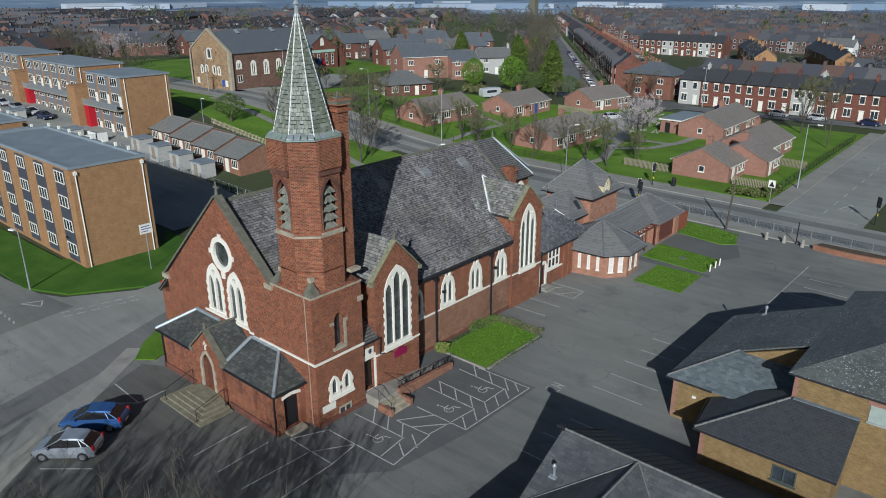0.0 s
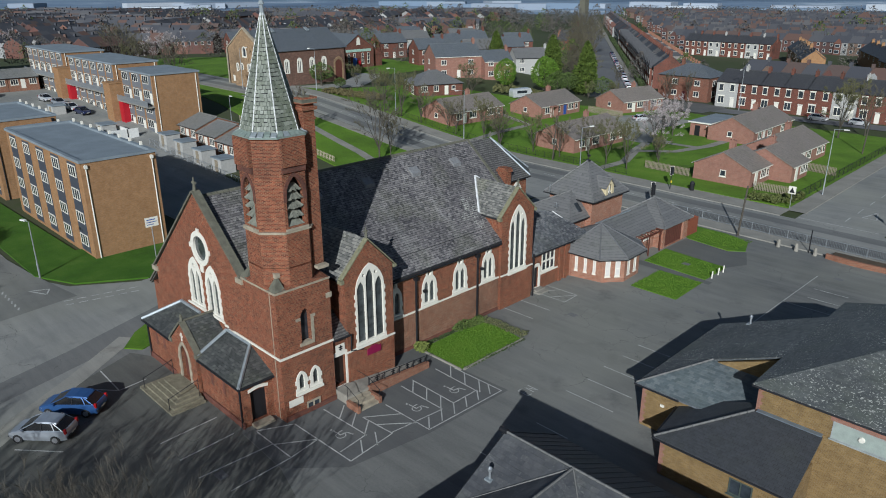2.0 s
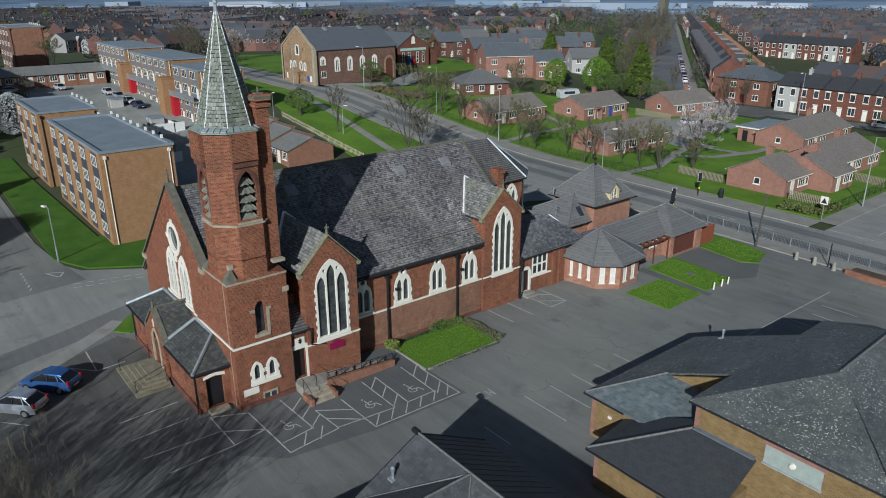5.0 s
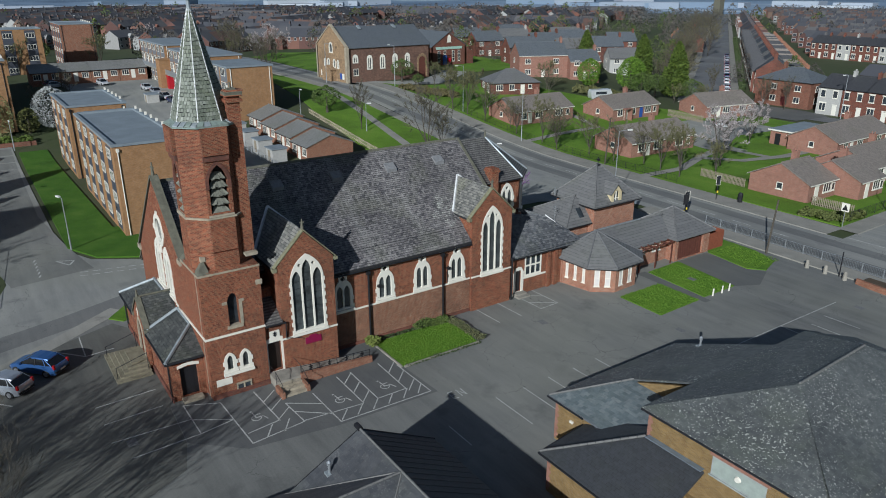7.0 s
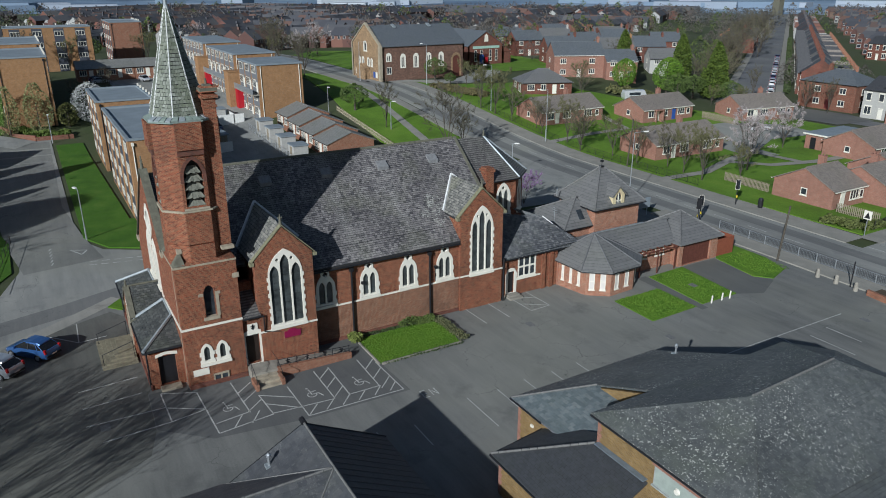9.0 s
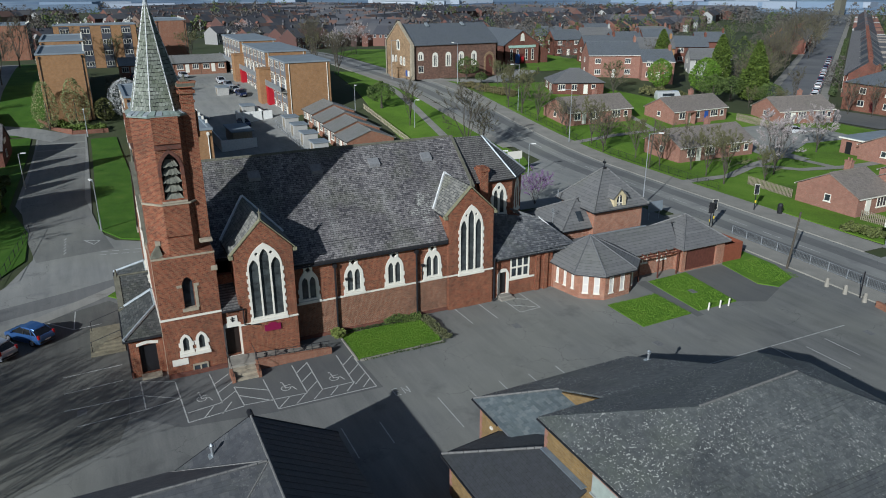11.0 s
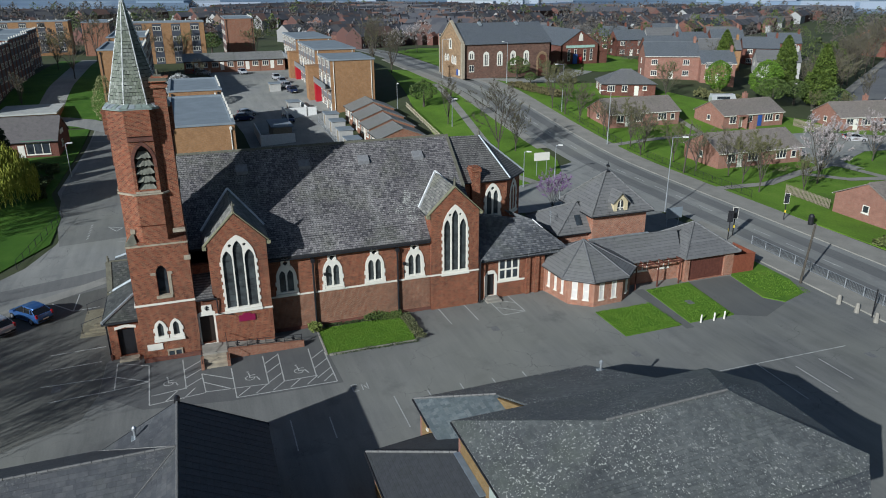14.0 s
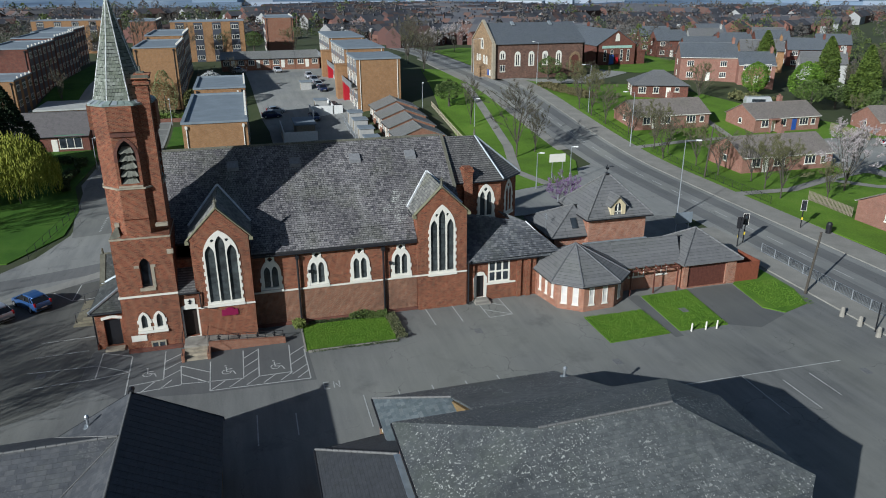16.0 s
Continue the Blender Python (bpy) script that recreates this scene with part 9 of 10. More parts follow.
hedge("border_edge", [(-28.75, 38.2), (-28.65, 45.2)], 0.35, 0.2, DULL, "low weedy lawn edging", 500, 0.07)
hedge("scrub", [(-132, 101), (-124, 103), (-118, 106)], 4.0, 1.2, leaf_mat("brown_scrub", (0.09, 0.075, 0.035), (0.16, 0.14, 0.06)), "brown and green scrub on the corner green", 2600, 0.22)
hedge("garden_scrub", [(-100, 139), (-104, 141), (-112, 136)], 3.0, 2.0, leaf_mat("garden_greens", (0.07, 0.08, 0.03), (0.16, 0.15, 0.06)), "mixed garden scrub between the bungalows", 2600, 0.25)

# tufts on the lawns near the church
def tufts(name, x0, x1, y0, y1, n, z, label, lo=(0.075, 0.15, 0.01), hi=(0.12, 0.2, 0.018)):
    rnd = random.Random(n)
    b = B()
    for i in range(n):
        x, y = rnd.uniform(x0, x1), rnd.uniform(y0, y1)
        a, h, w = rnd.uniform(0, 6.28), rnd.uniform(0.015, 0.05), rnd.uniform(0.02, 0.045)
        c, e = math.cos(a) * w, math.sin(a) * w
        k = rnd.uniform(-0.05, 0.05)
        b.add([(x - c, y - e, z), (x + c, y + e, z), (x + c * 0.6 + e * 0.7 + k, y + e * 0.6 - c * 0.7, z + h), (x - c * 0.6 + e * 0.7 + k, y - e * 0.6 - c * 0.7, z + h)], [(0, 1, 2, 3)])
    return whole(name, b, leaf_mat(name + "_blades", lo, hi), label, "grass", kind="stuff")


tufts("grass_tufts_church", -33.4, -28.8, 37.9, 45.1, 7000, 0.1, "uneven tufts of lawn grass beside the church")
tufts("grass_tufts_vestry", -28.5, -23.7, 61.2, 66.8, 4500, 0.08, "uneven tufts of lawn grass by the path")
tufts("grass_tufts_path", -31.0, -23.9, 68.0, 72.3, 4500, 0.08, "uneven tufts of lawn grass with a drain cover")
tufts("grass_tufts_garage", -31.0, -25.4, 78.2, 82.2, 3000, 0.08, "uneven tufts of lawn grass by the garage")
kerb = thing("lawn_edging", (-31, 45.3, 0), "worn concrete edging stones round the church lawn", "edging")
for i in range(8):
    part("stone", B().box(-28.78, -28.66, 38.1 + i * 0.88, 38.94 + i * 0.88, 0, 0.16), CONCRETE, kerb)
for i in range(5):
    part("stone", B().box(-33.3 + i * 0.9, -32.44 + i * 0.9, 37.86, 37.98, 0, 0.15), CONCRETE, kerb)

# woods and garden trees across the town
rnd = random.Random(31)
wood_, green_ = B(), B()
for k in range(1250):
    a = rnd.uniform(93, 199)
    r = rnd.uniform(205, 760)
    x, y = r * math.cos(radians(a)), 20 + r * math.sin(radians(a))
    q = Vector((x, y, 0)) - c0
    if abs(q.dot(s) + 6.6) < 7 and q.dot(d) > 0 or abs(y - 94 - (x + 260) * -0.1) < 10 and x > -420 or (x > -250 and y < 66):
        continue
    # trees stand in belts and clumps, seldom alone
    west = x < -280 and y < 60
    if noise.noise((x * 0.012, y * 0.012, 7)) < (-0.3 if west else 0.08) and k % 6 or q.dot(s) > 3 and r < 420 and k % 4:
        continue
    h = rnd.uniform(6, 12)
    b = green_ if rnd.random() < 0.22 else wood_
    z = land(x, y)
    size = h * (0.03 if r < 330 else 0.05 if r < 520 else 0.075)
    for i in range(520 if r < 330 else 190 if r < 520 else 80):
        t = rnd.random()
        ra = h * 0.42 * math.sqrt(max(0.03, 1 - (2 * t - 0.8) ** 2)) * rnd.uniform(0.25, 1) ** 0.5
        an = rnd.uniform(0, 6.28)
        c = Vector((x + ra * math.cos(an), y + ra * math.sin(an), z + h * (0.12 + 0.88 * t)))
        u = Vector((rnd.uniform(-1, 1), rnd.uniform(-1, 1), rnd.uniform(-0.4, 1.4))).normalized() * size
        v = Vector((rnd.uniform(-1, 1), rnd.uniform(-1, 1), rnd.uniform(-1, 1))).normalized() * size * 0.6
        b.add([c - u, c + v, c + u, c - v], [(0, 1, 2, 3)])
whole("distant_bare_trees", wood_, leaf_mat("far_bare_trees", (0.072, 0.065, 0.058), (0.128, 0.113, 0.095)), "brown leafless trees among the town houses", "trees", kind="stuff")
whole("distant_green_trees", green_, leaf_mat("far_green_trees", (0.045, 0.065, 0.022), (0.12, 0.15, 0.04)), "green garden trees among the town houses", "trees", kind="stuff")
# far wooded belts and pale sheds, their colours greyed and blued for haze
ridge_, sheds_ = B(), B()
for k in range(1100):
    a = rnd.uniform(92, 200)
    r = rnd.choice((rnd.uniform(560, 720), rnd.uniform(700, 820)))
    if noise.noise((a * 0.16, r * 0.006, 1)) < 0.0:
        continue
    x, y = r * math.cos(radians(a)), r * math.sin(radians(a))
    for i in range(60):
        c = Vector((x + rnd.uniform(-9, 9), y + rnd.uniform(-9, 9), rnd.uniform(0.5, 9) * rnd.uniform(0.5, 1)))
        ridge_.add([c + Vector((rnd.uniform(-1, 1), rnd.uniform(-1, 1), rnd.uniform(-0.8, 0.8))) for j in range(4)], [(0, 1, 2, 3)])
for k in range(42):
    a = rnd.uniform(88, 186)
    r = rnd.uniform(770, 930)
    x, y = r * math.cos(radians(a)), r * math.sin(radians(a))
    m = pose(x, y, 2.5 + (r - 770) * 0.02, 0, 0, a + rnd.uniform(-25, 25))
    L_, W_, H_ = rnd.uniform(8, 16), rnd.uniform(12, 42), rnd.uniform(3, 6)
    sheds_.turned(m, B().box(-L_, L_, -W_, W_, -1, H_))
whole("far_woods", ridge_, leaf_mat("far_woods_hazed", (0.07, 0.074, 0.076), (0.12, 0.12, 0.112)), "far woods below the skyline, greyed for haze", "woods", kind="stuff")
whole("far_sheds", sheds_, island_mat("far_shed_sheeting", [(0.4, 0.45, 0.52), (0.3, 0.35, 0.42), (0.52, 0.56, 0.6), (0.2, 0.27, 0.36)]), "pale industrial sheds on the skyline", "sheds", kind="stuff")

# big bare trees behind the viewpoint, whose shadows streak the car park
scrub = tree("bare_sapling", (-25.0, 10.5, 0), bare_tree(15, 8.3, 0.5, 10, 6, low=0.03, thick=0.0065, twig=0.0085), BUDS, "many-stemmed bare sapling with fine straight twigs", "bare saplings", GREYTWIG)
for x, y, sc in ((-26.6, 9.2, 0.98), (-23.8, 11.6, 0.93), (-21.5, 9.0, 1.25), (-19.0, 9.0, 1.25), (-22.5, 6.0, 1.35), (-25.2, 6.4, 1.05), (-28.8, 6.2, 0.9), (-30.4, 3.4, 0.95), (-27.0, 3.0, 1.25), (-31.8, 5.0, 0.7), (-34.0, 3.2, 0.6), (-23.5, 0.0, 1.3)):
    copy_thing(scrub, pose(x, y, 0, 0, 0, x * 37) @ Matrix.Scale(sc, 4))
for x, y, sc in ((-18.0, -8.0, 1.7), (-23.0, -10.5, 1.75), (-28.0, -9.0, 1.7), (-33.0, -12.0, 1.65), (-38.0, -13.0, 1.6), (-30.0, -16.5, 1.7), (-36.0, -19.0, 1.7), (-25.5, -5.0, 1.55)):
    copy_thing(scrub, pose(x, y, 0, 0, 0, x * 53) @ Matrix.Scale(sc, 4))
# unseen extra trees, added only to throw shade on the west side road
for x, y, sc in ((-74, -5, 1.0), (-66, -3, 0.95), (-81, -10, 1.0), (-70, -9, 1.05), (-77.5, -2, 0.9), (-62, -7, 1.0)):
    copy_thing(kinds[0], pose(x, y, 0, 0, 0, x * 37) @ Matrix.Scale(sc, 4))

# country closing the view in low steps, distance haze put into its colour
hill = B()
N = 120
prof = ((750, -2), (790, 2.5), (880, 4), (960, 7), (1150, 9), (1300, 14), (1800, 22))
for i in range(N + 1):
    a = radians(70 + 140 * i / N)
    for r, z in prof:
        z += (1.6 * noise.noise((i * 0.13, r * 0.01, 0)) + 0.8 * noise.noise((i * 0.6, r * 0.01, 2.5))) * min(1, max(0, z) / 3)
        hill.v.append((r * math.cos(a), r * math.sin(a), z))
    if i:
        for j in range(6):
            hill.f.append(((i - 1) * 7 + j, i * 7 + j, i * 7 + j + 1, (i - 1) * 7 + j + 1))
hm = Mat("hazy_far_hills", 0.95, 0, 0.1)
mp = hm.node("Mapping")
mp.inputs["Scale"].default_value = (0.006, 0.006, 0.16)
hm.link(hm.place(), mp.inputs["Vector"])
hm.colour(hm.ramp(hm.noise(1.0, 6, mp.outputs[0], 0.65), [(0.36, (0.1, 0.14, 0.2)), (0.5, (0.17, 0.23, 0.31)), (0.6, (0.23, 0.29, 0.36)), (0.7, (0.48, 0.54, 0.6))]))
whole("backdrop_hills", hill, hm.m, "far country and hills, blue-grey haze put in their colour", kind="structure")

x_, y_ = street(742, 14)
tower_far = thing("distant_tower", (x_, y_, 0), "dark stone church tower at the end of the long street", "tower")
part("wall", B().box(x_ - 3.2, x_ + 3.2, y_ - 3.2, y_ + 3.2, -1, 27), DARKSTONE, tower_far)
part("parapet", B().box(x_ - 3.5, x_ + 3.5, y_ - 3.5, y_ + 3.5, 27, 28.4), DARKSTONE, tower_far)
hedge("street_hedge", [street(214, 25.4), street(300, 25.4), street(420, 25.4)], 1.6, 1.5, DULL, "dark clipped hedges of the street front gardens", 7000, 0.3)
hedge("garden_bushes", [(-95, 9.2), (-88, 9.0), (-83, 10.0)], 1.6, 1.3, DULL, "dark clipped garden bushes inside the corner wall", 2200, 0.2)
gw = thing("garden_wall", (-133, 19, land(-133, 19)), "low brown brick garden wall by the flats", "wall")
for (xa, ya), (xb, yb) in (((-141.0, 12.6), (-134.5, 14.8)), ((-134.5, 14.8), (-130.2, 18.4)), ((-130.2, 18.4), (-130.0, 24.4))):
    u_ = Vector((xb - xa, yb - ya)).normalized() * 0.14
    za = land((xa + xb) / 2, (ya + yb) / 2)
    part("wall", B().solid([(xa - u_.y, ya + u_.x, za - 0.8), (xb - u_.y, yb + u_.x, za - 0.8), (xb + u_.y, yb - u_.x, za - 0.8), (xa + u_.y, ya - u_.x, za - 0.8)], (0, 0, 1.5)), DARKORANGE, gw)
hedge("wall_shrubs", [(-138, 15.6), (-132.5, 18.6), (-131.4, 24)], 2.2, 1.1, leaf_mat("wall_shrub_leaves", (0.05, 0.08, 0.015), (0.15, 0.2, 0.04)), "bright and dull green shrubs behind the garden wall", 2400, 0.18)
hedge("shop_bushes", [(-103, 2), (-101.5, 9), (-98, 9.4)], 1.8, 1.2, leaf_mat("shop_bush_leaves", (0.04, 0.06, 0.02), (0.1, 0.13, 0.04)), "low mixed bushes in front of the shop", 1800, 0.2)

# ---- markings ----
def marks(name, lines, label, w=0.085, z=0.012):
    b = B()
    for x0, y0, x1, y1 in lines:
        a, c = Vector((x0, y0)), Vector((x1, y1))
        dr = (c - a).normalized()
        n = Vector((-dr.y, dr.x)) * w / 2
        k = max(1, int((c - a).length / 6))
        for i in range(k):
            p, q = a.lerp(c, i / k), a.lerp(c, (i + 1) / k)
            vs = [p - n, q - n, q + n, p + n]
            b.add([(v.x, v.y, land(v.x, v.y) + z) for v in vs] + [(v.x, v.y, land(v.x, v.y) + z + 0.004) for v in vs], [(4, 5, 6, 7), (0, 1, 5, 4), (1, 2, 6, 5), (2, 3, 7, 6), (3, 0, 4, 7)])
    return whole(name, b, PAINT, label, kind="structure")


def hatch(x0, x1, y0, y1, n, up=1):
    out = []
    for i in range(n):
        xa = x1 - (x1 - x0) * (i + 0.1) / n
        xb = xa - (x1 - x0) / n * 0.8
        out.append((xa, y0, xb, y1) if up > 0 else (xa, y1, xb, y0))
    return out


bays = [(-32.9, 22.75, -28.9, 22.8), (-31.8, 25.0, -26.0, 25.2), (-32.9, 22.75, -31.8, 25.0), (-30.8, 22.8, -29.3, 25.1), (-28.9, 22.8, -29.3, 25.1),
        (-31.9, 27.4, -27.4, 27.6), (-27.2, 25.3, -27.5, 27.6), (-29.2, 28.7, -26.5, 28.9), (-29.2, 28.7, -27.7, 30.8), (-27.9, 28.8, -26.2, 30.8), (-29.3, 30.8, -25.0, 30.9), (-26.5, 28.9, -26.1, 33.2)]
bays += [(-30.4, 33.2, -26.1, 33.2), (-30.4, 34.35, -26.1, 34.3), (-30.4, 36.7, -26.1, 36.6), (-29.4, 37.8, -24.8, 37.9), (-26.1, 34.3, -26.1, 36.6), (-25.0, 30.9, -24.8, 37.9), (-26.0, 25.2, -26.4, 28.9)]
bays += hatch(-30.4, -26.1, 33.2, 34.3, 3) + hatch(-30.0, -25.6, 36.65, 37.8, 3) + hatch(-31.4, -27.4, 27.5, 28.7, 3)
bays += [(-25.1, 31.0 + i * 1.2, -26.1, 31.9 + i * 1.2) for i in range(6)] + [(-26.1, 26.2 + i * 1.2, -27.3, 27.0 + i * 1.2) for i in range(2)]
marks("parking_marks_accessible", bays, "worn white lines of the accessible bays")
marks("parking_marks_front", [(-36.0, 17.7, -36.2, 21.7), (-33.5, 17.8, -33.7, 21.6), (-31.1, 17.8, -30.9, 22.8), (-28.7, 18.6, -28.9, 22.8), (-46.6, 16.4, -44.3, 18.4), (-48.1, 18.5, -44.3, 18.4), (-44.3, 18.4, -44.5, 20.5), (-41.9, 10.9, -39.5, 13.0)], "worn white bay lines before the church front", 0.09)
marks("parking_marks_wall", [(-34.3, 48.7, -30.6, 48.8), (-34.3, 51.1, -30.6, 51.2), (-34.3, 53.5, -30.7, 53.6), (-34.4, 55.6, -30.8, 55.7), (-30.7, 53.6, -30.8, 55.7), (-34.3, 53.5, -32.6, 55.7), (-32.4, 53.5, -30.8, 55.7)], "white bay lines beside the vestry")
far_bays = [(-21.5 + 0.1 * (i % 2), 41.2 + i * 2.45, -17.6 if i < 2 else -18.6, 41.2 + i * 2.45) for i in range(5)] + [(-16.7, 58, -16.5, 76.6), (-16.6, 68.0, -11.5, 67.9), (-15.3, 70.5, -11.5, 70.5), (-15.6, 73.0, -12.5, 73.0), (-21.0, 31.5, -17.5, 31.5), (-21, 34, -17.5, 34), (-20.5, 36.5, -18.0, 36.5)]
marks("parking_marks_hall", far_bays, "faded bay lines beside the hall", 0.08)
road_lines = []
for i in range(46):
    x = -14 - i * 5.0
    yy = 89.6 + (-x - 20) * 0.02 if x > -110 else 91.4 + (-x - 110) * 0.0267
    if -27 < x < -13:
        continue
    road_lines.append((x, yy, x - 2.6, yy + 0.05))
marks("road_marks_main", road_lines, "white dashed centre line of the main road", 0.12, 0.045)
marks("road_marks_side", [(-20.4, 97 + i * 5.0, -20.45, 99.5 + i * 5.0) for i in range(12)] + [(-25, 95.0, -16, 95.0)], "white dashes on the junction road", 0.12, 0.05)
marks("road_marks_front", [(-70 + i * 1.0, 17.6, -69.4 + i * 1.0, 17.4) for i in range(6)] + [(-63.6 + i * 0.25, 21.0 + i * 1.1, -63.4 + i * 0.25, 21.7 + i * 1.1) for i in range(6)] + [(-62.6 + i * 0.25, 20.8 + i * 1.1, -62.4 + i * 0.25, 21.5 + i * 1.1) for i in range(6)] + [(-68.4, 19.4, -66.4, 20.4), (-66.4, 20.4, -67.6, 21.0), (-67.6, 21.0, -68.4, 19.4)], "white give-way dashes and triangle", 0.14, 0.03)
marks("junction_triangle", [(-19.4, 100.5, -17.8, 100.5), (-17.8, 100.5, -18.6, 104), (-18.6, 104, -19.4, 100.5)], "white give-way triangle on the road", 0.18, 0.05)


def wheelchair(x, y):
    b = B()
    n = 12
    for i in range(9):
        a0, a1 = radians(200 + i * 28), radians(200 + (i + 1) * 28)
        for r in (0.36,):
            p, q = (x + r * math.cos(a0), y + r * math.sin(a0)), (x + r * math.cos(a1), y + r * math.sin(a1))
            b.solid([(*p, 0.012), (*q, 0.012), (x + (r - 0.07) * math.cos(a1), y + (r - 0.07) * math.sin(a1), 0.012), (x + (r - 0.07) * math.cos(a0), y + (r - 0.07) * math.sin(a0), 0.012)], (0, 0, 0.004))
    for x0, y0, x1, y1 in ((-0.75, -0.05, 0.0, 0.0), (-0.05, 0.0, 0.0, 0.5), (0.0, 0.48, 0.5, 0.65), (-0.35, 0.0, -0.38, 0.4), (-0.98, -0.1, -0.85, -0.1)):
        a, c = Vector((x + x0, y + y0)), Vector((x + x1, y + y1))
        dr = (c - a).normalized()
        k = Vector((-dr.y, dr.x)) * (0.04 if x0 > -0.9 else 0.07)
        b.solid([(*(a - k), 0.012), (*(c - k), 0.012), (*(c + k), 0.012), (*(a + k), 0.012)], (0, 0, 0.004))
    whole("wheelchair_mark", b, PAINT, "white painted wheelchair symbol", kind="structure")


for x, y in ((-28.6, 26.4), (-27.4, 32.0), (-27.2, 35.5)):
    wheelchair(x, y)
# faded painted word between the bays: plain bars
marks("painted_word", [(-23.9, 38.7, -23.0, 38.7), (-23.9, 38.7, -23.9, 39.1), (-23.45, 38.7, -23.45, 39.05), (-23.0, 38.7, -23.0, 39.1), (-23.9, 39.4, -23.0, 39.4), (-23.9, 39.4, -23.0, 39.8), (-23.9, 39.8, -23.0, 39.8)], "faded white painted bars", 0.07)

# ---- side entrance ramp and steps ----
ramp = thing("entrance_ramp", (-31.6, 32, 0), "concrete entrance ramp with a low brick wall", "ramp")
part("landing", B().box(-32.55, -31.0, 28.9, 30.7, 0, 0.7), CONCRETE, ramp)
pieces("step", [B().box(-31.0 + 0.4 * i, -30.6 + 0.4 * i, 28.95, 30.6, 0, 0.7 - 0.175 * (i + 1)) for i in range(3)], STONE, ramp)
part("slope", B().solid([(-32.4, 30.7, 0), (-32.4, 36.4, 0), (-32.4, 36.4, 0.08), (-32.4, 30.7, 0.7)], (1.3, 0, 0)), CONCRETE, ramp)
part("side_wall", B().solid([(-31.1, 30.7, 0), (-31.1, 36.5, 0), (-31.1, 36.5, 0.5), (-31.1, 30.7, 0.85)], (0.25, 0, 0)), ORANGE, ramp, "red brick ramp wall")
pieces("side_wall", [B().box(-31.0, -29.7, 28.72, 28.95, 0, 0.5), B().box(-31.0, -29.7, 30.6, 30.83, 0, 0.5)], ORANGE, ramp)
rail = thing("ramp_railing", (-31, 33, 0.8), "black iron ramp railing with cross panels", "railing")
zr = lambda y: 0.85 - (y - 30.7) * 0.06
for dz in (0.12, 0.55):
    part("rail", B().tube((-30.98, 30.75, zr(30.75) + dz), (-30.98, 36.4, zr(36.4) + dz), 0.025, n=5), BLACK, rail)
pieces("post", [B().tube((-30.98, y, zr(y) - 0.05), (-30.98, y, zr(y) + 0.6), 0.025, n=5) for y in (30.8, 32.2, 33.6, 35.0, 36.35)], BLACK, rail)
for y in (31.5, 33.0, 34.4, 35.7):
    part("cross", B().box(-31.0, -30.96, y - 0.04, y + 0.04, zr(y) + 0.1, zr(y) + 0.56).box(-31.0, -30.96, y - 0.16, y + 0.16, zr(y) + 0.34, zr(y) + 0.42).box(-31.0, -30.96, y - 0.12, y + 0.12, zr(y) + 0.2, zr(y) + 0.27), BLACK, rail)
for y in (28.84, 30.72):
    hr = thing("hand_rail", (-30.4, y, 0.5), "black iron hand rail beside the steps", "railing", "side step rails")
    part("rail", B().tube((-32.3, y, 1.55), (-31.0, y, 1.55), 0.022, n=5).tube((-31.0, y, 1.55), (-29.75, y, 1.0), 0.022, n=5), BLACK, hr)
    pieces("post", [B().tube((-31.0, y, 0.45), (-31.0, y, 1.55), 0.02, n=5), B().tube((-29.8, y, 0.45), (-29.8, y, 1.0), 0.02, n=5)], BLACK, hr)

# ---- cars ----
def car_paint(name, c):
    m = Mat(name, 0.3, 0.45, 0.6)
    m.colour(m.ramp(m.noise(2.0, 4), [(0.3, tuple(x * 0.9 for x in c)), (0.7, tuple(min(1, x * 1.08) for x in c))]))
    m.p.inputs["Coat Weight"].default_value = 0.6
    return m.m


CARGLASS = plain("tinted_car_glass", (0.012, 0.013, 0.015), 0.12, vary=0.2, spec=0.5)
RUBBER = plain("tyre_rubber", (0.02, 0.02, 0.02), 0.85)
RIM = plain("alloy_rim", (0.5, 0.5, 0.52), 0.35, metal=0.8)
LAMPGLASS = plain("headlamp_glass", (0.6, 0.62, 0.65), 0.15, vary=0.1)
TAIL = plain("tail_lamp", (0.35, 0.01, 0.01), 0.25, vary=0.1)


def loft(sections, cap=True):
    b = B()
    n = len(sections[0])
    for sec in sections:
        b.v += sec
    for i in range(len(sections) - 1):
        for j in range(n):
            b.f.append((i * n + j, i * n + (j + 1) % n, (i + 1) * n + (j + 1) % n, (i + 1) * n + j))
    if cap:
        b.f += [tuple(range(n - 1, -1, -1)), tuple(range((len(sections) - 1) * n, len(sections) * n))]
    return b


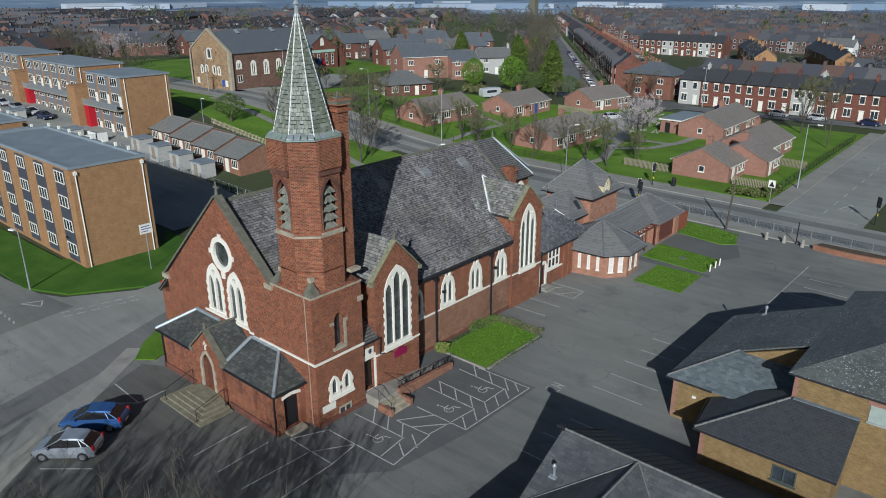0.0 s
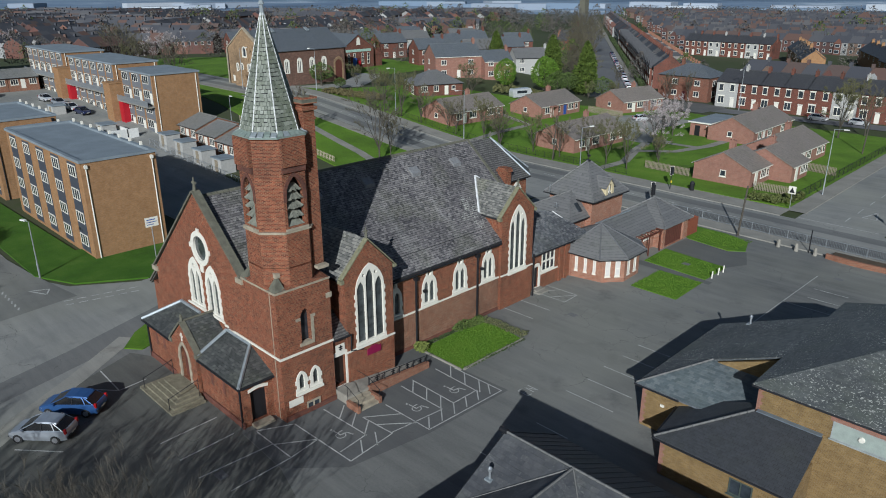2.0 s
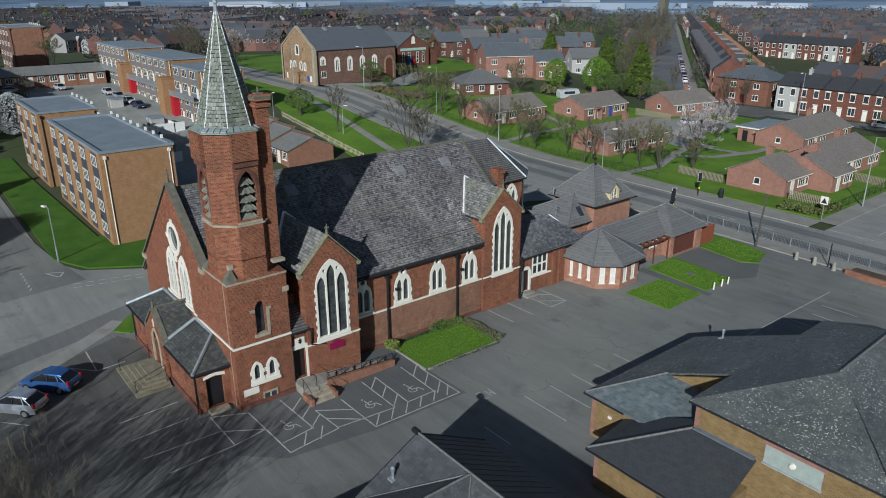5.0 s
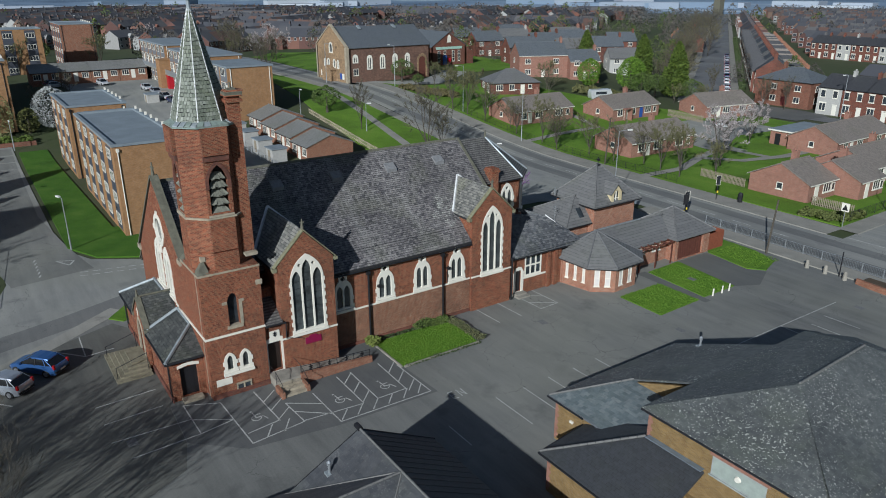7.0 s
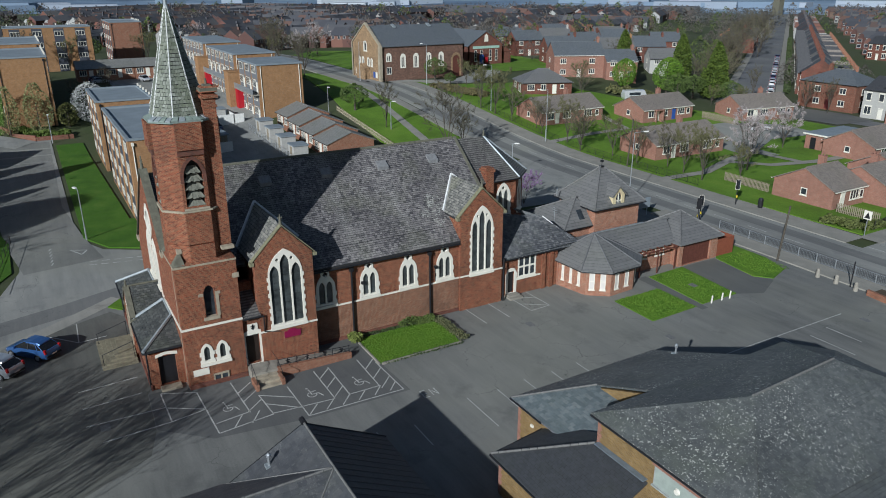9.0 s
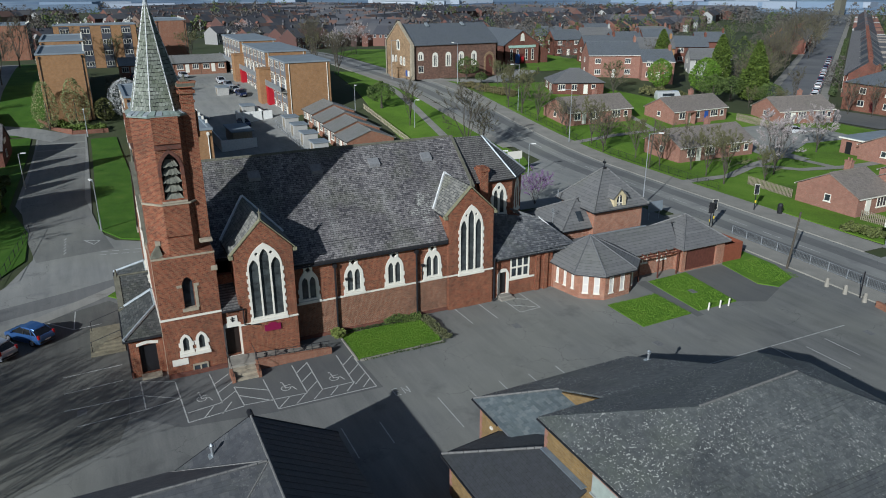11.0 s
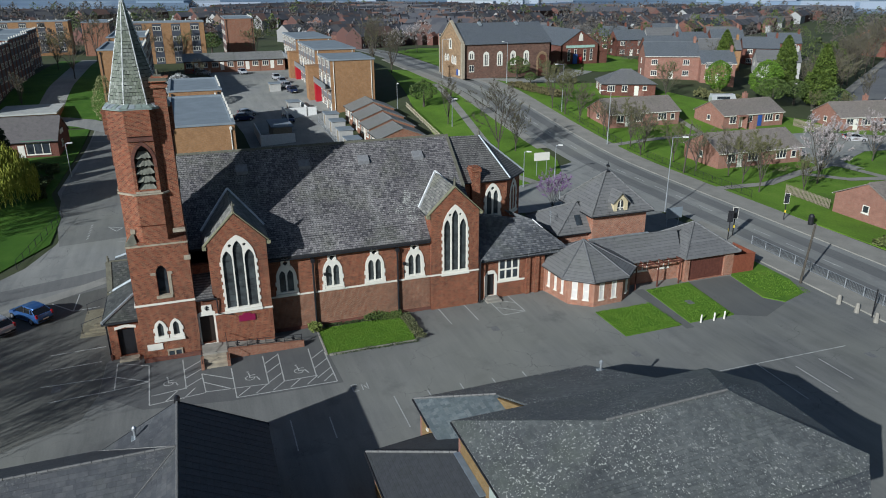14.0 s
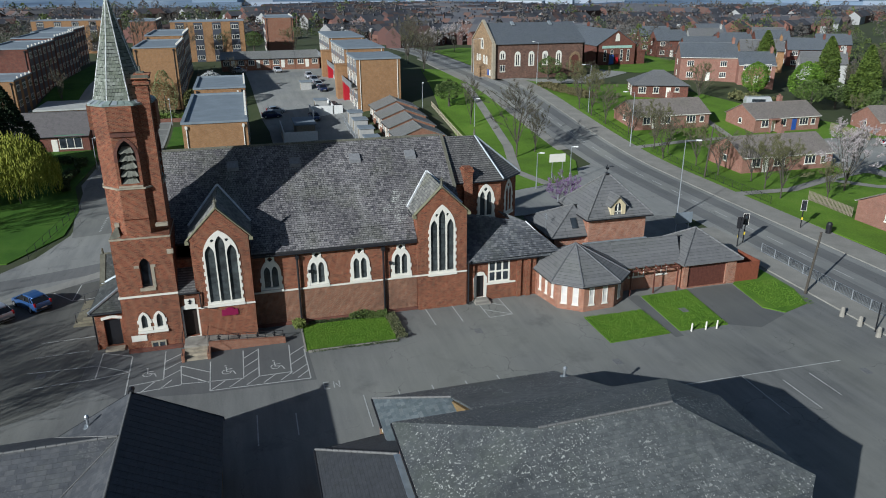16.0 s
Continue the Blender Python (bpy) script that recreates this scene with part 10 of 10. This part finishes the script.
def car(at, turn, paint, label, group="parked cars", L=4.0):
    """A five-door hatchback, bonnet towards its own +x."""
    ob = thing("car", at, label, "car", group, turn=turn)
    k = L / 4.0
    secs = []
    for x, hw, zb, zt in ((-1.98, 0.62, 0.42, 0.78), (-1.9, 0.76, 0.26, 0.95), (-1.5, 0.83, 0.2, 0.97), (-0.6, 0.85, 0.2, 0.95), (0.4, 0.85, 0.2, 0.92), (1.1, 0.83, 0.2, 0.88), (1.65, 0.78, 0.22, 0.76), (1.93, 0.66, 0.28, 0.62), (2.0, 0.5, 0.38, 0.52)):
        m_ = (zb + zt) / 2
        secs.append([(x * k, -hw * 0.9, zb), (x * k, hw * 0.9, zb), (x * k, hw, m_), (x * k, hw * 0.98, zt - 0.06), (x * k, hw * 0.88, zt), (x * k, -hw * 0.88, zt), (x * k, -hw * 0.98, zt - 0.06), (x * k, -hw, m_)])
    part("body", loft(secs), paint, ob, local=True)
    cab = []
    for x, hw, z in ((-1.86, 0.7, 0.93), (-1.12, 0.6, 1.4), (0.1, 0.62, 1.42), (1.18, 0.74, 0.88)):
        cab.append((x * k, hw, z))
    gl = B().add([(cab[0][0], -0.74, 0.93), (cab[0][0], 0.74, 0.93), (cab[3][0], 0.76, 0.87), (cab[3][0], -0.76, 0.87), (cab[1][0], -0.58, 1.4), (cab[1][0], 0.58, 1.4), (cab[2][0], 0.6, 1.42), (cab[2][0], -0.6, 1.42)],
                 [(0, 4, 5, 1), (2, 6, 7, 3), (1, 5, 6, 2), (3, 7, 4, 0), (4, 7, 6, 5)])
    part("window_glass", gl, CARGLASS, ob, local=True)
    part("roof_panel", loft([[(x * k, -w, z - 0.05), (x * k, w, z - 0.05), (x * k, w * 0.9, z + 0.03), (x * k, -w * 0.9, z + 0.03)] for x, w, z in ((-1.32, 0.54, 1.33), (-1.05, 0.6, 1.41), (-0.45, 0.63, 1.45), (0.18, 0.61, 1.4))]), paint, ob, local=True)
    for s in (-1, 1):
        for (xa, za, xb, zb, wa, wb) in ((cab[3][0], 0.87, cab[2][0], 1.42, 0.77, 0.61), (-0.35 * k, 0.92, -0.4 * k, 1.43, 0.775, 0.62), (cab[0][0] + 0.1, 0.94, cab[1][0], 1.4, 0.755, 0.59), (-1.25 * k, 0.95, -1.02 * k, 1.42, 0.77, 0.61)):
            part("pillar", B().tube((xa, s * wa, za), (xb, s * wb, zb), 0.03, n=4), paint if xa > 0.5 or xa < -1 else BLACK, ob, local=True)
        part("mirror", B().box(0.75 * k, 0.95 * k, s * 0.86 - 0.09, s * 0.86 + 0.09, 0.88, 1.0), paint, ob, local=True)
        part("headlight", B().solid([(1.6 * k, s * 0.52, 0.6), (1.9 * k, s * 0.48, 0.52), (1.72 * k, s * 0.74, 0.55)], (0.02, s * 0.015, 0.1)), LAMPGLASS, ob, local=True)
        part("tail_light", B().box(-1.97 * k, -1.82 * k, s * 0.69 - 0.07, s * 0.69 + 0.07, 0.72, 1.05), TAIL, ob, local=True)
        for x in (-1.22, 1.25):
            wh = part("wheel", B().tube((x * k, s * 0.66, 0.31), (x * k, s * 0.86, 0.31), 0.31, n=18), RUBBER, ob, local=True)
            part("rim", B().tube((x * k, s * 0.84, 0.31), (x * k, s * 0.875, 0.31), 0.2, 0.18, 12), RIM, wh, local=True)
    part("bumper", B().box(1.8 * k, 2.02 * k, -0.6, 0.6, 0.3, 0.42).box(-2.02 * k, -1.85 * k, -0.68, 0.68, 0.36, 0.52), BLACK, ob, local=True)
    part("number_plate", B().box(2.02 * k, 2.03 * k, -0.25, 0.25, 0.38, 0.48).box(-2.035 * k, -2.02 * k, -0.25, 0.25, 0.5, 0.6), WHITE, ob, local=True)
    return ob


SILVER, BLUE, DARKBLUE = car_paint("silver_paint", (0.4, 0.425, 0.46)), car_paint("blue_car_paint", (0.05, 0.125, 0.32)), car_paint("navy_paint", (0.02, 0.03, 0.09))
WHITECAR, GREYCAR = car_paint("white_car_paint", (0.72, 0.72, 0.72)), car_paint("dark_grey_paint", (0.06, 0.065, 0.07))
car((-42.1, 12.75, 0.0), 222, SILVER, "silver hatchback parked in the church car park")
car((-43.9, 15.2, 0.0), 222, BLUE, "blue hatchback parked beside the silver car", L=4.2)
car((-61.0, 31.5, 0.02), 96, SILVER, "silver car parked at the kerb by the church")
wc = car((-74.5, 141.5, 0.06), 60, WHITECAR, "white hatchback parked between the bungalows")
gc = car((-79.0, 121.0, 0.3), 20, DARKBLUE, "dark blue car parked behind the bungalow")
sc = car((-172, 47, 3.2), 10, SILVER, "silver car parked in the flats court")
for i, (x, y, a, c) in enumerate(((-176, 44, 12, wc), (-186, 37, 95, gc), (-190, 40, 92, sc), (-122, 48, 8, gc), (-135, 150, 60, sc), (-131, 156, 60, gc), (-87, 160, 30, gc), (-60, 168, 0, gc), (-48, 168.4, 2, wc), (-40, 168.5, 2, wc), (-30, 168.8, 2, gc), (-128, 40, 90, gc), (-131, 41, 90, sc), (-183, 35, 94, wc), (-180, 33.8, 94, gc), (-177, 34.2, 92, sc), (-151, 52, 6, wc), (-157, 51.6, 4, sc), (-146, 52.4, 8, gc), (-163, 51, 4, wc))):
    copy_thing(c, pose(x, y, land(x, y) + 0.05, 0, 0, a))
random.seed(4)
for i in range(15):
    p = c0 + d * (i * 8.6 - 22 + random.uniform(0, 1.5)) - s * 2.5
    copy_thing(random.choice((wc, gc, sc, gc)), pose(p.x, p.y, land(p.x, p.y) + 0.04, 0, 0, ang))

# ---- street furniture ----
def street_lamp(at, h, turn, label="tall grey street lamp with a single arm", mat=METAL, arm=1.3):
    x, y, z = at
    ob = thing("street_lamp", at, label, "lamp", "street lamps", turn=turn)
    part("column", B().tube((0, 0, -0.2), (0, 0, h * 0.25), 0.1, n=8).tube((0, 0, h * 0.25), (0, 0, h), 0.07, 0.045, 8), mat, ob, local=True)
    part("arm", B().tube((0, 0, h - 0.02), (arm, 0, h + 0.1), 0.035, n=6), mat, ob, local=True)
    part("lantern", B().box(arm - 0.1, arm + 0.55, -0.13, 0.13, h + 0.02, h + 0.16), RENDER, ob, local=True)
    return ob


street_lamp((-71.3, 21.3, 0.1), 5.8, 200, "pale street lamp standing on the flats lawn", arm=0.5)
lamp = street_lamp((-51.0, 84.6, 0.1), 9.2, 70)
for x, y, a in ((-85.1, 97.2, 250), (-107.3, 100.2, 260), (-26.6, 107.8, 0), (-136, 101, 200), (-66, 170, 270), (-150, 90.0, 80)):
    copy_thing(lamp, pose(x, y, land(x, y), 0, 0, a))
small = street_lamp((-67.4, 72.9, 0), 5.0, 60, "short street lamp on the grass island", arm=0.4)
for x, y, a in ((-69.7, 79.0, 60), (-118.5, 69.3, 0), (-102.7, 75.2, 60), (-66.6, 62, 0), (-128, 20.8, 0), (-96, 12.2, 90), (-149, 60, 0)):
    copy_thing(small, pose(x, y, land(x, y), 0, 0, a))
for x, y, h in ((-27.5, 82.9, 6.0), (-66, 98.6, 7.5), (-31, 140, 7.0)):
    tp_ = thing("telegraph_pole", (x, y, 0), "dark weathered wooden telegraph pole", "pole", "telegraph poles")
    part("post", B().tube((x, y, -0.2), (x + 0.25, y + 0.3, h), 0.12, 0.09, 8), BARK, tp_)
    part("step_iron", B().tube((x, y + 0.2, h - 1.5), (x + 0.4, y + 0.2, h - 1.5), 0.015, n=4), METAL, tp_)
sp = thing("flats_sign", (-67.3, 31.5, 0), "white name board on a tall grey post", "sign")
part("post", B().tube((-67.3, 31.5, 0), (-67.3, 31.5, 5.0), 0.05, n=6), METAL, sp)
part("board", B().box(-67.22, -67.16, 30.85, 32.2, 4.0, 5.0), WHITE, sp, "white board")
pieces("text_bar", [B().box(-67.16, -67.15, 31.0, 31.9, 4.7, 4.8), B().box(-67.16, -67.15, 31.0, 32.05, 4.45, 4.53), B().box(-67.16, -67.15, 31.0, 31.7, 4.2, 4.28)], BLUEPAINT, sp)
ws = thing("road_sign", (-72, 78, 0), "white direction sign on two posts", "sign")
pieces("post", [B().tube((-72, 77.2, 0), (-72, 77.2, 3.4), 0.045, n=6), B().tube((-72, 78.8, 0), (-72, 78.8, 3.4), 0.045, n=6)], METAL, ws)
part("board", B().box(-71.93, -71.88, 76.7, 79.2, 2.4, 3.6), WHITE, ws, "white sign board")
bs = thing("church_signboard", (-46, 82.0, 0), "pale sign board on two posts beside the road", "sign")
pieces("post", [B().tube((-46, 81.2, 0), (-46, 81.2, 2.2), 0.05, n=6), B().tube((-46, 82.8, 0), (-46, 82.8, 2.2), 0.05, n=6)], METAL, bs)
part("board", B().box(-45.9, -45.84, 80.9, 83.1, 1.0, 2.3), FELT, bs, "pale grey board")


def traffic_light(x, y, turn):
    ob = thing("traffic_light", (x, y, 0.1), "traffic light with a black head and white-edged backing", "traffic light", "traffic lights", turn=turn)
    part("pole", B().tube((0, 0, -0.1), (0, 0, 3.3), 0.06, n=8), BLACK, ob, local=True)
    hd = part("head", B().box(-0.16, 0.16, -0.28, -0.05, 2.2, 3.2), BLACK, ob, local=True)
    part("backing", B().box(-0.3, 0.3, -0.05, -0.02, 2.05, 3.35), BLACK, ob, local=True)
    part("border", B().panel((0, -0.06, 0), UX, UZ, rect(-0.3, 0.3, 2.05, 3.35), [rect(-0.26, 0.26, 2.09, 3.31)], (0, -1, 0), 0.01), WHITE, ob, local=True)
    for i, c in enumerate((0.03, 0.03, 0.03)):
        part("lens", B().tube((0, -0.28, 2.38 + i * 0.32), (0, -0.32, 2.38 + i * 0.32), 0.11, n=10), GLASS, hd, local=True)
    part("push_box", B().box(-0.08, 0.08, -0.18, -0.06, 1.0, 1.3), plain("yellow_box", (0.6, 0.45, 0.03), 0.5), ob, local=True)


traffic_light(-39.6, 84.6, 240)
traffic_light(-40.5, 86.0, 60)
traffic_light(-43.0, 95.6, 60)
traffic_light(-14.5, 96.5, 150)
bn = thing("litter_bin", (-40.5, 97.2, 0.1), "black litter bin beside the pavement", "bin")
part("body", B().tube((-40.5, 97.2, 0.1), (-40.5, 97.2, 1.15), 0.3, 0.33, 12), BLACK, bn)
part("hood", B().tube((-40.5, 97.2, 1.15), (-40.5, 97.2, 1.4), 0.35, 0.2, 12), BLACK, bn)
tri = thing("warning_sign", (-27.3, 97.9, 0), "triangular warning sign on a white square board", "sign")
part("post", B().tube((-27.3, 97.9, 0), (-27.3, 97.9, 3.0), 0.05, n=6), METAL, tri)
part("board", B().box(-27.75, -26.85, 97.8, 97.86, 2.1, 3.1), WHITE, tri)
part("triangle", B().solid([(-27.65, 97.8, 2.25), (-26.95, 97.8, 2.25), (-27.3, 97.8, 2.95)], (0, -0.02, 0)), BLACK, tri)


def railing(name, a, b, h, label, pitch, mat, bars=True, n_posts=2.0, r=0.02):
    a, b = Vector(a), Vector(b)
    ob = thing(name, (*((a + b) / 2), land(*((a + b) / 2))), label, "railing")
    L_ = (b - a).length
    zz = lambda p: land(p.x, p.y) + 0.1
    k = max(1, int(L_ / 6))
    for i in range(k):
        p, q = a.lerp(b, i / k), a.lerp(b, (i + 1) / k)
        for f in (0.12, 1.0):
            part("rail", B().tube((p.x, p.y, zz(p) + h * f), (q.x, q.y, zz(q) + h * f), r * 1.2, n=4), mat, ob)
    m = int(L_ / n_posts)
    pieces("post", [B().tube((p.x, p.y, zz(p) - 0.1), (p.x, p.y, zz(p) + h * 1.03), r * 1.6, n=4) for p in (a.lerp(b, i / m) for i in range(m + 1))], mat, ob)
    if bars:
        bb_ = B()
        m = int(L_ / pitch)
        for i in range(m):
            p = a.lerp(b, (i + 0.5) / m)
            bb_.tube((p.x, p.y, zz(p) + h * 0.12), (p.x, p.y, zz(p) + h), r * 0.6, n=3)
        tagged(part("bar", bb_, mat, ob, "thin upright bars"), kind="stuff")
    return ob


railing("guard_rail", (-12.5, 85.3), (-37.5, 86.0), 1.0, "galvanised pedestrian guard rail along the kerb", 0.16, METAL)
railing("park_fence", (-52, 98.8), (-82, 99.3), 1.0, "low dark railings along the green", 0.3, BLACK, r=0.018)
railing("park_fence", (-84, 99.3), (-112, 100.2), 1.0, "low dark railings along the green", 0.3, BLACK, r=0.018)
railing("corner_fence", (-28.0, 101), (-28.6, 150), 1.2, "dark railings along the side road garden", 0.3, BLACK, r=0.02)
railing("garden_rail", (-57, 11.8), (-74, 13.8), 0.9, "bent dark rail round the corner garden", 0.4, BLACK, bars=False)
railing("court_rail", (-80, 53.0), (-118, 53.2), 1.1, "grey mesh fence along the court", 0.3, METAL)


def boarded(name, a, b, h, label, mat, w=0.12, gap=0.1):
    a, b = Vector(a), Vector(b)
    ob = thing(name, (*((a + b) / 2), land(*((a + b) / 2))), label, "fence")
    m = int((b - a).length / (w + gap))
    dr = (b - a).normalized()
    m = min(m, 290)
    st_ = (b - a).length / m
    for i in range(m):
        p = a + dr * st_ * (i + 0.5)
        t = (p.x, p.y, land(p.x, p.y))
        part("board", B().solid([(p.x - dr.x * w / 2, p.y - dr.y * w / 2, t[2] + 0.08), (p.x + dr.x * w / 2, p.y + dr.y * w / 2, t[2] + 0.08), (p.x + dr.x * w / 2, p.y + dr.y * w / 2, t[2] + h), (p.x - dr.x * w / 2, p.y - dr.y * w / 2, t[2] + h)], (dr.y * 0.03, -dr.x * 0.03, 0)), mat, ob)
    for f in (0.3, 0.8):
        part("rail", B().tube((a.x, a.y, land(a.x, a.y) + h * f), (b.x, b.y, land(b.x, b.y) + h * f), 0.04, n=4), mat, ob)
    return ob


boarded("picket_fence", (-52.4, 104.8), (-44.6, 104.4), 1.3, "pale weathered timber fence beside the bungalow", PALEWOOD)
boarded("picket_fence", (-34.6, 104.0), (-29.2, 104.2), 1.3, "pale weathered timber fence beside the bungalow", PALEWOOD)
boarded("picket_fence", (-33.2, 120.8), (-28.8, 120.0), 1.4, "pale weathered timber fence between gardens", PALEWOOD)
boarded("roadside_fence", (-88, 70.2), (-119, 71.2), 1.1, "cream boarded fence above the verge", plain("cream_fence", (0.42, 0.36, 0.25), 0.8), 0.12, 0.3)
boarded("garden_fence", (-87, 139.5), (-79, 141), 1.5, "weathered garden fence behind the bungalow", PALEWOOD)
for i, (x, y) in enumerate(((-23.75, 68.6), (-23.7, 69.9), (-23.65, 70.9))):
    p_ = thing("marker_post", (x, y, 0), "short white painted marker post at the grass edge", "post", "marker posts")
    part("post", B().tube((x, y, 0), (x + 0.03, y, 0.7), 0.075, 0.07, 8), WHITE, p_)
    part("cap", B().tube((x + 0.03, y, 0.7), (x + 0.03, y, 0.76), 0.07, 0.04, 8), WHITE, p_)
for x, y in ((-22.7, 82.5), (-20.8, 82.5), (-18.8, 82.4)):
    p_ = thing("bollard", (x, y, 0), "squat concrete bollard by the car park entrance", "bollard", "bollards")
    part("shaft", B().tube((x, y, 0), (x, y, 0.8), 0.22, 0.16, 8), CONCRETE, p_)
    part("cap", B().tube((x, y, 0.8), (x, y, 0.9), 0.16, 0.08, 8), CONCRETE, p_)
pw = thing("planter_wall", (-14.2, 82.6, 0), "low curved red brick planter wall", "wall")
pieces("wall", [B().solid([(-17.7 + i * 1.2, 82.3 - 0.4 * math.sin(i * 0.5), 0), (-16.5 + i * 1.2, 82.3 - 0.4 * math.sin((i + 1) * 0.5), 0), (-16.5 + i * 1.2, 82.6 - 0.4 * math.sin((i + 1) * 0.5), 0), (-17.7 + i * 1.2, 82.6 - 0.4 * math.sin(i * 0.5), 0)], (0, 0, 0.55)) for i in range(6)], ORANGE, pw)
part("soil", B().box(-17.3, -10.6, 82.6, 84.0, 0, 0.4), EARTH, pw)
gp = thing("gate_post", (-19.6, 82.9, 0), "thin dark post at the car park entrance", "post")
part("post", B().tube((-19.6, 82.9, 0), (-19.6, 82.9, 2.6), 0.06, n=6), BLACK, gp)
for x, y in ((-28.6, 51.9), (-30.4, 18.9), (-20.9, 60.4), (-27.3, 70.2), (-46, 5.0), (-14.7, 77.2)):
    mh = whole("manhole_cover", B().box(-0.4, 0.4, -0.3, 0.3, 0.0, 0.014), plain("iron_cover", (0.15, 0.15, 0.145), 0.8, vary=0.3, scale=6), "square iron manhole cover", kind="structure", at=(x, y, 0.1 if -28 < x < -27 else 0.0))
caravan = thing("caravan", (-104.5, 137.0, 2.3), "white touring caravan in a back garden", "caravan", turn=70)
part("body", loft([[(x, -1.0, zb), (x, 1.0, zb), (x, 1.0, zt), (x, 0.8, zt + 0.15), (x, -0.8, zt + 0.15), (x, -1.0, zt)] for x, zb, zt in ((-2.6, 0.8, 1.6), (-2.4, 0.4, 2.2), (2.2, 0.4, 2.2), (2.6, 0.7, 1.4))]), WHITECAR, caravan, local=True)
part("window", B().box(-1.5, 1.2, -1.02, -1.0, 1.3, 1.9), GLASS, caravan, local=True)
pieces("wheel", [B().tube((-104.5 + 0.9, 137 - 0.4, 2.6), (-104.5 + 1.1, 137 - 0.5, 2.6), 0.3)], RUBBER, caravan)
# low walls and stores of the court
cw = thing("court_wall", (-110, 45, 1), "pale rendered court walls", "wall")
pieces("wall", [B().box(-118, -106, 41.0, 41.2, 0, 2.4), B().box(-106.2, -106, 41.2, 47, 0, 2.3), B().box(-128, -120, 47.6, 47.8, 0, 3.6), B().box(-134, -124, 52, 52.2, 0, 3.9), B().box(-124.2, -124, 47.8, 54, 0, 3.8)], RENDER, cw)
bst = thing("bin_store", (-112, 45.5, 1.2), "timber bin store with a blue-grey flat roof", "shed")
part("wall", B().box(-116, -108.5, 43.5, 46.8, 0, 3.0), PALEWOOD, bst)
part("roof", B().box(-116.3, -108.2, 43.2, 47.1, 3.0, 3.2), FELT, bst)
copy_thing(shed, pose(-128, 50, 2.4))
copy_thing(shed, pose(-150, 49, 3.4))
